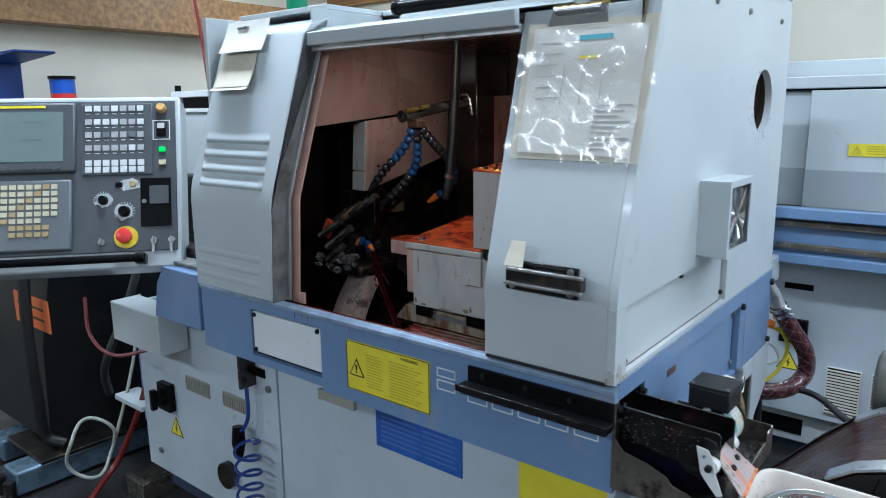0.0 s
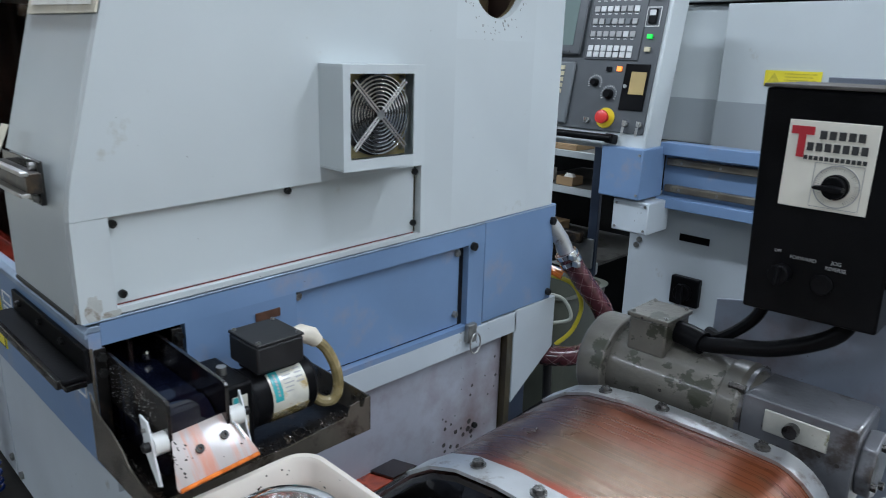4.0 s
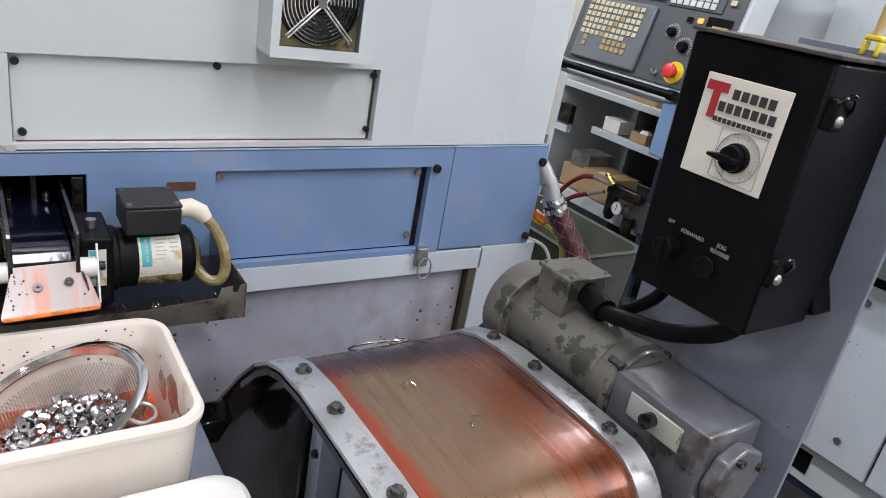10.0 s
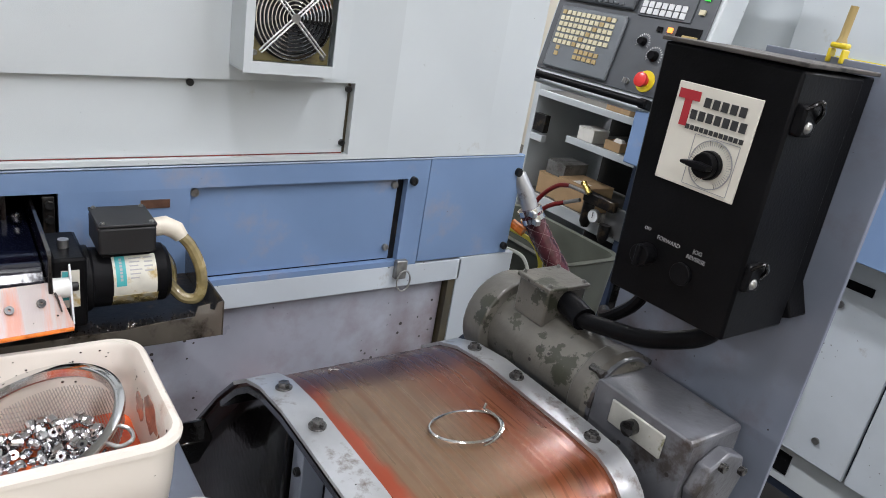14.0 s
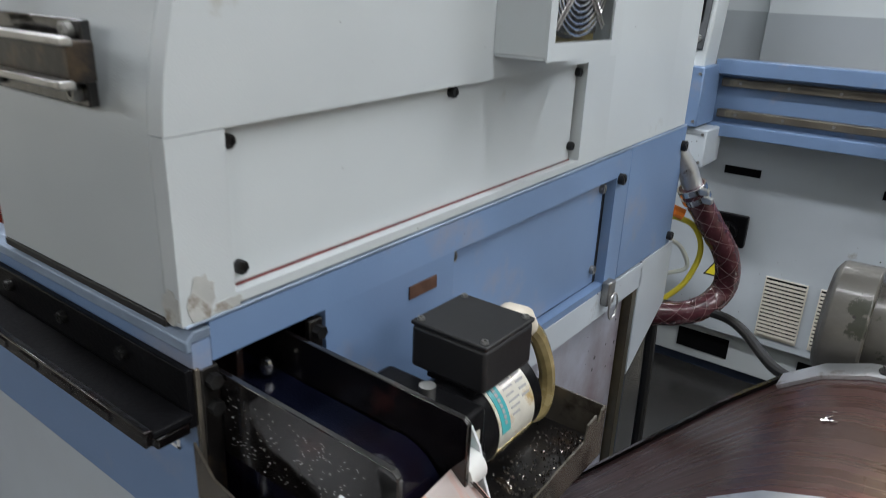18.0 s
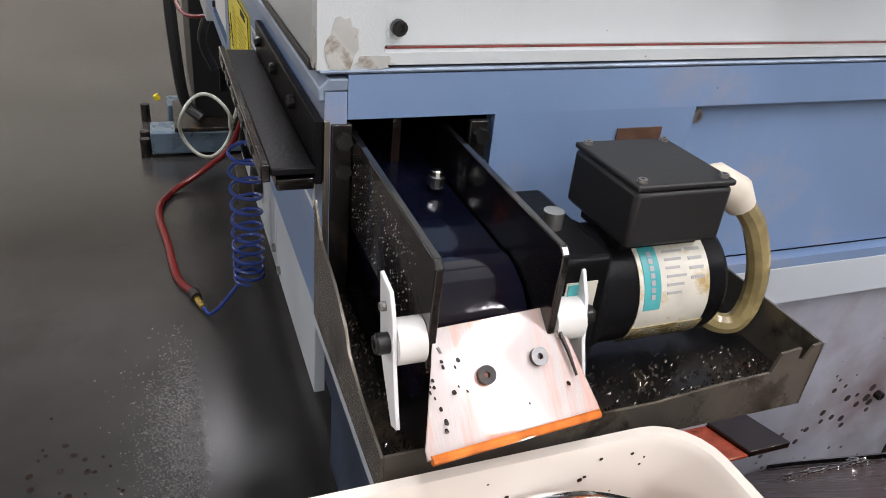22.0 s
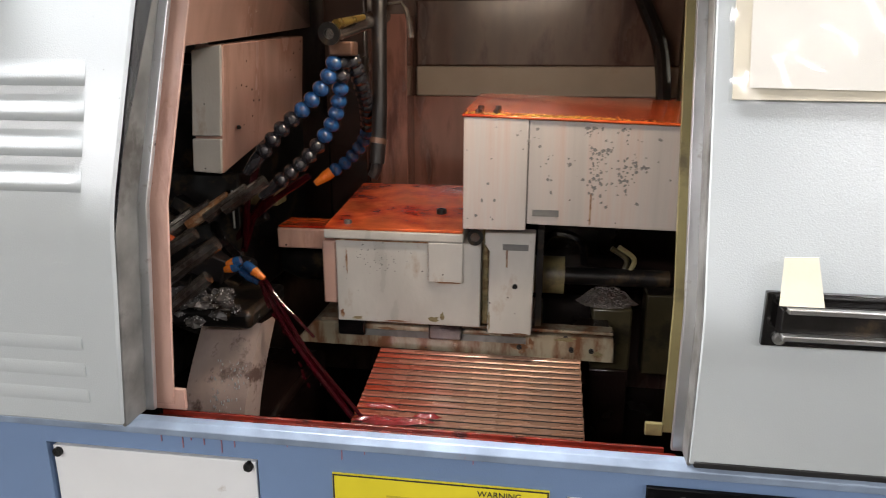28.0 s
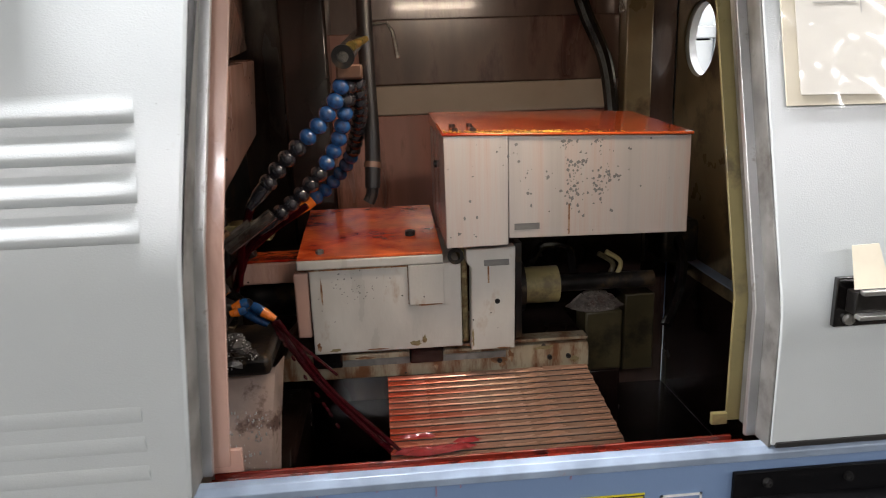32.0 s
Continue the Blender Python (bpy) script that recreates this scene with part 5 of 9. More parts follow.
bm_prism(bm, [(0.455, 0.62), (0.455, 0.855), (0.53, 0.858), (0.515, 0.80), (0.53, 0.70)], "y", 0.295, 0.2995)
part("cover_plate", bm, PLATE_GREY, conveyor, "blue-grey cover plate", 0.001)
bm = bmesh.new()
bm_prism(bm, [(0.375, 0.70), (0.375, 0.85), (0.425, 0.855), (0.425, 0.68)], "y", 0.295, 0.2995)
part("cover_plate", bm, PLATE_GREY, conveyor, "", 0.001)
block("stiffener", conveyor, PLATE_GREY, 0.43, 0.445, 0.272, 0.2995, 0.60, 0.86, "grey upright stiffener")
for z in (0.82, 0.74, 0.66):
    bolt(conveyor, (0.4375, 0.272, z), (0, -1, 0), 0.005, 0.004)
bm = bmesh.new()
bm_cyl(bm, (0.585, 0.2995, 0.795), (0.585, 0.272, 0.795), 0.045, 28)
bm_box(bm, 0.52, 0.65, 0.285, 0.2995, 0.772, 0.818)
br = part("flange_bearing", bm, BLACK_OIL, conveyor, "oily black flange bearing", 0.003)
bm = bmesh.new()
bm_cyl(bm, (0.585, 0.272, 0.795), (0.585, 0.225, 0.795), 0.024, 24)
part("bearing_collar", bm, BLACK_OIL, br, "", 0.002)
bm = bmesh.new()
bm_cyl(bm, (0.585, 0.225, 0.795), (0.585, 0.220, 0.795), 0.0125, 20)
part("shaft_end", bm, STEEL, br, "bright shaft end")
bm = bmesh.new()
bm_cyl(bm, (0.535, 0.285, 0.822), (0.535, 0.276, 0.822), 0.02, 18)
part("tension_washer", bm, ZINC, br)
# motor with terminal box, gearbox
mo = thing("drive_motor", 0.36, 0.66, 0.78, "grey electric drive motor with flaking paint and a terminal box", "motor")
bm = bmesh.new()
MZ = 0.871
AX = Vector((0.325, 0.655, MZ))
AX2 = Vector((0.495, 0.655, MZ))
bm_tube(bm, [AX + Vector((-0.01, 0, 0)), AX, AX2], 0.055, 32)
part("stator", bm, MOTOR_GREY, mo, "flaking grey motor shell", 0.002)
bm = bmesh.new()
bm_tube(bm, [(0.277, 0.655, MZ), (0.283, 0.655, MZ), (0.325, 0.655, MZ)], [0.058, 0.069, 0.070], 32)
part("fan_cowl", bm, MOTOR_GREY, mo, "olive-grey fan cowl", 0.003)
bm = bmesh.new()
bm_tube(bm, [(0.488, 0.655, MZ), (0.512, 0.655, MZ), (0.53, 0.655, MZ)], [0.058, 0.060, 0.048], 32)
part("end_bell", bm, MOTOR_GREY, mo, "grey motor end bell", 0.002)
for k in range(4):
    a = radians(45 + 90 * k)
    rod("tie_bolt", mo, OILY_BOLT, [(0.500, 0.655 + 0.057 * math.cos(a), MZ + 0.057 * math.sin(a)), (0.521, 0.655 + 0.057 * math.cos(a), MZ + 0.057 * math.sin(a))], 0.006, 6)
tb = block("terminal_box", mo, MOTOR_GREY, 0.345, 0.403, 0.618, 0.688, 0.912, 0.962, "grey terminal box", 0.003)
block("terminal_lid", tb, MOTOR_GREY, 0.342, 0.406, 0.615, 0.691, 0.9625, 0.969, "pale grey lid", 0.0015)
for dx, dy in ((0.349, 0.622), (0.399, 0.622), (0.349, 0.684), (0.399, 0.684)):
    bolt(tb, (dx, dy, 0.969), (0, 0, 1), 0.003, 0.002, ZINC)
block("motor_foot", mo, DARK, 0.32, 0.48, 0.60, 0.71, 0.80, 0.83)
rod("motor_post", mo, DARK, [(0.40, 0.655, FLOOR), (0.40, 0.655, 0.80)], 0.03, 16)
gl = rod("cable_gland", mo, BLACK, [(0.403, 0.655, 0.945), (0.42, 0.652, 0.945), (0.445, 0.647, 0.942)], 0.0165, 14, "black cable gland", 0)
rod("conduit", mo, BLACK, [(0.42, 0.650, 0.945), (0.445, 0.646, 0.942), (0.485, 0.645, 0.951), (0.534, 0.648, 0.963), (0.578, 0.652, 0.984), (0.605, 0.655, 1.005), (0.618, 0.66, 1.036)], 0.0108, 12, "black oily conduit to the control box", 8)
gbx = thing("gearbox", 0.60, 0.63, 0.80, "worn grey right-angle gearbox with a steel plate", "gearbox")
bm = bmesh.new()
bm_prism(bm, [(0.526, 0.80), (0.655, 0.80), (0.658, 0.806), (0.658, 0.911), (0.655, 0.9145), (0.528, 0.9145), (0.524, 0.911), (0.524, 0.806)], "y", 0.600, 0.690)
part("housing", bm, GEAR_GREY, gbx, "", 0.003)
block("housing_foot", gbx, GEAR_GREY, 0.535, 0.645, 0.606, 0.685, 0.755, 0.80, "", 0.003)
block("support_leg", gbx, DARK, 0.54, 0.60, 0.62, 0.68, FLOOR, 0.755)
bm = bmesh.new()
bm_cyl(bm, (0.505, 0.655, MZ), (0.5235, 0.655, MZ), 0.056, 28)
part("motor_flange", bm, GEAR_GREY, gbx)
bm = bmesh.new()
bm_cyl(bm, (0.658, 0.648, 0.858), (0.676, 0.648, 0.858), 0.043, 8)
cov = part("bearing_cap", bm, GEAR_GREY, gbx, "octagonal bearing cap", 0.003)
for k in range(4):
    a = radians(22.5 + 90 * k)
    p = Vector((0.676, 0.648 + 0.034 * math.cos(a), 0.858 + 0.034 * math.sin(a)))
    bm = bmesh.new()
    bm_cyl(bm, p, p + Vector((0.006, 0, 0)), 0.0055, 6)
    part("cap_bolt", bm, OILY_BOLT, cov)
block("steel_plate", gbx, NAMEPLATE, 0.553, 0.628, 0.5965, 0.5995, 0.874, 0.904, "bright steel plate", 0.0015)
bm = bmesh.new()
bm_cyl(bm, (0.588, 0.5965, 0.890), (0.588, 0.585, 0.890), 0.009, 14)
part("oil_plug", bm, BLACK_OIL, gbx)
bm = bmesh.new()
bm_tube(bm, [(0.585, 0.5995, 0.80), (0.585, 0.575, 0.80)], 0.035, 24)
part("output_hub", bm, BLACK_OIL, gbx)
# legs and stand
for x, y in ((0.54, 0.31), (0.54, 0.55), (0.10, 0.31), (0.10, 0.55)):
    block("leg", conveyor, BLACK_OIL if x > 0.3 else PLATE_GREY, x - 0.02, x + 0.02, y - 0.005, y + 0.005, FLOOR, 0.66 if x > 0.3 else 0.36)
    block("foot", conveyor, DARK, x - 0.04, x + 0.04, y - 0.03, y + 0.03, FLOOR, FLOOR + 0.008)
bm = bmesh.new()
bm_prism(bm, [(0.60, 0.70), (0.655, 0.66), (0.66, 0.60), (0.62, 0.62)], "y", 0.566, 0.574)
part("bracket", bm, BLACK_OIL, conveyor, "black corner bracket", 0.002)
bm = bmesh.new()
bm_prism(bm, [(0.06, 0.60), (0.15, 0.62), (0.205, 0.70), (0.17, 0.71), (0.06, 0.63)], "y", 0.216, 0.263)
part("drip_pan", bm, BLACK_OIL, conveyor, "black drip pan wet with oil", 0.003)
bm = bmesh.new()
bm_prism(bm, [(-0.02, 0.605), (-0.02, 0.609), (0.045, 0.626), (0.045, 0.622)], "y", 0.372, 0.432)
part("inlet_lip", bm, INLET_RED, conveyor, "red oil-wet sheet at the inlet", 0.001)
bm = bmesh.new()
bm_prism(bm, [(-0.05, 0.600), (-0.05, 0.606), (0.045, 0.630), (0.045, 0.622)], "y", 0.433, 0.487)
part("inlet_wiper", bm, LINER, conveyor, "black oily wiper beside the inlet", 0.001)
# upright steel plate behind the gearbox
sp = thing("mounting_plate", 0.66, 0.74, FLOOR, "blue-grey steel upright carrying the control box", "stand")
bm = bmesh.new()
bm_prism(bm, [(0.42, 0.70), (0.60, 0.72), (0.682, 0.777), (0.684, 1.022), (0.683, 1.303), (0.52, 1.303), (0.52, 1.0), (0.42, 0.98)], "y", 0.7345, 0.7415)
part("plate", bm, PLATE_GREY, sp, "", 0.001)
block("post", sp, DARK, 0.50, 0.55, 0.743, 0.78, FLOOR, 1.28)
block("base_plate", sp, DARK, 0.44, 0.60, 0.70, 0.86, FLOOR, FLOOR + 0.01)

# black control box
ctl = thing("control_box", 0.58, 0.66, 1.03, "black painted speed control box with a cream label", "control box")
bm = bmesh.new()
bm_prism(bm, [(0.508, 1.030), (0.6535, 1.034), (0.6475, 1.290), (0.499, 1.292)], "y", 0.592, 0.70)
part("case", bm, BLACK, ctl, "", 0.003)
block("case_lid", ctl, DUSTY, 0.496, 0.650, 0.590, 0.722, 1.2925, 1.2965, "dusty black lid", 0.001)
bm = bmesh.new()
bm_prism(bm, [(0.508, 1.030), (0.600, 1.022), (0.660, 1.045), (0.6455, 1.078), (0.641, 1.291), (0.499, 1.292)], "y", 0.7002, 0.7335)
part("rear_case", bm, BLACK, ctl, "", 0.002)
lb = block("panel_label", ctl, CREAM_LABEL, 0.531, 0.622, 0.5895, 0.5915, 1.162, 1.259, "cream control label with printed marks", 0.0008)
block("red_mark", lb, RED_INK, 0.5345, 0.5585, 0.5885, 0.5894, 1.2435, 1.2525, "red maker's mark", 0)
block("red_mark", lb, RED_INK, 0.5425, 0.5505, 0.5885, 0.5894, 1.2185, 1.2435, "red maker's mark", 0)
for n_, x0, x1, z0, z1 in ((5, 0.5645, 0.612, 1.240, 1.249), (7, 0.553, 0.616, 1.2265, 1.2355), (12, 0.551, 0.616, 1.2165, 1.2210)):
    for i in range(n_):
        w_ = (x1 - x0) / n_
        block("print_bar", lb, INK, x0 + i * w_, x0 + (i + 0.72) * w_, 0.5885, 0.5894, z0, z1, "", 0)
bm = bmesh.new()
bm_ring(bm, (0.589, 0.5893, 1.190), (0, -1, 0), 0.0235, 0.0225, 0.0006, 40)
part("dial_ring", bm, INK_GREY, lb)
for k in range(46):
    a = radians(-60 + k * 6.7)
    c = Vector((0.589 + 0.0205 * math.cos(a), 0.589, 1.190 + 0.0205 * math.sin(a)))
    d = Vector((math.cos(a), 0, math.sin(a))) * 0.0026
    bm = bmesh.new()
    bm_tube(bm, [c - d, c + d], 0.00018, 4)
    part("dial_mark", bm, INK_GREY if k % 5 else INK, lb)
bm = bmesh.new()
bm_cyl(bm, (0.589, 0.5893, 1.190), (0.589, 0.583, 1.190), 0.0140, 28)
bm_tube(bm, [(0.589, 0.583, 1.190), (0.589, 0.576, 1.190)], [0.0125, 0.0118], 24)
bm_prism(bm, [(0.5865, 1.202), (0.5915, 1.202), (0.5925, 1.190), (0.5905, 1.172), (0.5875, 1.172), (0.5855, 1.190)], "y", 0.566, 0.5758)
bmesh.ops.rotate(bm, cent=(0.589, 0.58, 1.190), matrix=Matrix.Rotation(radians(90), 3, "Y"), verts=bm.verts)
for x0, x1, z0, z1 in ((0.5645, 0.6135, 1.1655, 1.1660), (0.5645, 0.6135, 1.2140, 1.2145), (0.5640, 0.5645, 1.1661, 1.2139), (0.6135, 0.6140, 1.1661, 1.2139)):
    block("frame_line", lb, INK_GREY, x0, x1, 0.5889, 0.5894, z0, z1, "", 0)
kn = part("speed_knob", bm, BLACK, lb, "black speed knob", 0.001)
rod("pointer", kn, WHITE_INK, [(0.589, 0.5825, 1.180), (0.589, 0.5825, 1.1745)], 0.0005, 6)
for x, z in ((0.548, 1.082), (0.592, 1.078)):
    bm = bmesh.new()
    if x > 0.58:
        bm_cyl(bm, (x, 0.592, z), (x, 0.5885, z), 0.0118, 24)
        part("blank_plug", bm, BLACK, ctl, "flat black blanking plug", 0.001)
        continue
    bm_cyl(bm, (x, 0.592, z), (x, 0.576, z), 0.0115, 20)
    bm_box(bm, x - 0.0025, x + 0.0025, 0.572, 0.577, z - 0.011, z + 0.011)
    part("selector_knob", bm, BLACK, ctl, "black selector knob", 0.001)
words("FORWARD", 0.0058, Matrix.Translation((0.568, 0.5913, 1.103)) @ pose(0, 0, 0, 90), INK_GREY, ctl)
words("JOG", 0.0058, Matrix.Translation((0.603, 0.5913, 1.105)) @ pose(0, 0, 0, 90), INK_GREY, ctl)
words("REVERSE", 0.0058, Matrix.Translation((0.603, 0.5913, 1.098)) @ pose(0, 0, 0, 90), INK_GREY, ctl)
words("OFF", 0.0048, Matrix.Translation((0.540, 0.5913, 1.107)) @ pose(0, 0, 0, 90), INK_GREY, ctl)
for z in (1.098, 1.247):
    ht = block("hinge_clasp", ctl, BLACK, 0.6500 - 0.02 * (z - 1.07), 0.6580, 0.596, 0.620, z - 0.012, z + 0.016, "black clasp with a bright screw", 0.003)
    rod("clasp_loop", ht, BLACK_OIL, [(0.656, 0.598, z + 0.012), (0.664, 0.604, z + 0.020), (0.663, 0.614, z + 0.012), (0.657, 0.618, z + 0.002)], 0.0022, 8, "", 5)
    bm = bmesh.new()
    bm_ball(bm, (0.6575, 0.606, z - 0.003), 0.0058, 12, (0.7, 1, 1))
    part("screw", bm, STEEL, ht, "bright cross-head screw")
fl = rod("feed_cable", ctl, BLACK, [(0.52, 0.66, 1.04), (0.50, 0.665, 0.99), (0.46, 0.67, 0.95), (0.43, 0.70, 0.94)], 0.008, 10, "black cable", 6)
for dx in (-0.008, 0.0055):
    block("clevis_cheek", ctl, YELLOW_RING, 0.5970 + dx, 0.5970 + dx + 0.003, 0.7290, 0.7410, 1.2975, 1.311, "yellow clevis", 0.001)
block("clevis_bridge", ctl, YELLOW_RING, 0.5890, 0.6055, 0.7290, 0.7410, 1.3113, 1.317, "", 0.002)
rod("tan_rod", ctl, TAN_PLATE, [(0.5970, 0.7350, 1.3172), (0.5970, 0.7350, 1.322), (0.5980, 0.7350, 1.352)], [0.0055, 0.004, 0.004], 10, "tan rod standing on the box")
# orange power cord
cord = thing("power_cord", 0.33, 1.2, FLOOR, "orange extension cord hanging to the floor", "cord")
rod("cord", cord, CORD_ORANGE, [(0.53, 0.79, 0.75), (0.47, 0.98, 0.68), (0.415, 1.22, 0.58), (0.402, 1.33, 0.46), (0.398, 1.40, 0.32), (0.415, 1.43, 0.19), (0.44, 1.44, FLOOR + 0.012), (0.415, 1.445, FLOOR + 0.012), (0.38, 1.40, FLOOR + 0.012), (0.365, 1.30, FLOOR + 0.012), (0.38, 1.18, FLOOR + 0.012)], 0.0085, 10, "", 8)


# ---- inside the work chamber ----
BROWN = surface("dark_brown_oiled_sheet", (0.12, 0.076, 0.062), 0.25, var=0.3, scale=5, bump=0.08, stain=(0.05, 0.02, 0.016), amount=0.4, stain_scale=5, streak=(2, 2, 0.6), coat=0.4)
block("chamber_back", lathe, BROWN, -1.11, -0.03, 0.80, 0.81, 0.70, TOP - 0.01, "brown oil-stained chamber back", 0)
block("back_sheet", lathe, BACK_RED, -0.735, -0.155, 0.775, 0.785, 0.98, 1.318, "oil-tinted back sheet", 0.002)
block("back_sheet_fold", lathe, BACK_RED, -0.745, -0.665, 0.70, 0.774, 0.98, 1.47, "oil-tinted folded sheet", 0.002)
block("back_strip", lathe, BACK_TAN, -0.66, -0.155, 0.772, 0.785, 1.3185, 1.376, "pale strip over the back sheet", 0.003)
block("upper_back_sheet", lathe, BROWN, -0.66, -0.155, 0.776, 0.786, 1.3765, 1.50, "brown oil-misted upper back sheet", 0.003)
# Added block; its near-black colour is the shade under the spindle head.
block("slide_back", lathe, LINER, -0.44, -0.16, 0.60, 0.74, 0.95, 1.20, "added near-black block painted as shade behind the ball screw", 0.004)
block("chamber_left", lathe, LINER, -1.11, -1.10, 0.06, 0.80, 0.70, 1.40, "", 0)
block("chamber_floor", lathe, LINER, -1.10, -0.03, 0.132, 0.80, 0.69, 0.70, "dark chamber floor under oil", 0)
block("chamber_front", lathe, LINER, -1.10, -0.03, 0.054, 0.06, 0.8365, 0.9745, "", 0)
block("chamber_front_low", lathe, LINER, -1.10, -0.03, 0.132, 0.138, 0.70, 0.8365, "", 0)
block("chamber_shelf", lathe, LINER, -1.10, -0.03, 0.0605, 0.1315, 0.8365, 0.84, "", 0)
block("chamber_top", lathe, BROWN, -1.11, -0.03, 0.13, 0.80, 1.592, 1.602, "", 0)
bm = bmesh.new()
lo = [(-0.835, 0.075, 1.393), (-0.885, 0.80, 1.452), (-0.885, 0.80, 1.634), (-0.80, 0.16, 1.634), (-0.79, 0.10, 1.58)]
a = [bm.verts.new(p) for p in lo]
b = [bm.verts.new((p[0] - 0.006, p[1], p[2])) for p in lo]
bm.faces.new(a)
bm.faces.new(b[::-1])
for i in range(5):
    bm.faces.new((a[i], b[i], b[(i + 1) % 5], a[(i + 1) % 5]))
part("upper_left_wall", bm, OIL_PINK, lathe, "oil-tinted sloping upper wall")
# right inner wall with the hole going through
bm = bmesh.new()
for xx in (-0.026, -0.022):
    inner, outer = [], []
    for k in range(32):
        t = 2 * math.pi * (k + 0.5) / 32
        c, s = math.cos(t), math.sin(t)
        m = 0.09 / max(abs(c), abs(s))
        inner.append(bm.verts.new((xx, HC[0] + 0.07 * c, HC[1] + 0.07 * s)))
        outer.append(bm.verts.new((xx, HC[0] + m * c, HC[1] + m * s)))
    for k in range(32):
        j = (k + 1) % 32
        bm.faces.new((inner[k], inner[j], outer[j], outer[k]))
    for ci, (sy, sz) in enumerate(((1, 1), (-1, 1), (-1, -1), (1, -1))):
        k = 4 + ci * 8
        bm.faces.new((outer[k - 1], bm.verts.new((xx, HC[0] + 0.09 * sy, HC[1] + 0.09 * sz)), outer[k % 32]))
    for y0, y1, z0, z1 in ((0.10, 0.613, 0.98, 1.64), (0.793, 0.80, 0.98, 1.64), (0.613, 0.793, 0.98, 1.354), (0.613, 0.793, 1.534, 1.64)):
        bm.faces.new([bm.verts.new(p) for p in ((xx, y0, z0), (xx, y1, z0), (xx, y1, z1), (xx, y0, z1))])
part("chamber_right", bm, WALL_OLIVE, lathe, "oil-yellowed right chamber wall")
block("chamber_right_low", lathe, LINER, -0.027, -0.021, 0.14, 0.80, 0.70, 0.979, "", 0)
rod("hanging_hose", lathe, BLACK_OIL, [(-0.28, 0.74, 1.62), (-0.24, 0.73, 1.5), (-0.20, 0.72, 1.40), (-0.19, 0.70, 1.25), (-0.21, 0.68, 1.12)], 0.014, 10, "black hose down the back", 6)
block("corner_column", lathe, WALL_OLIVE, -0.155, -0.10, 0.74, 0.79, 1.0, 1.62, "oil-yellowed corner column", 0.004)
# pale tool-post cover
def leaning_box(name, mat, front, back, label="", bevel=0.002):
    """Box from its front outline (y, then four x, z) to its back outline."""
    bm = bmesh.new()
    f_ = [bm.verts.new((x, front[0], z)) for x, z in front[1]]
    b_ = [bm.verts.new((x, back[0], z)) for x, z in back[1]]
    bm.faces.new(f_)
    bm.faces.new(b_[::-1])
    for i in range(4):
        bm.faces.new((f_[i], f_[(i + 1) % 4], b_[(i + 1) % 4], b_[i]))
    return part(name, bm, mat, lathe, label, bevel)


leaning_box("toolpost_cover", OIL_PINK, (0.321, [(-0.892, 1.408), (-0.850, 1.408), (-0.864, 1.226), (-0.908, 1.228)]), (0.655, [(-0.892, 1.43), (-0.850, 1.43), (-0.858, 1.30), (-0.902, 1.30)]), "oil-tinted cover of the tool post")
leaning_box("cover_front", CASTING, (0.315, [(-0.895, 1.40), (-0.851, 1.408), (-0.8605, 1.281), (-0.905, 1.281)]), (0.3205, [(-0.895, 1.40), (-0.851, 1.408), (-0.8605, 1.281), (-0.905, 1.281)]), "pale grey front of the cover", 0.0015)
leaning_box("cover_front", CASTING, (0.315, [(-0.905, 1.277), (-0.861, 1.277), (-0.8645, 1.227), (-0.908, 1.229)]), (0.3205, [(-0.905, 1.277), (-0.861, 1.277), (-0.8645, 1.227), (-0.908, 1.229)]), "", 0.0015)
bolt(lathe, (-0.8535, 0.36, 1.29), (1, 0, 0), 0.003, 0.002)
block("cover_plate_low", lathe, OIL_YELLOW, -0.885, -0.80, 0.36, 0.40, 1.172, 1.196, "yellowed plate under the tool post cover", 0.002)
block("headstock", lathe, DARK, -1.08, -0.90, 0.42, 0.78, 0.98, 1.38, "dark headstock behind the tools", 0.01)
block("tool_slide", lathe, LINER, -0.80, -0.72, 0.62, 0.77, 1.10, 1.60, "dark vertical tool slide", 0.006)
rod("thin_rod", lathe, STEEL, [(-0.872, 0.36, 1.195), (-0.872, 0.36, 1.135)], 0.002, 8, "thin steel rod")
random.seed(21)
for i in range(26):
    x, y, z = random.uniform(-0.985, -0.872), random.uniform(0.29, 0.42), random.uniform(1.0, 1.17)
    bm = bmesh.new()
    if i % 3 == 0:
        bm_cyl(bm, (x, y, z), (x + random.uniform(0.02, 0.05), y - random.uniform(-0.02, 0.03), z + random.uniform(-0.01, 0.03)), random.uniform(0.006, 0.015), 14)
    else:
        w, d, h = random.uniform(0.012, 0.04), random.uniform(0.012, 0.03), random.uniform(0.008, 0.025)
        bm_box(bm, x - w, x + w, y - d, y + d, z - h, z + h)
        bmesh.ops.rotate(bm, cent=(x, y, z), matrix=Matrix.Rotation(random.uniform(0.2, 0.7), 3, "Y"), verts=bm.verts)
    part("tool_holder", bm, (WET_STEEL, DARK, PIPE_BLACK, DARK, PIPE_BLACK)[i % 5], lathe, "", 0.002)
block("gang_plate", lathe, DARK, -0.99, -0.86, 0.36, 0.40, 0.985, 1.22, "", 0.004)
for k in range(5):
    p0 = Vector((-0.955 + 0.028 * k, 0.27, 1.135 + 0.012 * k))
    rod("turning_tool", lathe, WET_STEEL if k != 2 else RUST, [p0, p0 + Vector((0.06, 0.01, 0.042))], 0.0085, 8, "oily turning tool")
bm = bmesh.new()
bm_prism(bm, [(-0.955, 1.12), (-0.93, 1.16), (-0.905, 1.145), (-0.93, 1.105)], "y", 0.24, 0.25)
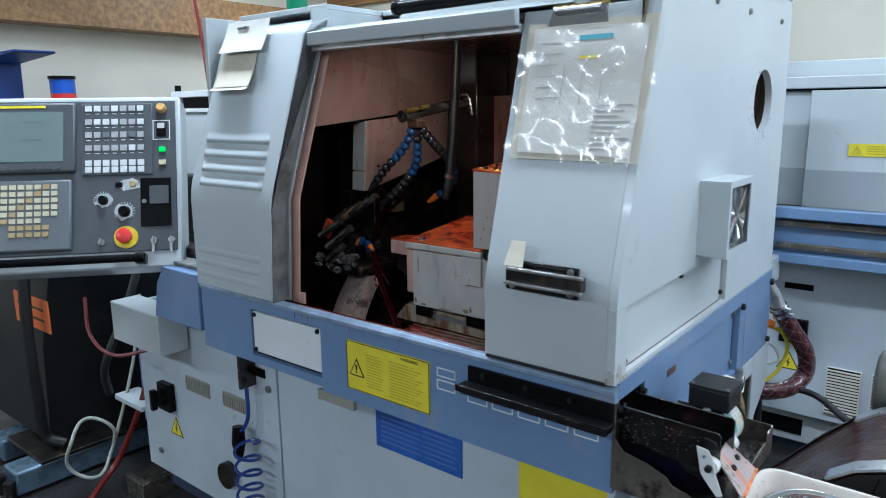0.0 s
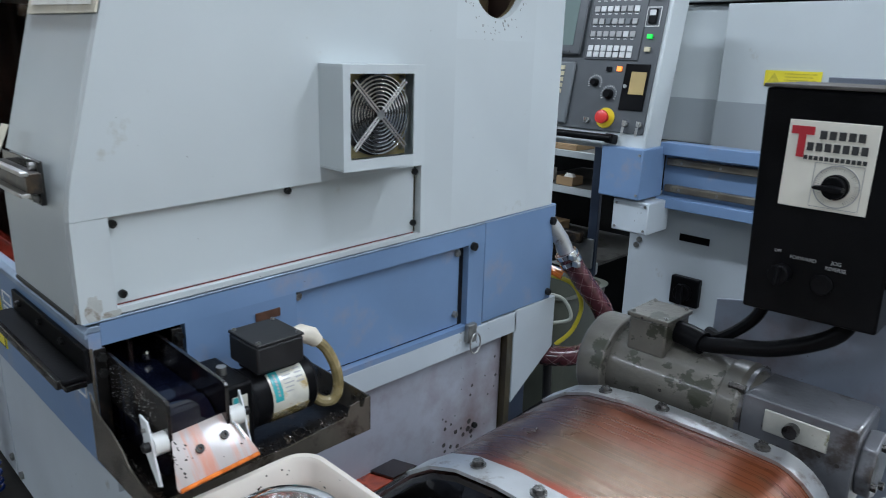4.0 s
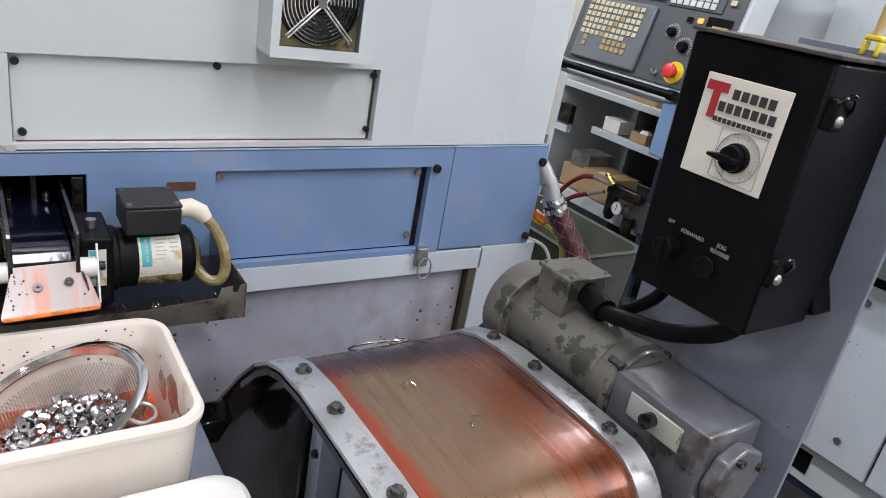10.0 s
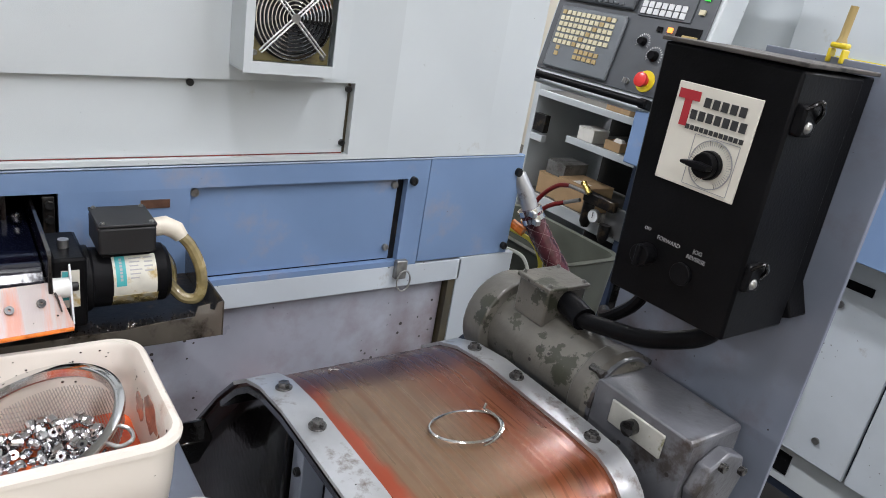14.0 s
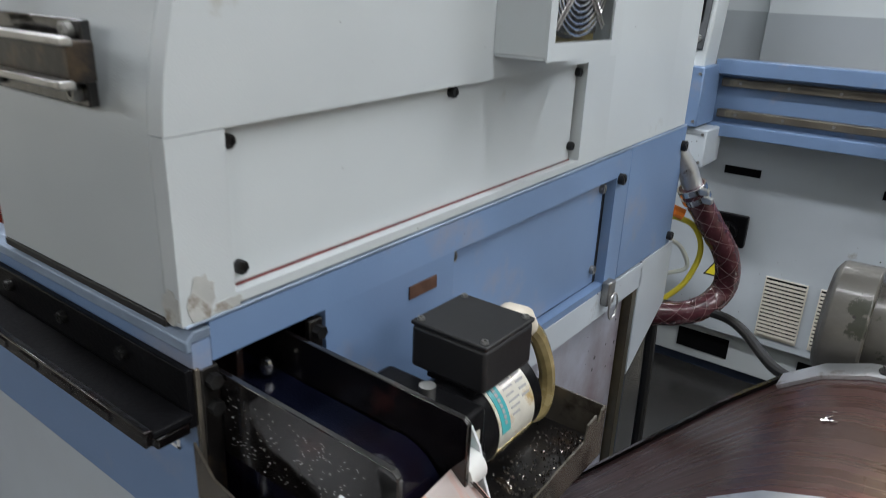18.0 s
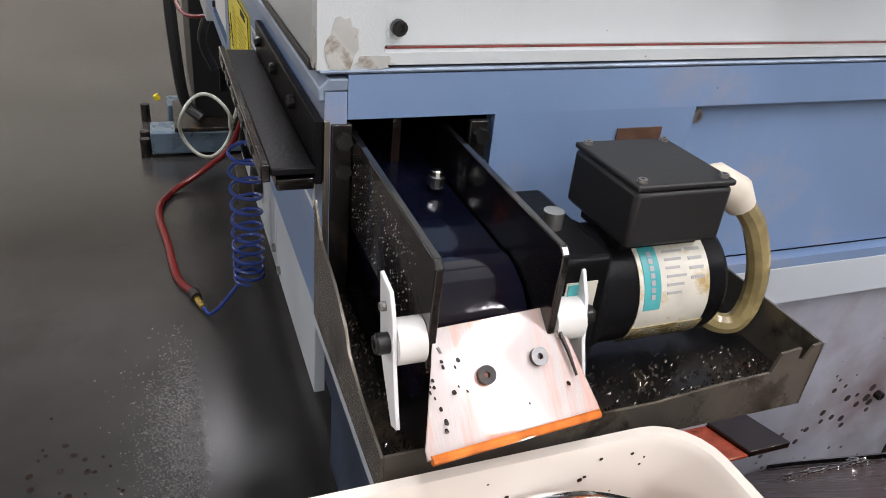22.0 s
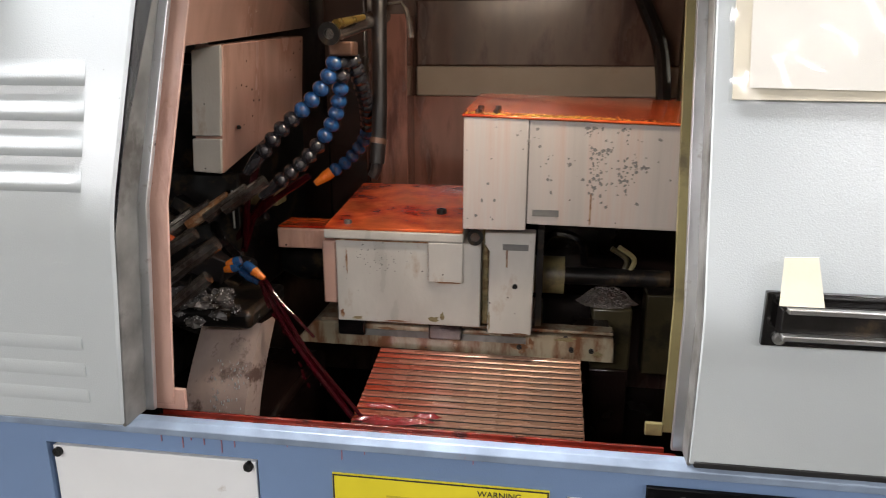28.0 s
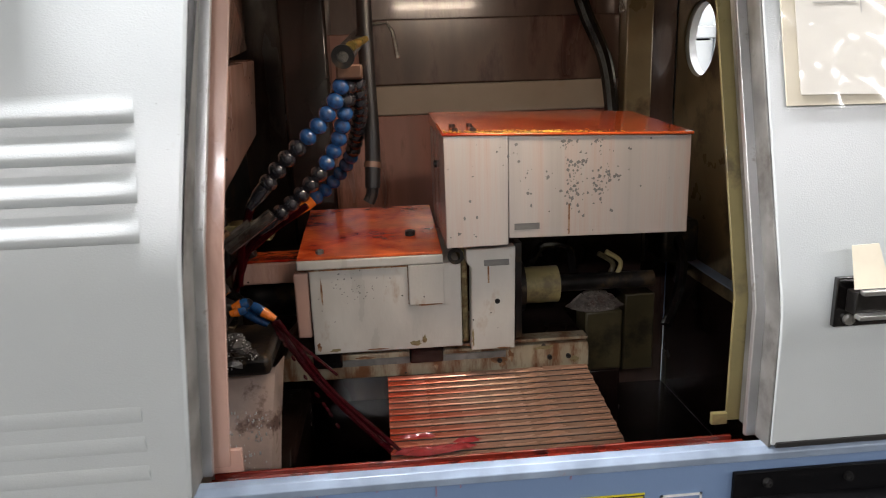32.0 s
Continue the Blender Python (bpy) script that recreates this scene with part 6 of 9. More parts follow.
part("red_casting", bm, OIL_ORANGE, lathe, "red oily casting", 0.002)
random.seed(91)
# nest of chips packed on the tools; loose bright flakes also paint wet glints
bm, lumps = bmesh.new(), []
for i in range(40):
    c = Vector((random.gauss(-0.875, 0.026), random.uniform(0.215, 0.26), random.uniform(1.024, 1.07)))
    r, sq = random.uniform(0.006, 0.015), (random.uniform(0.8, 1.7), 0.8, random.uniform(0.45, 0.9))
    lumps.append((c, r, sq))
    bm_ball(bm, c, r, 8, sq)
for v in bm.verts:
    v.co += Vector((random.gauss(0, 0.0016), random.gauss(0, 0.0016), random.gauss(0, 0.0016)))
part("chip_nest", bm, CHIP_GREY, lathe, "grey nest of packed wet chips", flat=True, kind="stuff")
bm = bmesh.new()
for i in range(900):
    c, r, sq = random.choice(lumps)
    n = Vector((random.gauss(0, 1), -abs(random.gauss(0, 1)), random.gauss(0.3, 1))).normalized()
    p = c + Vector((n.x * r * sq[0], n.y * r * sq[1], n.z * r * sq[2]))
    d = Vector((random.gauss(0, 1), random.gauss(0, 1), random.gauss(0, 1))).normalized() * random.uniform(0.0006, 0.0024)
    q = d.orthogonal().normalized() * random.uniform(0.0004, 0.0009)
    bm.faces.new([bm.verts.new(p - d), bm.verts.new(p + q), bm.verts.new(p + d), bm.verts.new(p - q)])
part("wet_chips", bm, GLINT, lathe, "wet chips and painted glints on the tools", flat=True, kind="stuff")
rod("tool_bar", lathe, WET_STEEL, [(-0.925, 0.235, 1.085), (-0.845, 0.245, 1.142)], 0.011, 10, "rusty slanting tool bar")
rod("tool_bar", lathe, WET_STEEL, [(-0.94, 0.225, 1.115), (-0.87, 0.235, 1.158)], 0.009, 10, "oily slanting tool bar")
rod("tool_bar", lathe, WET_STEEL, [(-0.905, 0.215, 1.055), (-0.852, 0.225, 1.098)], 0.010, 10, "oily slanting tool bar")
# lower-left guard with oil running on it
sheet = bmesh.new()
bm_prism(sheet, [(0.166, 0.8985), (0.166, 0.9005), (0.371, 0.9375), (0.371, 0.9355)], "x", -0.644, -0.336)
part("cover_backing", sheet, BLACK_OIL, lathe)
bm = bmesh.new()
rows = []
for i in range(9):
    t = i / 8
    z = 1.02 - 0.14 * t
    y = 0.27 - 0.075 * math.sin(t * 1.4)
    rows.append([bm.verts.new((-0.895 - 0.012 * t, y + 0.02, z)), bm.verts.new((-0.86, y, z)), bm.verts.new((-0.795 - 0.006 * t, y - 0.01, z)), bm.verts.new((-0.788 - 0.006 * t, y + 0.03, z))])
for a, b in zip(rows, rows[1:]):
    for k in range(3):
        bm.faces.new((a[k], a[k + 1], b[k + 1], b[k]))
part("chip_guard", bm, WET_PINK, lathe, "curved chip guard with oil running down it")
block("guard_base", lathe, DARK, -0.915, -0.795, 0.225, 0.36, 1.022, 1.05, "", 0.008)
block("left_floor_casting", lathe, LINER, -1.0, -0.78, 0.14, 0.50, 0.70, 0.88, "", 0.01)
# way cover
sl0, sl1 = Vector((0, 0.165, 0.907)), Vector((0, 0.372, 0.944))
for i in range(15):
    a, b = sl0.lerp(sl1, i / 15), sl0.lerp(sl1, (i + 1) / 15)
    bm = bmesh.new()
    bm_prism(bm, [(a.y + 0.0014, a.z - 0.006), (a.y + 0.0014, a.z + 0.0020), (a.y + 0.0028, a.z + 0.0032), (b.y, b.z + 0.0004), (b.y, b.z - 0.006)], "x", -0.646, -0.335 + (0.0 if i % 2 else 0.001))
    part("cover_slat", bm, SLAT, lathe)
    # Added black strip that draws the shaded gap before each slat.
    block("slat_seal", lathe, RUBBER, -0.645, -0.336, a.y + 0.0002, a.y + 0.0013, a.z - 0.006, a.z + 0.0014, "black strip painting the shade between the slats" if i == 0 else "", 0)
block("way_cover_end", lathe, BLACK_OIL, -0.642, -0.338, 0.168, 0.37, 0.75, 0.90, "", 0)
block("drain_lip", lathe, OIL_RED, -0.832, -0.262, 0.050, 0.0535, 0.955, 0.9905, "red oily lip inside the ledge", 0.001)
block("drain_gutter", lathe, OIL_RED, -0.83, -0.262, 0.0605, 0.085, 0.955, 0.965, "red oil in the gutter", 0)
# things at the right of the bed
rod("ball_nut", lathe, OIL_YELLOW, [(-0.42, 0.45, 1.055), (-0.362, 0.45, 1.055)], 0.03, 24, "oil-yellowed ball nut")
rod("nut_flange", lathe, DARK, [(-0.432, 0.45, 1.055), (-0.42, 0.45, 1.055)], 0.042, 24)
rod("ball_screw", lathe, DARK, [(-0.362, 0.45, 1.055), (-0.20, 0.45, 1.055)], 0.014, 18, "dark ball screw")
block("bearing_block", lathe, OIL_OLIVE, -0.315, -0.252, 0.44, 0.50, 0.90, 1.005, "oil-yellowed bearing block", 0.004)
# Near-black colour paints the shade of the recess below the ball nut.
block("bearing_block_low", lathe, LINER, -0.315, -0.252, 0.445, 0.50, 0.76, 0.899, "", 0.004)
block("rear_bracket", lathe, OIL_OLIVE, -0.22, -0.165, 0.52, 0.57, 0.86, 1.005, "oil-yellowed bracket", 0.003)
rod("brass_pipe", lathe, OIL_OLIVE, [(-0.29, 0.46, 1.10), (-0.265, 0.46, 1.082), (-0.27, 0.46, 1.06)], 0.0045, 8, "bent pipe", 4)
rod("brass_pipe", lathe, OIL_YELLOW, [(-0.28, 0.45, 1.105), (-0.255, 0.45, 1.086), (-0.262, 0.45, 1.062)], 0.004, 8, "bent pipe", 4)
random.seed(52)
bm = bmesh.new()
peak = Vector((-0.292, 0.466, 1.034))
skirt = [bm.verts.new((-0.292 + 0.046 * math.cos(a) * random.uniform(0.85, 1.15), 0.466 + 0.026 * math.sin(a), 1.0052)) for a in [6.283 * k / 18 for k in range(18)]]
ring = [bm.verts.new(v.co.lerp(peak, 0.5) + Vector((0, 0, random.uniform(0.002, 0.006)))) for v in skirt]
tip = bm.verts.new(peak)
for k in range(18):
    j = (k + 1) % 18
    bm.faces.new((skirt[k], skirt[j], ring[j], ring[k]))
    bm.faces.new((ring[k], ring[j], tip))
for i in range(700):
    a, w = random.uniform(0, 6.283), random.random() ** 0.6
    c = Vector((-0.292 + 0.046 * w * math.cos(a), 0.466 + 0.026 * w * math.sin(a), 1.0052 + 0.030 * (1 - w * w) + random.uniform(-0.001, 0.0015)))
    bm_ball(bm, c, random.uniform(0.0007, 0.0015), 5, (1.3, 1, 0.8))
part("swarf_mound", bm, MOUND, lathe, "heap of fine chips", flat=True, kind="stuff")
rod("hose", lathe, BLACK_OIL, [(-0.40, 0.47, 1.09), (-0.38, 0.46, 1.12), (-0.34, 0.46, 1.11), (-0.33, 0.47, 1.07)], 0.007, 8, "", 5)
rod("hose", lathe, BLACK_OIL, [(-0.12, 0.62, 1.12), (-0.10, 0.58, 1.08), (-0.11, 0.54, 1.02), (-0.15, 0.5, 0.95)], 0.01, 8, "", 5)
block("right_junction", lathe, DARK, -0.13, -0.06, 0.58, 0.66, 1.04, 1.12, "", 0.008)

# sub spindle on its slide: it travels, so it is one part with pieces
sub = block("sub_spindle", lathe, CASTING, -0.752, -0.53, 0.356, 0.60, 0.994, 1.126, "pale sub spindle housing with red oil on top", 0.002)
block("housing_cap", sub, CASTING, -0.768, -0.556, 0.350, 0.60, 1.127, 1.1405, "", 0.002)
bm = bmesh.new()
bm_prism(bm, [(0.352, 1.1408), (0.352, 1.1452), (0.585, 1.172), (0.585, 1.1408)], "x", -0.767, -0.557)
part("cap_top", bm, OIL_ORANGE, sub, "sloping top covered in red oil", 0.0012)
block("rust_line", sub, RUST, -0.752, -0.608, 0.3550, 0.3558, 1.1236, 1.1268, "", 0)
block("rust_line", sub, RUST, -0.609, -0.606, 0.3550, 0.3558, 1.066, 1.1268, "", 0)
block("cap_drop", sub, CASTING, -0.608, -0.556, 0.350, 0.3555, 1.065, 1.1265, "", 0.0015)
bm = bmesh.new()
bm_prism(bm, [(-0.518, 0.990), (-0.452, 0.990), (-0.450, 1.148), (-0.523, 1.148), (-0.523, 1.128), (-0.516, 1.118)], "y", 0.345, 0.37)
part("end_plate", bm, CASTING, sub, "pale end plate with rust runs", 0.002)
block("rear_plate", sub, DARK, -0.448, -0.438, 0.36, 0.58, 1.0, 1.15, "", 0.001)
block("web", sub, OLIVE_STAIN, -0.529, -0.519, 0.37, 0.58, 0.995, 1.148, "", 0.002)
block("slot", sub, WORN, -0.497, -0.46, 0.3437, 0.3448, 1.121, 1.130, "", 0)
bolt(sub, (-0.478, 0.345, 1.066), (0, -1, 0), 0.004, 0.001)
bm = bmesh.new()
bm_ring(bm, (-0.538, 0.352, 1.137), (0, -1, 0), 0.012, 0.007, 0.004, 18)
part("oil_nipple", bm, DARK, sub)
bm = bmesh.new()
bm_prism(bm, [(-0.553, 1.156), (-0.4645, 1.157), (-0.4645, 1.3118), (-0.553, 1.3128)], "y", 0.320, 0.572)
part("head_left", bm, OIL_PALE, sub, "pale spindle motor cover", 0.0015)
bm = bmesh.new()
bm_prism(bm, [(-0.4635, 1.166), (-0.203, 1.1620), (-0.203, 1.3020), (-0.4635, 1.3110)], "y", 0.322, 0.572)
part("head_right", bm, OIL_PALE, sub, "pale motor cover with dark chips", 0.0015)
bm = bmesh.new()
lid = [bm.verts.new(p) for p in ((-0.555, 0.318, 1.3132), (-0.201, 0.318, 1.3024), (-0.201, 0.575, 1.3024), (-0.555, 0.575, 1.3132), (-0.555, 0.318, 1.3172), (-0.201, 0.318, 1.3062), (-0.201, 0.575, 1.3225), (-0.555, 0.575, 1.3335))]
for f in ((3, 2, 1, 0), (4, 5, 6, 7), (0, 1, 5, 4), (1, 2, 6, 5), (2, 3, 7, 6), (3, 0, 4, 7)):
    bm.faces.new([lid[k] for k in f])
part("head_top", bm, OIL_ORANGE, sub, "cover top wet with red oil", 0.0015)
block("slot", sub, WORN, -0.456, -0.42, 0.3207, 0.3218, 1.178, 1.187, "", 0)
for x, y in ((-0.535, 0.34), (-0.51, 0.34), (-0.535, 0.38), (-0.51, 0.38)):
    bolt(sub, (x, y, 1.3165 + (y - 0.318) * 0.064), (0, 0, 1), 0.0045, 0.003)
bolt(sub, (-0.60, 0.43, 1.1545), (0, 0, 1), 0.008, 0.006)
bolt(sub, (-0.553, 0.45, 1.26), (-1, 0, 0), 0.006, 0.004)
bolt(sub, (-0.735, 0.37, 1.148), (0, 0, 1), 0.006, 0.003, ZINC)
block("nose_plate", sub, OIL_PINK, -0.862, -0.769, 0.40, 0.46, 1.095, 1.128, "red-stained nose plate", 0.003)
block("nose_top", sub, OIL_ORANGE, -0.86, -0.770, 0.402, 0.46, 1.1285, 1.132, "", 0.001)
rod("collet_nose", sub, DARK, [(-0.87, 0.45, 1.062), (-0.84, 0.45, 1.062), (-0.753, 0.45, 1.062)], [0.02, 0.032, 0.036], 24, "dark collet nose")
block("nose_flange", sub, OIL_PINK, -0.775, -0.7535, 0.36, 0.54, 1.02, 1.12, "", 0.003)
# dark chips stuck on the cover in runs, each a torn flake
CHIP_RUNS = ((-0.382, 1.300, 0.007, 0.005, 18), (-0.376, 1.262, 0.004, 0.022, 26), (-0.363, 1.268, 0.006, 0.006, 16), (-0.377, 1.222, 0.003, 0.016, 22), (-0.358, 1.232, 0.010, 0.022, 30), (-0.333, 1.240, 0.008, 0.014, 26), (-0.321, 1.252, 0.004, 0.010, 12), (-0.336, 1.298, 0.006, 0.008, 14), (-0.306, 1.252, 0.003, 0.006, 6), (-0.437, 1.245, 0.004, 0.016, 9), (-0.408, 1.252, 0.003, 0.006, 6), (-0.46, 1.285, 0.010, 0.014, 8), (-0.52, 1.23, 0.02, 0.04, 10), (-0.30, 1.26, 0.05, 0.04, 16))
for cx, cz, wx, wz, count in CHIP_RUNS:
    for i in range(count):
        x, z, r = random.gauss(cx, wx), random.gauss(cz, wz), random.choice((0.0007, 0.0009, 0.0012, 0.0016, 0.0021))
        x, z = min(max(x, -0.548), -0.21), min(max(z, 1.172), 1.3)
        yy = 0.3198 if x < -0.464 else 0.3218
        bm = bmesh.new()
        rim = [bm.verts.new((x + r * random.uniform(0.6, 1.7) * math.cos(a), yy, z + r * random.uniform(0.6, 1.9) * math.sin(a))) for a in (0, 1.1, 2.1, 3.3, 4.2, 5.3)]
        tip = bm.verts.new((x, yy - 0.0008, z))
        for k in range(6):
            bm.faces.new((rim[k], rim[(k + 1) % 6], tip))
        part("chip", bm, WORN, sub)
block("rust_run", sub, RUST, -0.3785, -0.3765, 0.3214, 0.3219, 1.168, 1.212, "", 0)
block("rust_run", sub, RUST, -0.492, -0.4895, 0.3442, 0.3449, 1.095, 1.121, "", 0)

def bloom(parent, mat, x, z, w, h, y):
    """Ragged thin crust of rust or dirt on a face that looks to the front."""
    bm = bmesh.new()
    n = 16
    bm_prism(bm, [(x + w * random.uniform(0.5, 1.1) * math.cos(2 * math.pi * k / n), z + h * random.uniform(0.5, 1.15) * math.sin(2 * math.pi * k / n)) for k in range(n)], "y", y - 0.00025, y)
    part("rust_bloom", bm, mat, parent)


random.seed(57)
for x, z, w, h, y, mat in ((-0.600, 1.004, 0.010, 0.005, 0.3558, OLIVE_STAIN), (-0.588, 1.009, 0.004, 0.008, 0.3558, OLIVE_STAIN), (-0.57, 0.957, 0.004, 0.011, 0.3818, RUST), (-0.469, 0.955, 0.016, 0.010, 0.3818, RUST), (-0.452, 0.962, 0.005, 0.012, 0.3818, RUST), (-0.61, 0.970, 0.012, 0.003, 0.3818, OLIVE_STAIN), (-0.68, 0.974, 0.016, 0.003, 0.3818, RUST), (-0.72, 1.0, 0.012, 0.003, 0.3558, OLIVE_STAIN), (-0.745, 1.006, 0.004, 0.008, 0.3558, RUST), (-0.66, 0.998, 0.020, 0.0015, 0.3558, RUST), (-0.735, 1.09, 0.0018, 0.022, 0.3558, RUST), (-0.582, 1.0655, 0.022, 0.0014, 0.3498, RUST), (-0.515, 1.01, 0.002, 0.016, 0.3448, OLIVE_STAIN), (-0.47, 0.992, 0.012, 0.0015, 0.3448, RUST), (-0.40, 0.972, 0.02, 0.004, 0.3818, OLIVE_STAIN), (-0.35, 0.950, 0.008, 0.006, 0.3818, OLIVE_STAIN), (-0.53, 0.972, 0.014, 0.004, 0.3818, RUST)):
    bloom(sub, mat, x, z, w, h, y)
for i in range(46):
    x, z, r = random.gauss(-0.684, 0.022), random.gauss(1.100, 0.010), random.choice((0.0005, 0.0007, 0.0009, 0.0012))
    bm = bmesh.new()
    rim = [bm.verts.new((x + r * random.uniform(0.6, 1.9) * math.cos(a), 0.3558, min(z, 1.122) + r * random.uniform(0.6, 1.6) * math.sin(a))) for a in (0, 1.1, 2.1, 3.3, 4.2, 5.3)]
    tip = bm.verts.new((x, 0.3552, min(z, 1.122)))
    for k in range(6):
        bm.faces.new((rim[k], rim[(k + 1) % 6], tip))
    part("chip", bm, WORN, sub)
# Small bright beads painting the white glints of wet oil on the guard.
for i in range(80):
    x, t = random.choice((random.gauss(-0.842, 0.012), random.gauss(-0.818, 0.006), random.uniform(-0.855, -0.797))), random.uniform(0.35, 0.97)
    x = min(max(x, -0.858), -0.798)
    bm = bmesh.new()
    bm_ball(bm, (x, 0.27 - 0.075 * math.sin(t * 1.4) - 0.01 * (x + 0.86) / 0.065 - 0.0004, 1.02 - 0.14 * t), random.uniform(0.0006, 0.0012), 6, (1.0, 0.6, random.uniform(1.2, 4.0)))
    part("oil_bead", bm, GLINT, lathe)

# slide casting under the sub spindle
# Cover coloured near-black: shade of the cavity put into its colour.
block("saddle_cover", sub, LINER, -0.436, -0.332, 0.411, 0.56, 0.9822, 0.986, "saddle cover darkened to paint the cavity's shade", 0.001)
bm = bmesh.new()
bm_prism(bm, [(-0.836, 0.942), (-0.326, 0.937), (-0.326, 0.968), (-0.328, 0.977), (-0.80, 0.981)], "y", 0.382, 0.56)
part("slide_bed_rail", bm, RUSTY, sub, "pale rusty slide casting", 0.002)
block("rail_top_strip", sub, RUSTY, -0.79, -0.328, 0.384, 0.41, 0.9815, 0.9865, "", 0.001)
block("rail_groove", sub, WORN, -0.74, -0.46, 0.379, 0.3818, 0.962, 0.972, "", 0)
for x, w in ((-0.735, 0.022), (-0.585, 0.026)):
    block("wiper", sub, BLACK_OIL, x - w, x + w, 0.368, 0.3815, 0.965, 0.995, "black rubber wiper", 0.003)
for x in (-0.47, -0.39, -0.36):
    bolt(sub, (x, 0.382, 0.956), (0, -1, 0), 0.004, 0.003)

random.seed(77)
bm = bmesh.new()
for i in range(700):
    x, y = random.gauss(-0.445, 0.065), 0.3205 + abs(random.gauss(0, 0.012))
    x = min(-0.3, max(-0.55, x))
    p = Vector((x, y, 1.3174 - (x + 0.555) * 0.0314 + (y - 0.318) * 0.064))
    d = Vector((random.gauss(0, 1), random.gauss(0, 1), abs(random.gauss(0, 0.5)))).normalized() * random.uniform(0.0008, 0.0026)
    q = d.orthogonal().normalized() * 0.0006
    bm.faces.new([bm.verts.new(p - d), bm.verts.new(p + q), bm.verts.new(p + d), bm.verts.new(p - q)])
part("gold_chips", bm, GOLD_CHIP, sub, "scatter of golden chips", flat=True, kind="stuff")

# coolant manifold and ball hoses
rod("coolant_pipe", lathe, PIPE_BLACK, [(-0.650, 0.44, 1.60), (-0.652, 0.43, 1.45), (-0.650, 0.41, 1.30), (-0.653, 0.40, 1.235)], 0.0115, 12, "black coolant pipe", 6)
rod("pipe_fitting", lathe, BRONZE, [(-0.651, 0.407, 1.272), (-0.652, 0.405, 1.264)], 0.0132, 12, "oily brown fitting")
rod("lower_pipe", lathe, PIPE_BLACK, [(-0.653, 0.40, 1.236), (-0.655, 0.40, 1.224), (-0.660, 0.40, 1.214)], 0.009, 10, "black lower pipe", 4)
rod("manifold", lathe, WET_STEEL, [(-0.678, 0.267, 1.420), (-0.662, 0.50, 1.455)], 0.0125, 14, "black coolant manifold")
bm = bmesh.new()
bm_ring(bm, (-0.678, 0.267, 1.420), (-0.07, -0.98, -0.15), 0.0145, 0.007, 0.005, 18)
part("manifold_end", bm, DARK, lathe)
rod("brass_sleeve", lathe, BRASS, [(-0.668, 0.262, 1.431), (-0.650, 0.33, 1.443)], [0.0065, 0.0040], 10, "brass tap stem")
rod("tap_lever", lathe, WET_STEEL, [(-0.645, 0.44, 1.468), (-0.62, 0.44, 1.470), (-0.612, 0.44, 1.458), (-0.606, 0.442, 1.42)], [0.003, 0.0025, 0.0032, 0.0045], 8, "steel tap lever")


def ball_hose(points, blue, nozzle, n=None):
    """Hose of snap-together ball links; the first share of links is blue, the rest blackened."""
    path = smooth_curve(points, 12)
    length = [0.0]
    for a, b in zip(path, path[1:]):
        length.append(length[-1] + (b - a).length)
    count = max(3, int(length[-1] / 0.0182))
    hose = thing("coolant_hose", *points[0], "blue and oil-blackened ball-link coolant hose", "hose", "coolant hoses")
    for i in range(count):
        s = length[-1] * (i + 0.5) / count
        k = max(j for j in range(len(path)) if length[j] <= s)
        k = min(k, len(path) - 2)
        p = path[k].lerp(path[k + 1], (s - length[k]) / max(1e-6, length[k + 1] - length[k]))
        d = (path[k + 1] - path[k]).normalized()
        bm = bmesh.new()
        bm_tube(bm, [p - d * 0.0095, p - d * 0.0075, p - d * 0.0045, p, p + d * 0.0045, p + d * 0.0075, p + d * 0.0092], [0.0062, 0.0088, 0.0112, 0.0122, 0.0108, 0.0080, 0.0060], 12)
        part("ball_link", bm, HOSE_BLUE if blue[0] <= (i / count) < blue[1] else HOSE_DARK, hose)
    d = (path[-1] - path[-2]).normalized()
    bm = bmesh.new()
    bm_tube(bm, [path[-1] - d * 0.002, path[-1] + d * 0.010, path[-1] + d * 0.032], [0.0095, 0.0095, 0.0055], 12)
    part("nozzle", bm, nozzle, hose, "nozzle")
    return hose


ball_hose([(-0.682, 0.305, 1.392), (-0.694, 0.303, 1.365), (-0.719, 0.300, 1.333), (-0.762, 0.292, 1.293), (-0.792, 0.287, 1.258)], (0.0, 0.45), HOSE_DARK)
ball_hose([(-0.673, 0.310, 1.392), (-0.683, 0.322, 1.35), (-0.700, 0.335, 1.302), (-0.738, 0.332, 1.252), (-0.786, 0.327, 1.212)], (0.15, 0.55), HOSE_DARK)
ball_hose([(-0.664, 0.315, 1.392), (-0.664, 0.36, 1.355), (-0.672, 0.42, 1.315), (-0.688, 0.472, 1.270), (-0.722, 0.490, 1.228), (-0.752, 0.480, 1.206)], (0.62, 1.0), NOZZLE)
block("hose_base", lathe, BRONZE, -0.690, -0.656, 0.294, 0.322, 1.392, 1.411, "oily brown hose thread ring", 0.003)
low = thing("low_nozzles", -0.79, 0.23, 1.1, "short orange and blue coolant nozzles", "nozzle")
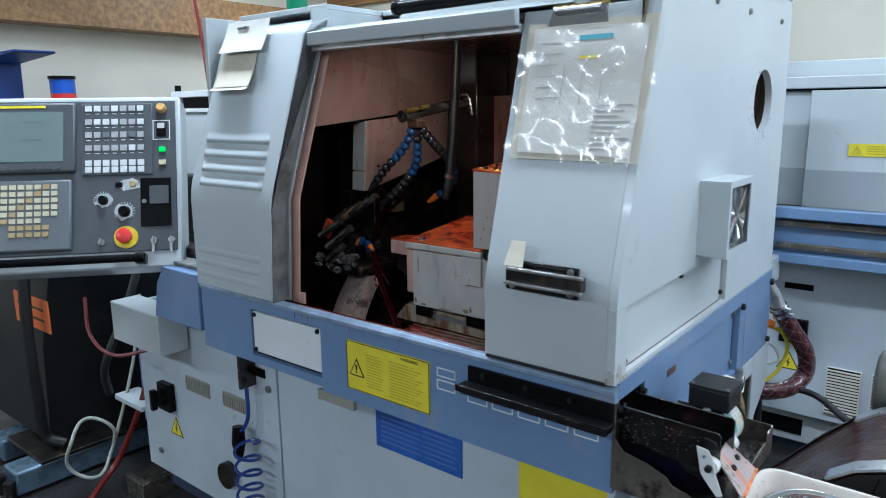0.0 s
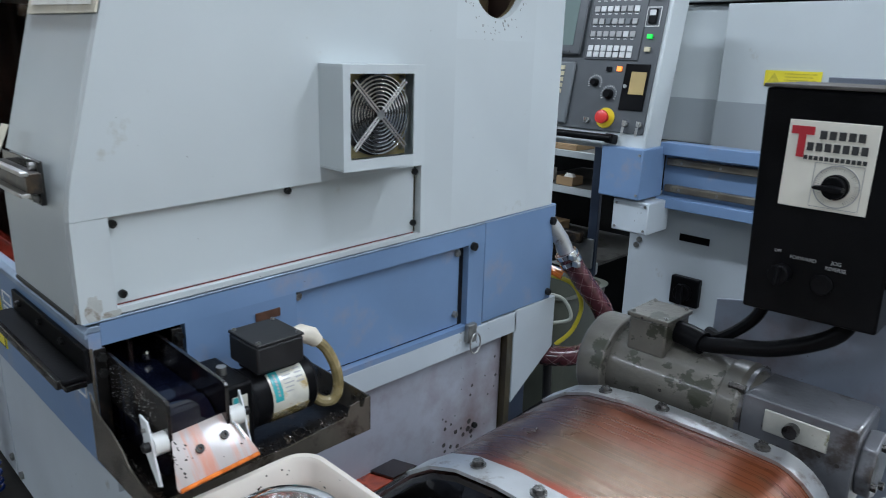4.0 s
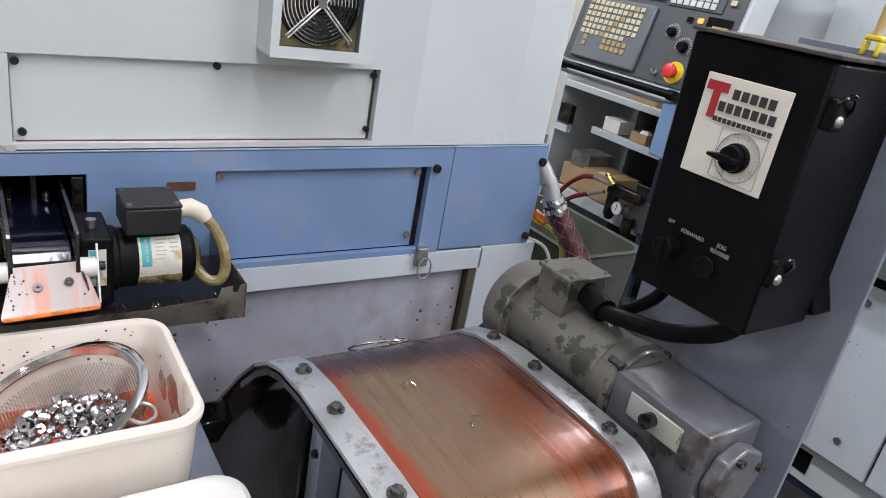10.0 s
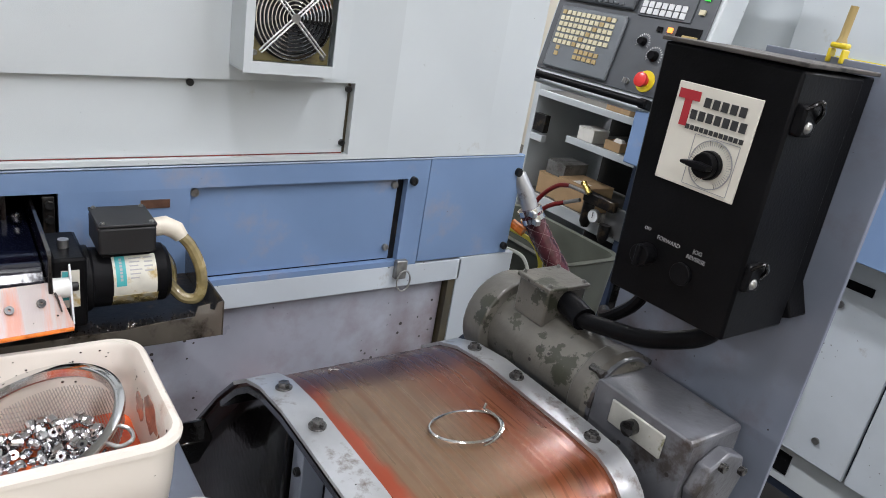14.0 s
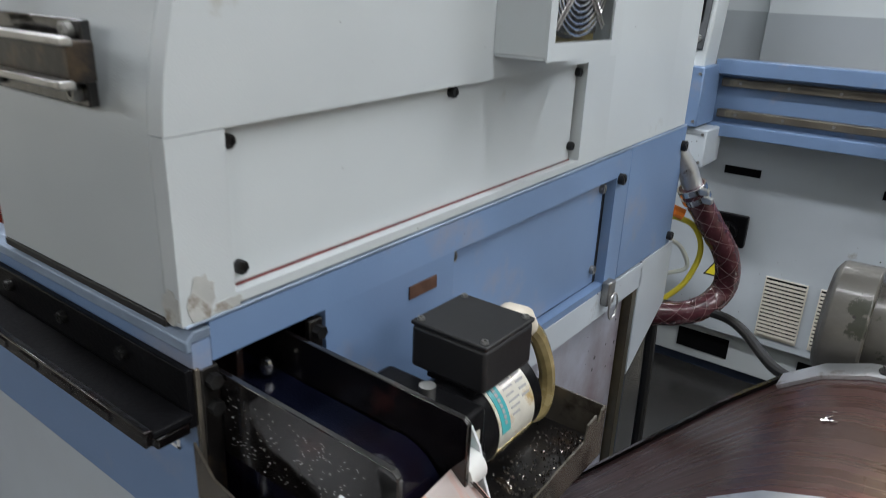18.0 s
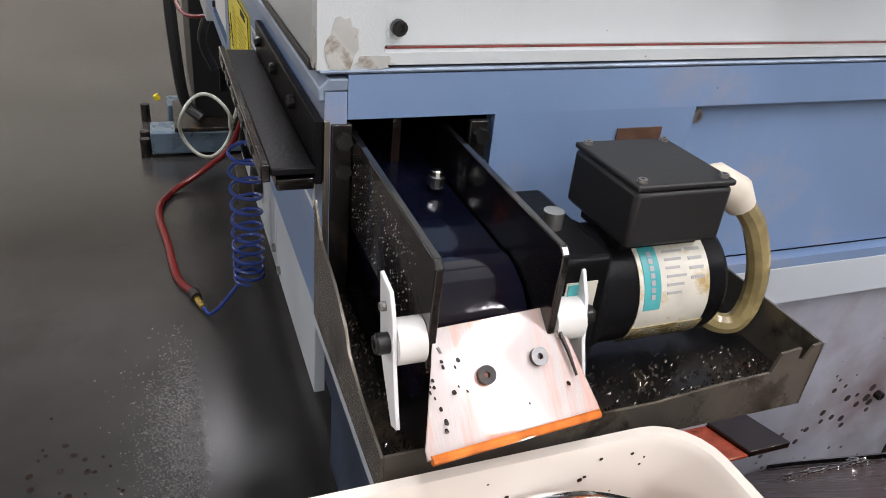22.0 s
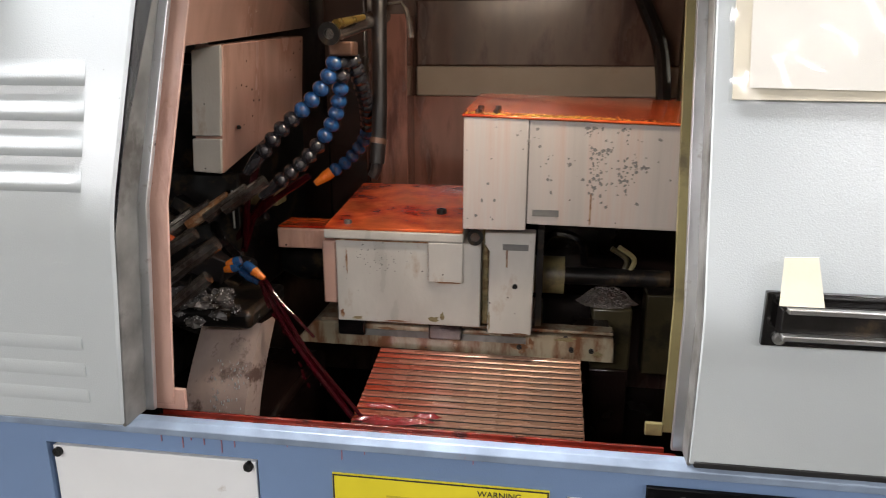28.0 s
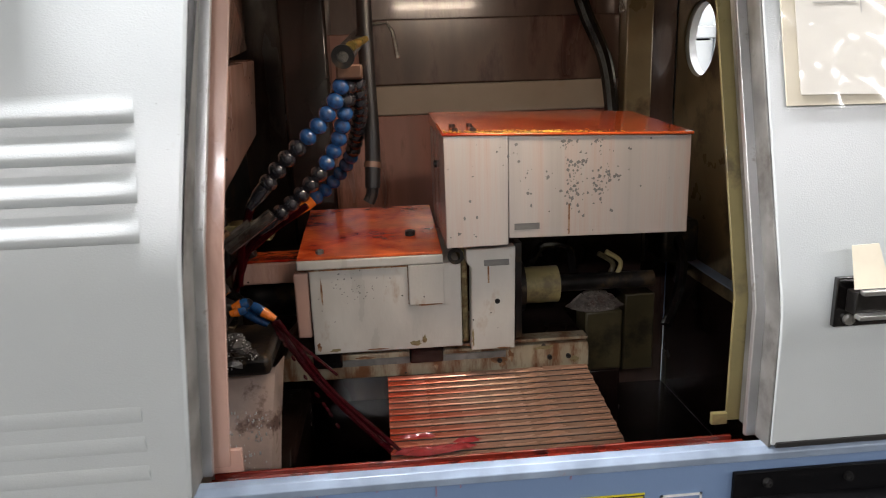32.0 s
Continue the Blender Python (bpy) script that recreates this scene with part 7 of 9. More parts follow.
for p, d, m1, m2 in (((-0.832, 0.283, 1.093), (0.5, -0.1, -0.30), HOSE_BLUE, HOSE_BLUE), ((-0.820, 0.275, 1.104), (0.55, -0.1, -0.36), HOSE_BLUE, NOZZLE), ((-0.823, 0.268, 1.111), (-0.9, -0.1, -0.25), HOSE_BLUE, NOZZLE), ((-0.826, 0.266, 1.103), (-0.9, -0.1, -0.25), HOSE_BLUE, NOZZLE)):
    p, d = Vector(p), Vector(d).normalized() * (0.6 if d[0] < 0 else 1.0)
    bm = bmesh.new()
    bm_tube(bm, [p, p + d * 0.007, p + d * 0.016], [0.006, 0.0075, 0.007], 12)
    part("joint", bm, m1, low)
    bm = bmesh.new()
    bm_tube(bm, [p + d * 0.0165, p + d * 0.020, p + d * 0.036], [0.0075, 0.007, 0.0042], 12)
    part("tip", bm, m2, low)
rod("feed_tube", low, BLACK_OIL, [(-0.838, 0.290, 1.106), (-0.87, 0.31, 1.125), (-0.90, 0.35, 1.14)], 0.008, 10, "", 5)


# coolant: rigid strands that shake a little as the oil runs
def strand(points, r):
    bm = bmesh.new()
    path = smooth_curve(points, 8)
    bm_tube(bm, path, [r * (1 + 0.12 * math.sin(i * 0.7)) for i in range(len(path))], 8)
    return part("coolant_stream", bm, COOLANT, None)


STREAMS = []
for pts, r in (([(-0.793, 0.268, 1.082), (-0.769, 0.255, 1.045), (-0.725, 0.235, 0.990), (-0.645, 0.20, 0.915)], 0.0046),
               ([(-0.785, 0.262, 1.085), (-0.760, 0.25, 1.05), (-0.715, 0.232, 0.990), (-0.630, 0.195, 0.916)], 0.0030),
               ([(-0.785, 0.262, 1.08), (-0.752, 0.25, 1.05), (-0.71, 0.24, 1.012)], 0.0022),
               ([(-0.745, 0.35, 1.222), (-0.80, 0.35, 1.185), (-0.855, 0.36, 1.14), (-0.88, 0.37, 1.10)], 0.005),
               ([(-0.80, 0.345, 1.20), (-0.835, 0.35, 1.16), (-0.86, 0.36, 1.10)], 0.006),
               ([(-0.818, 0.335, 1.235), (-0.838, 0.34, 1.18), (-0.85, 0.35, 1.11)], 0.005)):
    STREAMS.append(tagged(strand(pts, r), "thin stream of dark red cutting oil", "oil stream", "oil streams"))
DROPS = []
random.seed(5)
for i in range(10):
    t = i / 10
    bm = bmesh.new()
    c = Vector((-0.79, 0.255, 1.075)).lerp(Vector((-0.70, 0.22, 0.92)), t)
    bm_ball(bm, c, 0.0022, 8, (1, 1, 2.2))
    bmesh.ops.rotate(bm, cent=c, matrix=Matrix.Rotation(-0.5, 3, "Y"), verts=bm.verts)
    DROPS.append(tagged(part("oil_drop", bm, COOLANT), "bright falling drop of cutting oil", "oil drop", "oil drops"))

# wet splash where the stream lands on the way cover
random.seed(66)
for cx, cy, rx, ry_ in ((-0.603, 0.193, 0.042, 0.0105), (-0.560, 0.196, 0.028, 0.007), (-0.612, 0.222, 0.026, 0.0045), (-0.545, 0.207, 0.020, 0.004)):
    bm = bmesh.new()
    zz = 0.9125 + (cy - 0.165) * 0.179
    ring = [(random.uniform(0.75, 1.15), 2 * math.pi * k / 22) for k in range(22)]
    mid = bm.verts.new((cx, cy, zz + 0.0042))
    rim = [bm.verts.new((cx + rx * w * math.cos(a), cy + ry_ * w * math.sin(a), zz + ry_ * w * math.sin(a) * 0.179)) for w, a in ring]
    half = [bm.verts.new((cx + 0.6 * rx * w * math.cos(a), cy + 0.6 * ry_ * w * math.sin(a), zz + 0.0032 + random.gauss(0, 0.0009))) for w, a in ring]
    for k in range(22):
        j = (k + 1) % 22
        bm.faces.new((rim[k], rim[j], half[j], half[k]))
        bm.faces.new((half[k], half[j], mid))
    tagged(part("oil_splash", bm, SPLASH), "glossy wine-red splash of oil on the way cover", "oil splash", "oil splashes")

# slim unseen fitting in the chamber roof, made up for the fill lamp
wl = thing("work_lamp", -0.47, 0.2, 1.592, "slim warm lamp, added unseen under the chamber roof", "lamp")
block("lamp_housing", wl, DARK, -0.60, -0.34, 0.178, 0.222, 1.584, 1.5915, "", 0.002)
rod("lamp_tube", wl, glowing("warm_fill_tube", (1.0, 0.86, 0.66), 4.0), [(-0.58, 0.2, 1.581), (-0.36, 0.2, 1.581)], 0.004, 8, "warm lit tube")


# ---- parts conveyor that comes out of the side ----
pc = thing("parts_conveyor", 0.08, 0.05, 0.86, "small black parts conveyor with an oil-wet white slide", "conveyor")
for y0, name in ((0.0175, "side_cheek"), (0.0835, "side_cheek")):
    bm = bmesh.new()
    bm_prism(bm, [(-0.16, 0.905), (0.118, 0.905), (0.150, 0.898), (0.159, 0.905), (0.159, 0.962), (0.155, 0.966), (-0.16, 0.972)], "y", y0, y0 + 0.0045)
    part(name, bm, BLACK_OIL, pc, "oily black side cheek", 0.0008)
bm = bmesh.new()
line = [(-0.17, 0.938), (0.085, 0.9335)] + [(0.106 + 0.040 * math.cos(radians(105 - 10 * k)), 0.894 + 0.040 * math.sin(radians(105 - 10 * k))) for k in range(17)] + [(0.08, 0.862), (-0.17, 0.862)]
bm_prism(bm, line, "y", 0.0235, 0.082)
belt = part("belt", bm, BELT, pc, "glossy navy belt")
rod("end_roller", pc, DARK, [(0.118, 0.02, 0.905), (0.118, 0.09, 0.905)], 0.012, 16)
block("inner_guide", pc, BLACK_OIL, -0.17, 0.02, 0.024, 0.030, 0.938, 0.955, "", 0.001)
# Black sheets line the opening; its inner darkness is in their colour.
block("opening_back", pc, BLACK, -0.175, -0.17, 0.018, 0.118, 0.86, 0.985, "black sheet painting the dark inside the band opening", 0)
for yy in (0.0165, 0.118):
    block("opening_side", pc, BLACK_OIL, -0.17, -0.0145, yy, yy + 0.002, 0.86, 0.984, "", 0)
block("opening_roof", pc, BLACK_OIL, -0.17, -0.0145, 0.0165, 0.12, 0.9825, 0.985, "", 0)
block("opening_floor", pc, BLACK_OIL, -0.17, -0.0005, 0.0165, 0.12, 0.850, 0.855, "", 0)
for yy in (0.004, 0.098):
    mb = block("mounting_angle", pc, DARK, -0.004, 0.0015, yy, yy + 0.0135, 0.835 if yy < 0.05 else 0.90, 0.9755, "oily steel mounting angle", 0.001)
    for z in (0.966, 0.946):
        bm = bmesh.new()
        bm_cyl(bm, (0.0015, yy + 0.0075, z), (0.008, yy + 0.0075, z), 0.0055, 6)
        part("bolt", bm, BOLT_DARK, mb)
block("left_corner_post", pc, TRAY, -0.003, 0.002, -0.0002, 0.0032, 0.832, 0.978, "oily brown edge of the front sheet", 0.0005)
for y0, out in ((0.0005, -1), (0.1055, 1)):
    bm = bmesh.new()
    bm_prism(bm, [(0.130, 0.947), (0.147, 0.945), (0.1545, 0.932), (0.160, 0.908), (0.171, 0.880), (0.163, 0.876), (0.148, 0.893), (0.138, 0.906)], "y", y0, y0 + 0.0022)
    br = part("slide_bracket", bm, WHITE_PLATE, pc, "white sheet bracket", 0.0004)
    yb = y0 - 0.002 if out < 0 else y0 + 0.0042
    bolt(br, (0.150, y0 if out < 0 else y0 + 0.0022, 0.918), (0, out, 0), 0.0055, 0.006)
    bolt(br, (0.142, y0 if out < 0 else y0 + 0.0022, 0.934), (0, out, 0), 0.0025, 0.002, ZINC)
rod("nylon_spacer", pc, NYLON, [(0.150, 0.0029, 0.918), (0.150, 0.0173, 0.918)], 0.0118, 20, "white nylon spacer")
rod("nylon_spacer", pc, NYLON, [(0.150, 0.0882, 0.918), (0.150, 0.1053, 0.918)], 0.0118, 20, "white nylon spacer")
bm = bmesh.new()
top = [(0.150, 0.925), (0.164, 0.914), (0.190, 0.8875), (0.194, 0.8855)]
outline = top + [(x - 0.0015, z - 0.0025) for x, z in top[::-1]]
bm_prism(bm, outline, "y", 0.0072, 0.1045)
for v in bm.verts:
    v.co.y = 0.056 + (v.co.y - 0.056) * (0.70 + 0.30 * min(1.0, max(0.0, (v.co.x - 0.150) / 0.040)))
    v.co.x += 0.09 * (0.056 - v.co.y)
slide = part("slide", bm, RAMP, pc, "oil-wet white sheet slide", 0.0004)
bm = bmesh.new()
bm_tube(bm, [(0.1988, 0.009, 0.8851), (0.1903, 0.103, 0.8851)], 0.0024, 10)
part("oil_lip", bm, ORANGE_LIP, slide, "orange oil gathered on the lip")
def slide_at(x):
    return 0.914 - (x - 0.164) * (0.0265 / 0.026)


for x, y in ((0.171, 0.044), (0.169, 0.075)):
    n = Vector((0.69, 0, 0.72))
    p = Vector((x + 0.09 * (0.056 - y), y, slide_at(x)))
    bm = bmesh.new()
    bm_ring(bm, p, n, 0.0048, 0.0016, 0.003, 16)
    part("screw", bm, DARK, slide)
random.seed(11)
for i in range(20):
    x, y = random.uniform(0.163, 0.188), random.choice((random.uniform(0.014, 0.045), random.uniform(0.05, 0.098), random.uniform(0.014, 0.04)))
    bm = bmesh.new()
    bm_ball(bm, (x + 0.09 * (0.056 - y), y, slide_at(x) + 0.0004), random.uniform(0.0005, 0.0013), 6, (random.uniform(1.2, 2.4), random.uniform(0.7, 1.3), 0.8))
    part("oil_spot", bm, LINER, slide)
for y, s in ((0.022, 1), (0.089, 1)):
    bm = bmesh.new()
    bm_tube(bm, [(0.160, y, 0.9185), (0.168, y + 0.003, 0.9105), (0.177, y + 0.005, 0.9012)], [0.0014, 0.0012, 0.0008], 6)
    part("oil_drip", bm, LINER, slide)
# gearmotor
gm = thing("gearmotor", 0.10, 0.16, 0.86, "small black gearmotor with a silver and teal label", "motor")
block("saddle", gm, BLACK, 0.078, 0.122, 0.145, 0.20, 0.9385, 0.9452, "", 0.001)
gh = block("gear_head", gm, BLACK, 0.058, 0.146, 0.0885, 0.1255, 0.862, 0.951, "black gear head", 0.004)
glb = block("gear_label", gh, LABEL_WHITE, 0.1462, 0.1468, 0.098, 0.117, 0.890, 0.937, "stained gear head label", 0)
block("label_band", glb, LABEL_TEAL, 0.1469, 0.1474, 0.099, 0.105, 0.900, 0.936, "", 0)
for z in (0.95,):
    bm = bmesh.new()
    bm_cyl(bm, (0.109, 0.106, 0.950), (0.109, 0.106, 0.961), 0.006, 14)
    part("knurled_screw", bm, STEEL, gh, "knurled screw")
for x, z in ((0.07, 0.877), (0.134, 0.877), (0.134, 0.937)):
    bolt(gh, (x, 0.0885, z), (0, -1, 0), 0.004, 0.003, ZINC)
bm = bmesh.new()
bm_tube(bm, [(0.102, 0.122, 0.905), (0.102, 0.132, 0.905), (0.102, 0.134, 0.905), (0.102, 0.218, 0.905), (0.102, 0.224, 0.905)], [0.041, 0.041, 0.0375, 0.0375, 0.033], 36)
part("motor_body", bm, BLACK, gm, "black motor body", 0.001)
A0, A1 = radians(-40), radians(62)
def wrap(name, y0, y1, a0, a1, r, mat, label=""):
    bm = bmesh.new()
    n = 14
    rows = [[bm.verts.new((0.102 + rr * math.cos(a0 + (a1 - a0) * i / n), y, 0.905 + rr * math.sin(a0 + (a1 - a0) * i / n))) for y, rr in ((y0, r), (y1, r), (y1, r - 0.0006), (y0, r - 0.0006))] for i in range(n + 1)]
    for a, b in zip(rows, rows[1:]):
        for k in range(4):
            bm.faces.new((a[k], a[(k + 1) % 4], b[(k + 1) % 4], b[k]))
    bm.faces.new(rows[0])
    bm.faces.new(rows[-1][::-1])
    return part(name, bm, mat, gm, label)


wrap("rating_label", 0.155, 0.205, A0, A1, 0.0384, LABEL_WHITE, "stained white rating label")
wrap("label_band", 0.158, 0.1695, A0 + 0.75, A1, 0.0388, LABEL_TEAL, "teal band")
for i in range(6):
    wrap("print_bar", 0.174, 0.188 - 0.002 * (i % 3), A1 - 0.16 - i * 0.13, A1 - 0.12 - i * 0.13, 0.0388, INK_GREY)
    if i < 4:
        wrap("print_bar", 0.191, 0.201, A1 - 0.16 - i * 0.15, A1 - 0.11 - i * 0.15, 0.0388, INK_GREY)
wrap("torn_label_edge", 0.154, 0.2065, A0 - 0.12, A0 + 0.40, 0.0389, FOIL, "crumpled oil-stained label edge")
for i in range(7):
    wrap("print_bar", 0.1625, 0.1655, A1 - 0.2 - i * 0.11, A1 - 0.12 - i * 0.11, 0.0391, INK_GREY)
tbx = block("terminal_box", gm, TOOL_BLACK, 0.066, 0.133, 0.140, 0.205, 0.9455, 0.9800, "matte black terminal box", 0.003)
block("box_lid", tbx, TOOL_BLACK, 0.0655, 0.1335, 0.1395, 0.2055, 0.9803, 0.9840, "", 0.0012)
for x, y in ((0.071, 0.145), (0.128, 0.145), (0.071, 0.20), (0.128, 0.20)):
    bolt(tbx, (x, y, 0.984), (0, 0, 1), 0.003, 0.001, ZINC)
rod("heat_sleeve", gm, CABLE_CREAM, [(0.10, 0.205, 0.965), (0.102, 0.222, 0.968), (0.106, 0.235, 0.962), (0.109, 0.2415, 0.953)], [0.012, 0.0125, 0.012, 0.009], 12, "cream heat-shrink sleeve", 0)
rod("motor_cable", gm, CABLE_TAN, [(0.109, 0.2405, 0.956), (0.113, 0.253, 0.940), (0.117, 0.264, 0.912), (0.118, 0.267, 0.885), (0.116, 0.261, 0.867), (0.109, 0.246, 0.866), (0.102, 0.233, 0.880), (0.100, 0.222, 0.897)], 0.0074, 10, "oil-stained cable", 8)
for k in range(3):
    rod("loose_wire", gm, (CABLE_TAN, CABLE_TAN, RUBBER)[k], [(0.085 - 0.006 * k, 0.222, 0.93), (0.088 - 0.006 * k, 0.236 + 0.002 * k, 0.90), (0.092, 0.238, 0.868)], 0.004, 8, "", 6)
# drip tray
tray = thing("drip_tray", 0.08, 0.14, 0.84, "oily sheet-steel drip tray with chips in it", "tray")
block("tray_floor", tray, DARK, 0.001, 0.168, -0.004, 0.278, 0.848, 0.850, "", 0)
bm = bmesh.new()
bm_prism(bm, [(-0.004, 0.8505), (-0.004, 0.862), (0.16, 0.862), (0.20, 0.866), (0.243, 0.868), (0.247, 0.882), (0.262, 0.884), (0.262, 0.876), (0.268, 0.874), (0.272, 0.884), (0.278, 0.885), (0.278, 0.836), (-0.004, 0.836)], "x", 0.1682, 0.170)
part("tray_front", bm, TRAY, tray, "notched tray front")
bm = bmesh.new()
bm_prism(bm, [(0.001, 0.836), (0.170, 0.836), (0.170, 0.885), (0.001, 0.888)], "y", 0.2783, 0.280)
part("tray_end", bm, TRAY, tray)
bm = bmesh.new()
bm_prism(bm, [(0.001, 0.836), (0.170, 0.836), (0.170, 0.862), (0.13, 0.866), (0.10, 0.874), (0.09, 0.885), (0.06, 0.897), (0.02, 0.905), (0.001, 0.925)], "y", -0.006, -0.0042)
part("tray_end", bm, TRAY, tray, "ragged sheared tray end")
random.seed(3)
bm = bmesh.new()
for i in range(1500):
    x, y = random.triangular(0.112, 0.167, 0.165), random.uniform(0.10, 0.272)
    if random.random() < 0.4:
        x, y = random.uniform(0.01, 0.166), random.uniform(0.0, 0.016)
    p = Vector((x, y, 0.8505))
    d = Vector((random.gauss(0, 1), random.gauss(0, 1), abs(random.gauss(0, 0.5)))).normalized() * random.uniform(0.0006, 0.0015)
    q = d.orthogonal().normalized() * 0.0007
    v = [bm.verts.new(p - d), bm.verts.new(p + q), bm.verts.new(p + d + Vector((0, 0, 0.001))), bm.verts.new(p - q + Vector((0, 0, 0.0012)))]
    bm.faces.new(v[:3])
    bm.faces.new((v[0], v[2], v[3]))
part("fine_chips", bm, WET_STEEL, tray, "fine bright chips", flat=True, kind="stuff")
bm = bmesh.new()
for i in range(160):
    x, z = random.uniform(0.01, 0.14), random.uniform(0.91, 0.96)
    p = Vector((x, 0.0168, z))
    d = Vector((random.gauss(0, 1), -abs(random.gauss(0, 0.4)), random.gauss(0, 1))).normalized() * random.uniform(0.0004, 0.0011)
    q = d.orthogonal().normalized() * 0.0006
    bm.faces.new([bm.verts.new(p - d), bm.verts.new(p + q), bm.verts.new(p + d)])
part("fine_chips", bm, STEEL, pc, "chips stuck to the cheek", flat=True, kind="stuff")

# the turned part that rides the belt
def turned_part_mesh():
    bm = bmesh.new()
    prof = [(0.0, 0.0022), (0.0, 0.0052), (0.0012, 0.0060), (0.008, 0.0062), (0.0085, 0.0052), (0.0115, 0.0045), (0.012, 0.0038), (0.012, 0.0022)]
    seg = 12
    loops = [[bm.verts.new((r * math.cos(2 * math.pi * k / seg), r * math.sin(2 * math.pi * k / seg), z - 0.006)) for k in range(seg)] for z, r in prof]
    for i in range(len(loops)):
        a, b = loops[i], loops[(i + 1) % len(loops)]
        for k in range(seg):
            bm.faces.new((a[k], a[(k + 1) % seg], b[(k + 1) % seg], b[k]))
    bmesh.ops.recalc_face_normals(bm, faces=bm.faces)
    me = bpy.data.meshes.new("turned_part")
    bm.to_mesh(me)
    bm.free()
    me.materials.append(PART_STEEL)
    return me


PART_MESH = turned_part_mesh()
rider = tagged(new("turned_part", PART_MESH), "small bright turned steel bush riding on the belt", "metal part", "turned parts")

# ---- bins on a trolley ----
def rounded(x0, x1, y0, y1, r, n=6):
    pts = []
    for cx, cy, a0 in ((x1 - r, y1 - r, 0), (x0 + r, y1 - r, 90), (x0 + r, y0 + r, 180), (x1 - r, y0 + r, 270)):
        for k in range(n + 1):
            a = radians(a0 + 90 * k / n)
            pts.append((cx + r * math.cos(a), cy + r * math.sin(a)))
    return pts


def tub(name, parent, mat, levels, label=""):
    """Skin through rounded outlines: levels of (x0, x1, y0, y1, r, z); closed at the last one."""
    bm = bmesh.new()
    loops = [[bm.verts.new((x, y, z)) for x, y in rounded(a, b, c, d, r)] for a, b, c, d, r, z in levels]
    for p, q in zip(loops, loops[1:]):
        for k in range(len(p)):
            j = (k + 1) % len(p)
            bm.faces.new((p[k], p[j], q[j], q[k]))
    bm.faces.new(loops[0])
    bm.faces.new(loops[-1])
    return part(name, bm, mat, parent, label)


BX0, BX1, BY0, BY1, BZ = 0.183, 0.398, -0.145, 0.173, 0.862
bin1 = thing("parts_bin", 0.29, 0.02, 0.725, "cream plastic bin with red oil in the bottom", "bin")
def inset(i, z, r):
    return (BX0 + i, BX1 - i, BY0 + i, BY1 - i, r, z)


tub("bin_body", bin1, PLASTIC_CREAM, [inset(0.016, 0.725, 0.02), inset(0.008, 0.80, 0.026), inset(0.005, 0.850, 0.03), inset(0.0, 0.852, 0.034), inset(-0.001, 0.858, 0.035), inset(0.002, 0.8625, 0.033), inset(0.008, 0.8625, 0.03), inset(0.011, 0.858, 0.028), inset(0.0145, 0.80, 0.023), inset(0.02, 0.732, 0.018)])
tub("oil_pool", bin1, OIL_ORANGE, [inset(0.0195, 0.7325, 0.018), inset(0.0165, 0.770, 0.020)], "shallow red oil in the bin")
random.seed(8)
for i in range(44):
    side = random.random()
    z = random.uniform(0.815, 0.857)
    if side < 0.6:
        p = (BX0 + 0.0115 + (0.858 - z) * 0.06, random.uniform(-0.05, 0.16), z)
        sq = (0.3, 1.2, 1)
    else:
        p = (random.uniform(0.20, 0.37), BY1 - 0.0115 - (0.858 - z) * 0.06, z)
        sq = (1.2, 0.3, 1)
    bm = bmesh.new()
    bm_ball(bm, p, random.uniform(0.0006, 0.0016), 6, sq)
    part("speck", bm, LINER, bin1)
for cy, cz, w, h in ((0.30, 0.825, 0.030, 0.020), (0.345, 0.80, 0.022, 0.030), (0.255, 0.81, 0.018, 0.016)):
    ring = [random.uniform(0.6, 1.1) for k in range(18)]
    bm = bmesh.new()
    rim = [(cy + w * q * math.cos(2 * math.pi * k / 18), cz + h * q * math.sin(2 * math.pi * k / 18)) for k, q in enumerate(ring)]
    a_ = [bm.verts.new((x, BY1 - 0.0112 - (0.858 - z) * 0.064, z)) for x, z in rim]
    b_ = [bm.verts.new((x, BY1 - 0.0118 - (0.858 - z) * 0.064, z)) for x, z in rim]
    bm.faces.new(a_)
    bm.faces.new(b_[::-1])
    for k in range(18):
        bm.faces.new((a_[k], a_[(k + 1) % 18], b_[(k + 1) % 18], b_[k]))
    part("oil_stain", bm, RED_STAIN, bin1, "brown-red oil stain on the inner wall")
lid = thing("storage_box", 0.53, -0.02, 0.725, "white plastic box turned upside down", "box")
LX0, LX1, LY0, LY1 = 0.402, 0.70, -0.20, 0.205
def lin(i, z, r):
    return (LX0 + i, LX1 - i, LY0 + i, LY1 - i, r, z)


tub("box_shell", lid, PLASTIC_WHITE, [lin(0.0, 0.725, 0.04), lin(0.003, 0.785, 0.036), lin(0.006, 0.799, 0.033), lin(0.012, 0.8035, 0.03), lin(0.020, 0.8035, 0.026), lin(0.026, 0.801, 0.022)])
cart = thing("trolley", 0.44, -0.02, FLOOR, "steel trolley under the bins", "trolley")
block("top_shelf", cart, PLATE_GREY, 0.176, 0.72, -0.30, 0.212, 0.712, 0.7245, "", 0.002)
for x in (0.19, 0.705):
    for y in (-0.285, 0.195):
        block("leg", cart, PLATE_GREY, x - 0.012, x + 0.012, y - 0.012, y + 0.012, FLOOR, 0.7115, "", 0.001)
block("low_shelf", cart, PLATE_GREY, 0.203, 0.692, -0.272, 0.182, 0.25, 0.262, "", 0.002)
# sieve with turned parts
sv = thing("sieve", 0.30, 0.03, 0.78, "round wire sieve full of small turned steel parts", "sieve")
SC, SR = Vector((0.2885, 0.047, 0.831)), 0.0885
sn = Vector((0.053, -0.34, 1.0)).normalized()
su = Vector((1, 0, 0)) - sn * sn.x
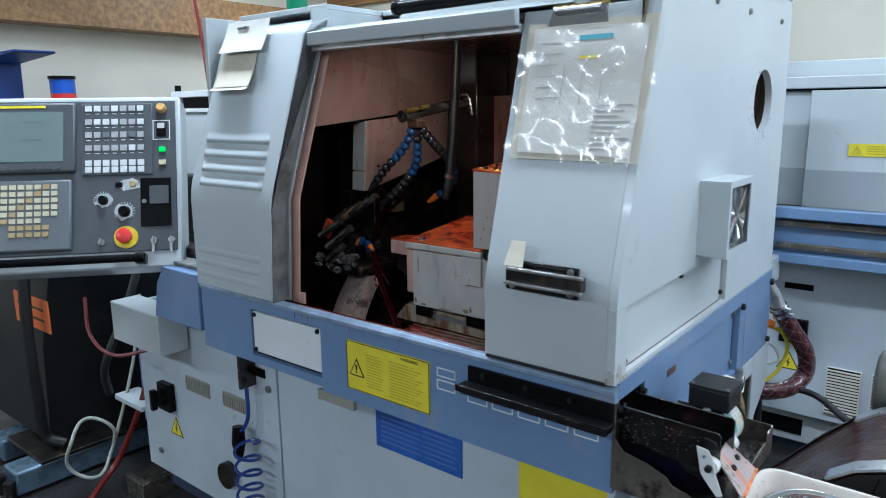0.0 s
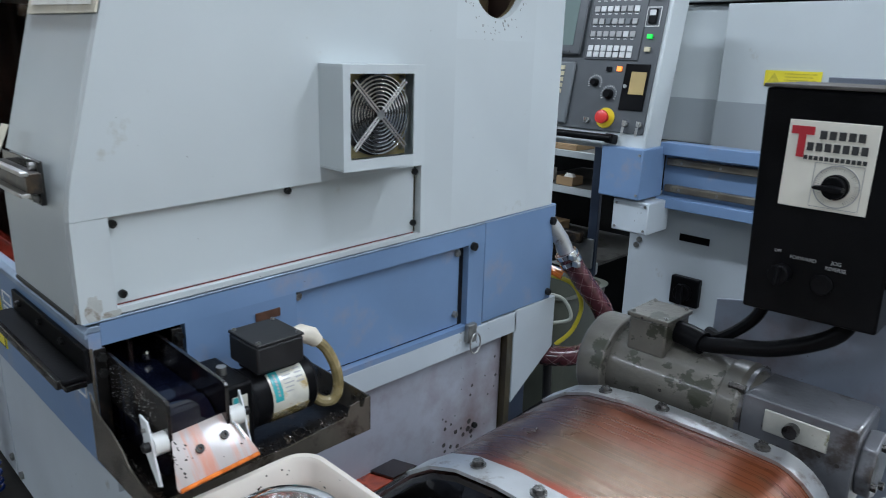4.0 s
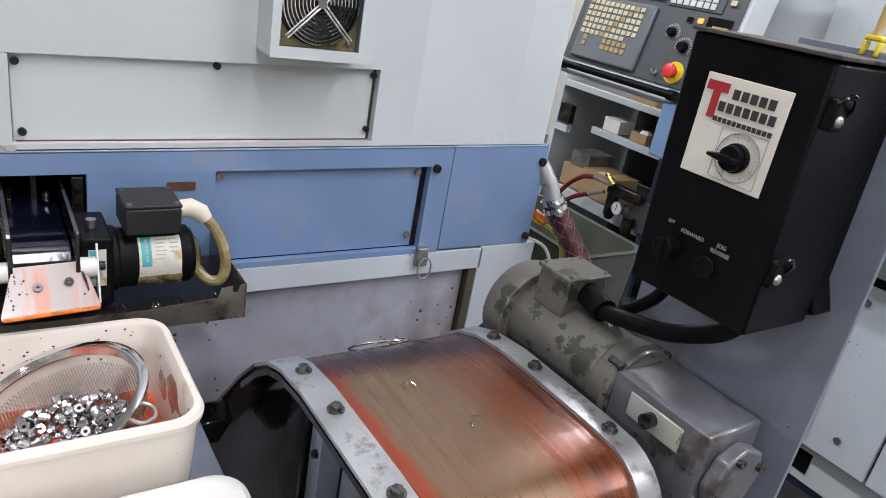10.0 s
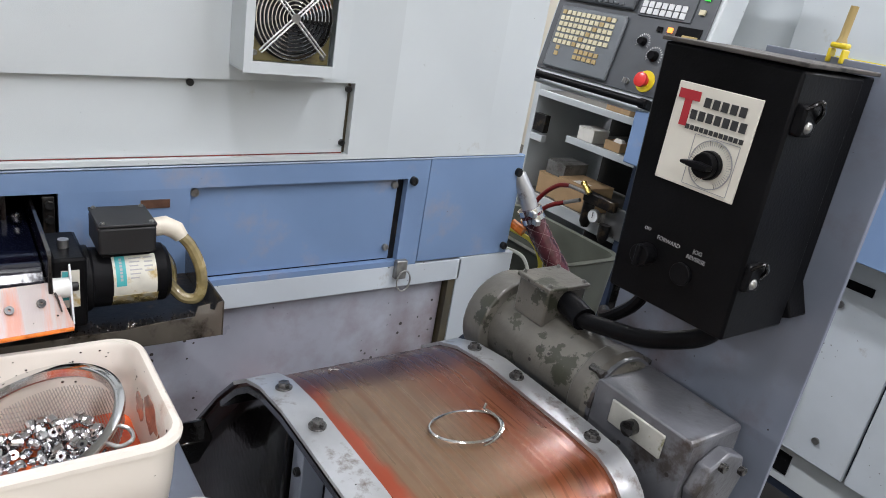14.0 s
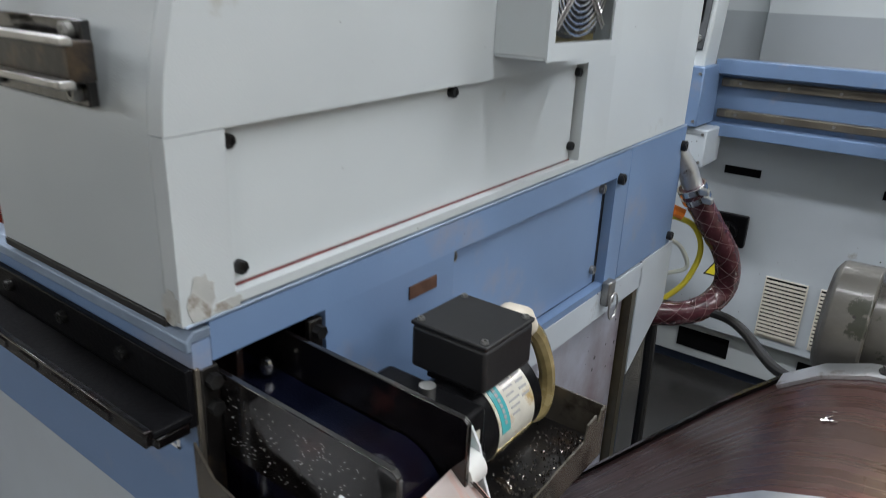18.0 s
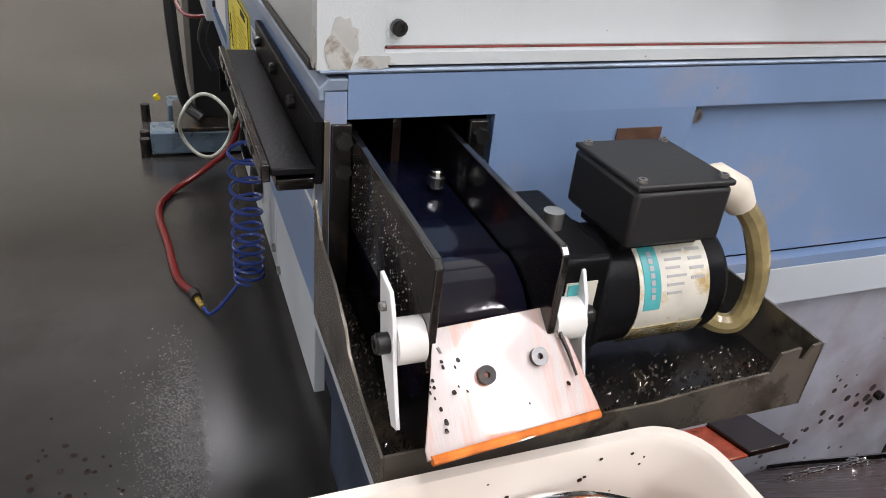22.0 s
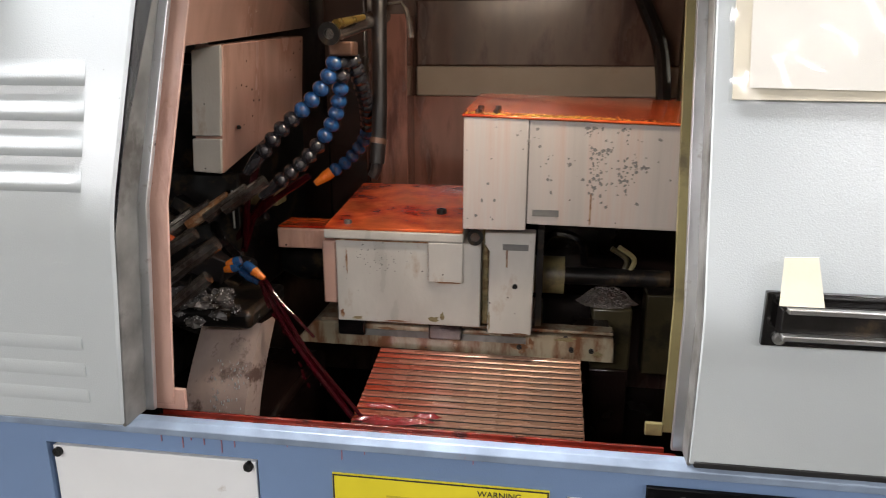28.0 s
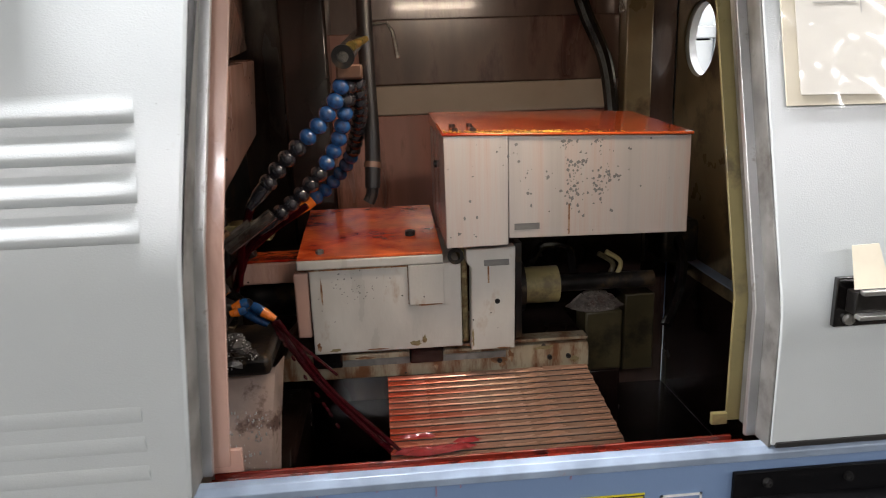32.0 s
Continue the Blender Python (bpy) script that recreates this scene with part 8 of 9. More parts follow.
su.normalize()
sw_ = sn.cross(su)


def sieve_pt(r, a, h):
    return SC + su * (r * math.cos(a)) + sw_ * (r * math.sin(a)) + sn * h


bm = bmesh.new()
n = 56
prof = [(SR + 0.004, 0.0), (SR + 0.004, 0.004), (SR, 0.0055), (SR - 0.006, 0.0045), (SR - 0.0085, -0.004), (SR - 0.007, -0.007), (SR, -0.006)]
loops = [[bm.verts.new(sieve_pt(r, 2 * math.pi * k / n, h)) for k in range(n)] for r, h in prof]
for i in range(len(loops)):
    p, q = loops[i], loops[(i + 1) % len(loops)]
    for k in range(n):
        bm.faces.new((p[k], p[(k + 1) % n], q[(k + 1) % n], q[k]))
part("rim", bm, CHROME, sv, "bright rolled rim")


def bowl(r):
    return -0.006 - 0.072 * (1 - (r / SR) ** 2) ** 0.62


bm = bmesh.new()
# woven wire: two sets of thin strips following the bowl
for setn in range(2):
    for i in range(-30, 31):
        c = i * SR / 30.5
        half = math.sqrt(max(0, (SR - 0.004) ** 2 - c * c))
        if half < 0.01:
            continue
        prev = None
        m = 14
        for k in range(m + 1):
            s = -half + 2 * half * k / m
            r = math.hypot(c, s)
            a = math.atan2(s, c) if setn else math.atan2(c, s)
            w = 0.00042
            h = bowl(min(r, SR - 0.003)) + (0.0003 if setn else -0.0003)
            d = su if setn else sw_
            cur = (bm.verts.new(sieve_pt(r, a, h) - d * w), bm.verts.new(sieve_pt(r, a, h) + d * w))
            if prev:
                bm.faces.new((prev[0], prev[1], cur[1], cur[0]))
            prev = cur
part("wire_mesh", bm, MESH_STEEL, sv, "oily woven wire bowl", flat=True, kind="stuff")
hp = [sieve_pt(SR - 0.002, 1.02, -0.004), sieve_pt(SR + 0.010, 1.00, -0.010), sieve_pt(SR + 0.017, 0.89, -0.012), sieve_pt(SR + 0.010, 0.78, -0.010), sieve_pt(SR - 0.002, 0.76, -0.004)]
rod("hook", sv, STEEL, hp, 0.0022, 8, "wire hook", 6)
random.seed(12)
placed = []
tries = 0
while len(placed) < 150 and tries < 9000:
    tries += 1
    r, a = SR * 0.74 * math.sqrt(random.random()), random.uniform(0, 2 * math.pi)
    layer = random.choice((0.007, 0.007, 0.015))
    if layer > 0.01 and r > SR * (0.66 if layer < 0.02 else 0.45):
        continue
    p = sieve_pt(r, a, bowl(r) + layer)
    p = p + Vector((0.006, -0.010, 0.0))
    if any((p - q).length < 0.0098 for q in placed):
        continue
    placed.append(p)
    ob = tagged(new("turned_part", PART_MESH), "small bright turned steel bush in the sieve", "metal part", "turned parts")
    ob.matrix_world = Matrix.Translation(p) @ Euler((random.uniform(0, 6.28), random.uniform(0, 6.28), random.uniform(0, 6.28))).to_matrix().to_4x4()


# ---- control pendants ----
def pendant(name, label, lit):
    """Operator pendant built flat: x across the face, z up it, y into it; the red stop button is at the origin."""
    pn = thing(name, 0, 0, 0, label, "control panel", "control pendants")
    A0, A1, B0, B1 = -0.45, 0.145, -0.085, 0.405
    block("cabinet", pn, GREY, A0, A1, 0.006, 0.11, B0, B1, "grey pendant cabinet", 0.006)
    block("face", pn, PANEL_DARK, A0 + 0.012, A1 - 0.012, 0.0, 0.0055, B0 + 0.045, B1 - 0.014, "dark grey control face", 0.002)
    scr = block("screen_bezel", pn, PANEL_DARK, A0 + 0.025, -0.125, -0.014, -0.0005, 0.185, 0.382, "dark screen bezel", 0.006)
    block("screen", scr, SCREEN, A0 + 0.05, -0.155, -0.0155, -0.0145, 0.215, 0.355, "grey-green screen", 0)
    block("yellow_strip", scr, YELLOW, A0 + 0.03, -0.20, -0.0155, -0.0145, 0.366, 0.373, "", 0)
    for i in range(12):
        x = A0 + 0.045 + i * 0.021
        block("soft_key", scr, PANEL_DARK, x, x + 0.012, -0.018, -0.0145, 0.193, 0.199, "", 0)
    for i in range(2):
        block("screen_text", scr, KEY_DARK, A0 + 0.07, A0 + 0.12 + 0.02 * i, -0.0162, -0.0156, 0.315 - 0.03 * i, 0.319 - 0.03 * i, "", 0)
        block("screen_text", scr, KEY_DARK, A0 + 0.19, A0 + 0.24, -0.0162, -0.0156, 0.325 - 0.05 * i, 0.329 - 0.05 * i, "", 0)
    kp = block("keypad", pn, KEY_DARK, A0 + 0.045, -0.135, -0.012, -0.0005, -0.03, 0.165, "grey keypad", 0.006)
    for r in range(8):
        for c in range(11):
            if (r in (6, 7) and c in (2, 3)) or (r == 5 and c > 8) or (r > 5 and c in (0, 4, 10)):
                continue
            x, z = A0 + 0.068 + c * 0.0205, 0.145 - r * 0.0185
            mat = KEY_TAN if (c + r) % 9 == 0 or r > 5 else KEY_CREAM
            block("key", kp, mat, x - 0.0075, x + 0.0075, -0.0155, -0.0122, z - 0.0062, z + 0.0062, "", 0)
    ks = block("switch_field", pn, PANEL_DARK, -0.112, 0.072, -0.004, -0.0005, 0.175, 0.382, "black switch field", 0.002)
    random.seed(4)
    for r in range(6):
        z = (0.366, 0.327, 0.290, 0.252, 0.209, 0.190)[r]
        for c in range(7):
            x = -0.094 + c * 0.0225
            block("square_key", ks, KEY_WHITE if r > 3 or random.random() < 0.3 else KEY_DARK if random.random() < 0.12 else INK_GREY, x - 0.0085, x + 0.0085, -0.008, -0.0042, z - 0.0085, z + 0.0085, "", 0.001)
            if r < 4:
                block("print_bar", ks, WHITE_INK, x - 0.006, x + 0.005, -0.0046, -0.0041, z - 0.0155, z - 0.0135, "", 0)
    bm = bmesh.new()
    bm_tube(bm, [(0.096, 0.0, 0.366), (0.096, -0.008, 0.366), (0.096, -0.02, 0.366)], [0.014, 0.014, 0.010], 18)
    part("power_knob", bm, AMBER, pn, "amber pilot lamp")
    block("rocker", pn, BLACK, 0.083, 0.107, -0.007, -0.0005, 0.284, 0.325, "black rocker switch", 0.001)
    block("rocker_top", pn, KEY_WHITE, 0.085, 0.105, -0.009, -0.0072, 0.306, 0.322, "", 0.001)
    for x0, x1, z0, z1 in ((0.072, 0.118, 0.330, 0.3325), (0.072, 0.118, 0.275, 0.2775), (0.072, 0.0745, 0.2776, 0.3299), (0.1155, 0.118, 0.2776, 0.3299)):
        block("frame_line", pn, WHITE_INK, x0, x1, -0.0012, -0.0004, z0, z1, "", 0)
    block("green_button", pn, GREEN_GLOW, 0.089, 0.105, -0.008, -0.0005, 0.240, 0.252, "lit green button", 0.001)
    block("white_button", pn, KEY_CREAM, 0.088, 0.106, -0.008, -0.0005, 0.201, 0.215, "", 0.001)
    block("orange_button", pn, ORANGE_GLOW if lit else KEY_TAN, 0.010, 0.026, -0.006, -0.0005, 0.142, 0.156, "orange button", 0.001)
    block("dark_button", pn, BLACK, -0.026, -0.008, -0.006, -0.0005, 0.140, 0.154, "", 0.001)
    if not lit:
        bm = bmesh.new()
        bm_prism(bm, [(0.008 + 0.034 * random.uniform(0.8, 1.1) * math.cos(0.42 * k), 0.147 + 0.017 * random.uniform(0.75, 1.2) * math.sin(0.42 * k)) for k in range(15)], "y", -0.0005, 0.0003)
        part("worn_patch", bm, WORN_WHITE, pn, "paint worn pale round the buttons")
    cov = block("cover_plate", pn, BLACK, 0.038, 0.118, -0.004, -0.0005, 0.028, 0.165, "black cover plate", 0.002)
    block("blank_label", cov, TAN_PLATE if lit else PANEL_DARK, 0.062, 0.112, -0.006, -0.0042, 0.075 if lit else 0.09, 0.142, "", 0.001)
    bolt(cov, (0.048, -0.004, 0.098), (0, -1, 0), 0.006, 0.003, STEEL)
    for x, z, r in ((-0.058, 0.105, 0.013), (-0.004, 0.072, 0.016)):
        bm = bmesh.new()
        bm_tube(bm, [(x, 0, z), (x, -0.006, z), (x, -0.018, z)], [r, r, r * 0.75], 16)
        kb = part("rotary_knob", bm, BLACK, pn, "black rotary knob")
        if not lit:
            bm = bmesh.new()
            bm_prism(bm, [(x + r * random.uniform(1.25, 2.0) * math.cos(0.45 * k), z + r * random.uniform(1.2, 1.8) * math.sin(0.45 * k)) for k in range(14)], "y", -0.0006, 0.0003)
            part("worn_patch", bm, WORN_WHITE, pn, "paint worn pale round the knob")
        for k in range(15):
            a = radians(-30 + 17 * k)
            c, s = math.cos(a), math.sin(a)
            bm = bmesh.new()
            bm_tube(bm, [(x + (r + 0.006) * c, -0.0008, z + (r + 0.006) * s), (x + (r + 0.012) * c, -0.0008, z + (r + 0.012) * s)], 0.0009, 4)
            part("dial_mark", bm, WHITE_INK, kb)
    bm = bmesh.new()
    bm_cyl(bm, (0, 0.0, 0), (0, -0.003, 0), 0.031, 32)
    es = part("stop_ring", bm, YELLOW_RING, pn, "yellow stop-button ring")
    bm = bmesh.new()
    bm_tube(bm, [(0, -0.003, 0), (0, -0.016, 0), (0, -0.020, 0), (0, -0.029, 0), (0, -0.032, 0)], [0.013, 0.013, 0.0205, 0.0205, 0.015], 28)
    part("stop_button", bm, RED_KNOB, es, "red mushroom stop button")
    for x in (-0.062, 0.072, 0.118):
        bm = bmesh.new()
        bm_cyl(bm, (x, 0, -0.012), (x, -0.008, -0.012), 0.009, 16)
        bm_box(bm, x - 0.0015, x + 0.0015, -0.022, -0.008, -0.02, -0.004)
        kl = part("key_switch", bm, STEEL, pn, "key switch", 0.0006)
        if x > 0:
            block("hanging_key", kl, STEEL, x - 0.004, x + 0.004, -0.016, -0.014, -0.05, -0.022, "", 0.001)
    hr = rod("handrail", pn, BLACK, [(A0 + 0.02, -0.028, -0.062), (0.05, -0.028, -0.062)], 0.011, 14, "black handrail")
    for x in (A0 + 0.03, 0.04):
        block("rail_post", hr, BLACK, x - 0.014, x + 0.014, -0.032, 0.0055, -0.076, -0.048, "", 0.004)
    return pn


def basis(u, n_in, w, p):
    return Matrix(((u[0], n_in[0], w[0], p[0]), (u[1], n_in[1], w[1], p[1]), (u[2], n_in[2], w[2], p[2]), (0, 0, 0, 1)))


u = Vector((0.64, 0.768, 0)).normalized()
w = Vector((-0.275, 0.227, 0.935))
w = (w - u * w.dot(u)).normalized()
pend1 = pendant("control_pendant", "grey operator pendant with a screen, keypad and red stop button", False)
pend1.matrix_basis = basis(u, w.cross(u), w, (-1.408, -0.058, 1.103))
u2, w2 = Vector((1, 0.03, 0)).normalized(), Vector((0, 0.2, 0.98)).normalized()
w2 = (w2 - u2 * w2.dot(u2)).normalized()
pend2 = pendant("control_pendant", "grey operator pendant with lit buttons on the second lathe", True)
pend2.matrix_basis = basis(u2, w2.cross(u2), w2, (-0.362, 1.652, 1.136))

# arm and boxes that carry the first pendant
arm = thing("pendant_bracket", -1.3, 0.1, 0.74, "blue and grey boxes of the pendant bracket", "bracket")
bm = bmesh.new()
bm_prism(bm, [(-1.395, 0.87), (-1.165, 0.87), (-1.165, 1.022), (-1.33, 1.022), (-1.37, 0.97)], "y", -0.005, 0.16)
part("blue_box", bm, BLUE, arm, "blue cover box", 0.003)
block("grey_box", arm, GREY, -1.70, -1.42, 0.012, 0.105, 0.735, 0.86, "grey junction box", 0.004)
block("arm_tube", arm, DARK, -1.46, -1.18, 0.08, 0.14, 1.024, 1.06, "", 0.004)
block("bracket_plate", arm, WORN, -1.45, -1.17, 0.02, 0.078, 1.024, 1.034, "", 0.002)
rod("red_air_line", arm, HOSE_RED, [(-1.52, 0.05, 0.73), (-1.62, -0.03, 0.71), (-1.72, -0.05, 0.76), (-1.80, -0.02, 0.86)], 0.0055, 8, "red air line", 6)
rod("black_hose", arm, RUBBER, [(-1.80, 0.2, 1.02), (-1.78, 0.1, 0.80), (-1.80, 0.02, 0.62), (-1.86, 0.05, 0.50)], 0.014, 10, "black hose", 6)

# coiled blue air hose on the lathe front
coil = thing("air_hose", -1.11, 0.08, 0.12, "coiled blue air hose with a black blow gun", "hose")
rod("feed", coil, COIL_BLUE, [(-1.118, 0.095, 0.79), (-1.112, 0.085, 0.70), (-1.105, 0.08, 0.62), (-1.125, 0.075, 0.575), (-1.15, 0.07, 0.56)], 0.0055, 8, "", 8)
rod("hose_disc", coil, DARK, [(-1.255, 0.108, 0.38), (-1.255, 0.088, 0.38)], 0.040, 28, "round dark magnetic disc")
rod("blow_gun", coil, BLACK, [(-1.15, 0.075, 0.575), (-1.145, 0.07, 0.53), (-1.15, 0.072, 0.485)], [0.016, 0.02, 0.012], 12, "black blow gun")
turns, pts = 11, []
for i in range(turns * 16 + 1):
    a = 2 * math.pi * i / 16
    k = i / (turns * 16)
    pts.append((-1.085 + 0.034 * math.cos(a), 0.055 + 0.034 * math.sin(a), 0.56 - 0.36 * (0.25 * k + 0.75 * (1 - (1 - k) ** 1.6))))
rod("coil", coil, COIL_BLUE, pts, 0.0044, 8)
rod("tail", coil, COIL_BLUE, [(-1.07, 0.03, 0.20), (-1.08, -0.01, 0.14), (-1.11, -0.04, FLOOR + 0.012), (-1.14, -0.055, FLOOR + 0.014)], 0.0052, 8, "", 8)
rod("brass_coupling", coil, BRASS, [(-1.14, -0.055, FLOOR + 0.014), (-1.185, -0.068, FLOOR + 0.014)], 0.009, 10)
rod("black_coupling", coil, RUBBER, [(-1.185, -0.068, FLOOR + 0.016), (-1.215, -0.075, FLOOR + 0.016)], 0.014, 12)
red = thing("floor_air_hose", -1.7, -0.1, FLOOR, "red rubber air hose lying on the floor", "hose")
rod("hose", red, HOSE_RED, [(-1.215, -0.075, FLOOR + 0.012), (-1.30, -0.11, FLOOR + 0.012), (-1.50, -0.13, FLOOR + 0.012), (-1.72, -0.15, FLOOR + 0.012), (-1.86, -0.10, FLOOR + 0.012), (-1.93, 0.0, FLOOR + 0.05), (-1.94, 0.10, 0.22), (-1.85, 0.16, 0.45), (-1.76, 0.16, 0.66), (-1.72, 0.10, 0.72)], 0.0105, 10, "", 8)
wc = thing("white_cable", -1.95, 0.1, FLOOR, "loop of pale translucent tubing", "cable")
loop = [(-1.98 + 0.02 * math.sin(3 * a), 0.02 + 0.085 * math.cos(a), 0.27 + 0.105 * math.sin(a)) for a in [2 * math.pi * k / 20 * 1.4 for k in range(21)]]
rod("tubing", wc, HOSE_WHITE, [(-1.92, 0.22, 0.80), (-1.94, 0.18, 0.55)] + loop, 0.006, 8, "", 4)

# bar feeder end beside the lathe
bf = thing("bar_feeder", -2.6, 0.1, FLOOR, "bar feeder with a black cover and a grey-blue base beam", "bar feeder")
block("base_beam", bf, CYL_BLUE, -2.30, -2.18, -0.165, 0.75, FLOOR + 0.012, FLOOR + 0.10, "grey-blue base beam", 0.008)
block("base_beam", bf, CYL_BLUE, -2.62, -2.50, -0.10, 0.75, FLOOR + 0.012, FLOOR + 0.10, "", 0.008)
for y in (-0.14, 0.6):
    for x in (-2.28, -2.2, -2.6):
        rod("levelling_screw", bf, DARK, [(x, y - 0.045, FLOOR), (x, y - 0.045, FLOOR + 0.07)], 0.018, 10)
block("foot_plate", bf, DARK, -2.5, -2.17, -0.08, 0.7, FLOOR + 0.1005, FLOOR + 0.115, "", 0.003)
bm = bmesh.new()
bm_prism(bm, [(-2.98, FLOOR + 0.116), (-2.28, FLOOR + 0.116), (-2.24, 0.6), (-2.06, 1.0), (-2.98, 1.0)], "y", 0.0, 0.62)
part("black_cover", bm, TOOL_BLACK, bf, "black sheet cover", 0.004)
block("feeder_trough", bf, DARK, -4.6, -1.8, 0.18, 0.42, 1.0, 1.2205, "", 0.01)
block("orange_tag", bf, ORANGE_TAG, -2.44, -2.14, -0.006, -0.001, 0.665, 0.785, "orange warning tag", 0.001)
for i in range(2):
    block("print_bar", bf, INK, -2.40, -2.18, -0.0085, -0.0065, 0.742 - 0.04 * i, 0.750 - 0.04 * i, "", 0)
rod("black_conduit", bf, RUBBER, [(-2.20, -0.04, 1.0), (-2.19, -0.06, 0.7), (-2.21, -0.05, 0.4), (-2.24, -0.03, 0.26), (-2.20, 0.02, 0.22)], 0.02, 10, "black conduit", 6)
rod("yellow_cap", bf, YELLOW_RING, [(-2.56, -0.13, FLOOR + 0.10), (-2.56, -0.14, FLOOR + 0.12)], 0.012, 10)
# blue cabinet bits and the loading shelf behind
back = thing("coolant_unit", -2.1, 0.9, FLOOR, "blue-grey coolant unit with pipes", "coolant unit")
block("tank", back, CYL_BLUE, -2.04, -1.86, 0.36, 0.85, FLOOR + 0.02, 0.62, "", 0.01)
block("pump", back, BLUE, -1.98, -1.82, 0.22, 0.34, 0.30, 0.72, "", 0.01)
block("tray", back, GREY, -1.98, -1.79, 0.12, 0.21, 0.42, 0.44, "", 0.003)
block("cardboard", back, TRAY, -1.92, -1.80, 0.10, 0.34, FLOOR, FLOOR + 0.07, "torn cardboard", 0.004)
bn = thing("storage_bin", -4.9, 0.86, 1.49, "blue plastic storage bin on the steel table", "bin")
bm = bmesh.new()
bm_prism(bm, [(-5.20, 1.4905), (-4.72, 1.4905), (-4.70, 1.755), (-4.16, 1.79), (-4.16, 1.805), (-4.70, 1.80), (-5.20, 1.80)], "y", 0.74, 0.98)
part("bin", bm, BLUE_BIN, bn, "", 0.01)
st = thing("feeder_table", -4.3, 1.25, FLOOR, "grey steel table beside the wall", "table")
block("table_top", st, PLATE_GREY, -5.25, -4.3, 0.65, 1.25, 1.44, 1.49, "", 0.004)
for x in (-5.2, -4.35):
    for y in (0.7, 1.2):
        block("leg", st, PLATE_GREY, x - 0.03, x + 0.03, y - 0.03, y + 0.03, FLOOR, 1.4395, "", 0.002)
tl = thing("signal_lamp", -2.53, 0.30, 1.22, "blue and red signal lamp", "lamp")
rod("stem", tl, DARK, [(-2.53, 0.30, 1.2205), (-2.53, 0.30, 1.49)], 0.02, 12)
rod("red_lens", tl, RED_LENS, [(-2.53, 0.30, 1.4905), (-2.53, 0.30, 1.512)], 0.046, 20, "red lens")
rod("blue_lens", tl, BLUE_LENS, [(-2.53, 0.30, 1.5125), (-2.53, 0.30, 1.567)], 0.046, 20, "blue lens")
rod("cap", tl, BLACK, [(-2.53, 0.30, 1.5675), (-2.53, 0.30, 1.58)], 0.05, 20)
cab1 = thing("wall_cabinet", -2.6, 1.25, FLOOR, "grey electrical cabinet behind the lathe", "cabinet")
block("body", cab1, GREY, -2.90, -2.30, 1.0, 1.5, FLOOR, 1.43, "", 0.006)
block("top_rail", cab1, WHITE_PLATE, -2.92, -2.30, 0.99, 1.5, 1.505, 1.535, "white top rail", 0.003)
block("low_rail", cab1, WHITE_PLATE, -2.92, -2.30, 0.99, 1.5, 1.4305, 1.450, "", 0.003)
block("slot", cab1, BLACK, -2.86, -2.30, 1.02, 1.5, 1.4505, 1.5045, "dark slot", 0)
block("rail_post", cab1, WHITE_PLATE, -2.92, -2.865, 0.99, 1.05, 1.4505, 1.5045, "", 0.002)
rod("black_knob", cab1, BLACK, [(-2.90, 1.02, 1.5355), (-2.90, 1.02, 1.565)], 0.016, 10)
gb = thing("signal_lamp", -1.0, 0.3, TOP + 0.012, "green signal lamp on the cabinet top", "lamp")
rod("green_lens", gb, GREEN_BOTTLE, [(-0.98, 0.22, TOP + 0.0125), (-0.98, 0.22, TOP + 0.14)], 0.026, 18)
rod("red_cable", bf, HOSE_RED, [(-2.4, 0.9, 1.25), (-2.55, 0.95, 1.8), (-2.75, 1.0, 2.4), (-2.8, 1.0, CEIL)], 0.008, 8, "red cable hanging from the ceiling", 6)
setting("shelf_board", WOOD, WX0 + 0.002, WX0 + 0.26, -4.0, 4.1, 2.06, 2.36, "brown timber board along the wall", "trim")

# ---- second lathe behind ----
L2 = thing("lathe", 0.5, 2.3, FLOOR, "second grey and blue lathe with closed sliding doors", "lathe")
block("lower_panel", L2, LOWER, -0.36, 0.425, 1.87, 1.89, 0.25, 0.862, "pale lower panel", 0.003)
block("lower_panel", L2, LOWER, 0.432, 1.05, 1.87, 1.89, 0.25, 0.862, "pale lower panel", 0.003)
block("lower_panel", L2, LOWER, 1.06, 2.0, 1.87, 1.89, 0.25, 0.862, "pale lower panel", 0.003)
block("kick_panel", L2, GREY, -0.34, 2.0, 1.91, 1.93, FLOOR + 0.04, 0.245, "", 0.002)
for x in (-0.24, 0.12, 0.5):
    block("kick_slot", L2, BLACK, x, x + 0.16, 1.906, 1.9095, 0.15, 0.215, "dark floor slot", 0)
block("base", L2, NAVY, -0.33, 2.0, 1.935, 2.6, FLOOR, 0.86, "", 0)
block("left_end", L2, LOWER, -0.36, -0.345, 1.891, 2.6, 0.25, 0.862, "", 0.002)
for x in (-0.178, 0.225, 0.75):
    block("finger_slot", L2, BLACK, x, x + 0.10, 1.866, 1.8695, 0.748, 0.771, "black finger slot", 0)
s2 = block("isolator_switch", L2, BLACK, -0.180, -0.083, 1.845, 1.8695, 0.539, 0.634, "black rotary isolator switch", 0.004)
bm = bmesh.new()
bm_cyl(bm, (-0.131, 1.845, 0.586), (-0.131, 1.822, 0.586), 0.028, 20)
bm_box(bm, -0.139, -0.123, 1.805, 1.823, 0.553, 0.619)
part("knob", bm, BLACK, s2, "black turning knob", 0.002)
triangle_label(L2, -0.143, 1.8698, 0.452, 0.043)
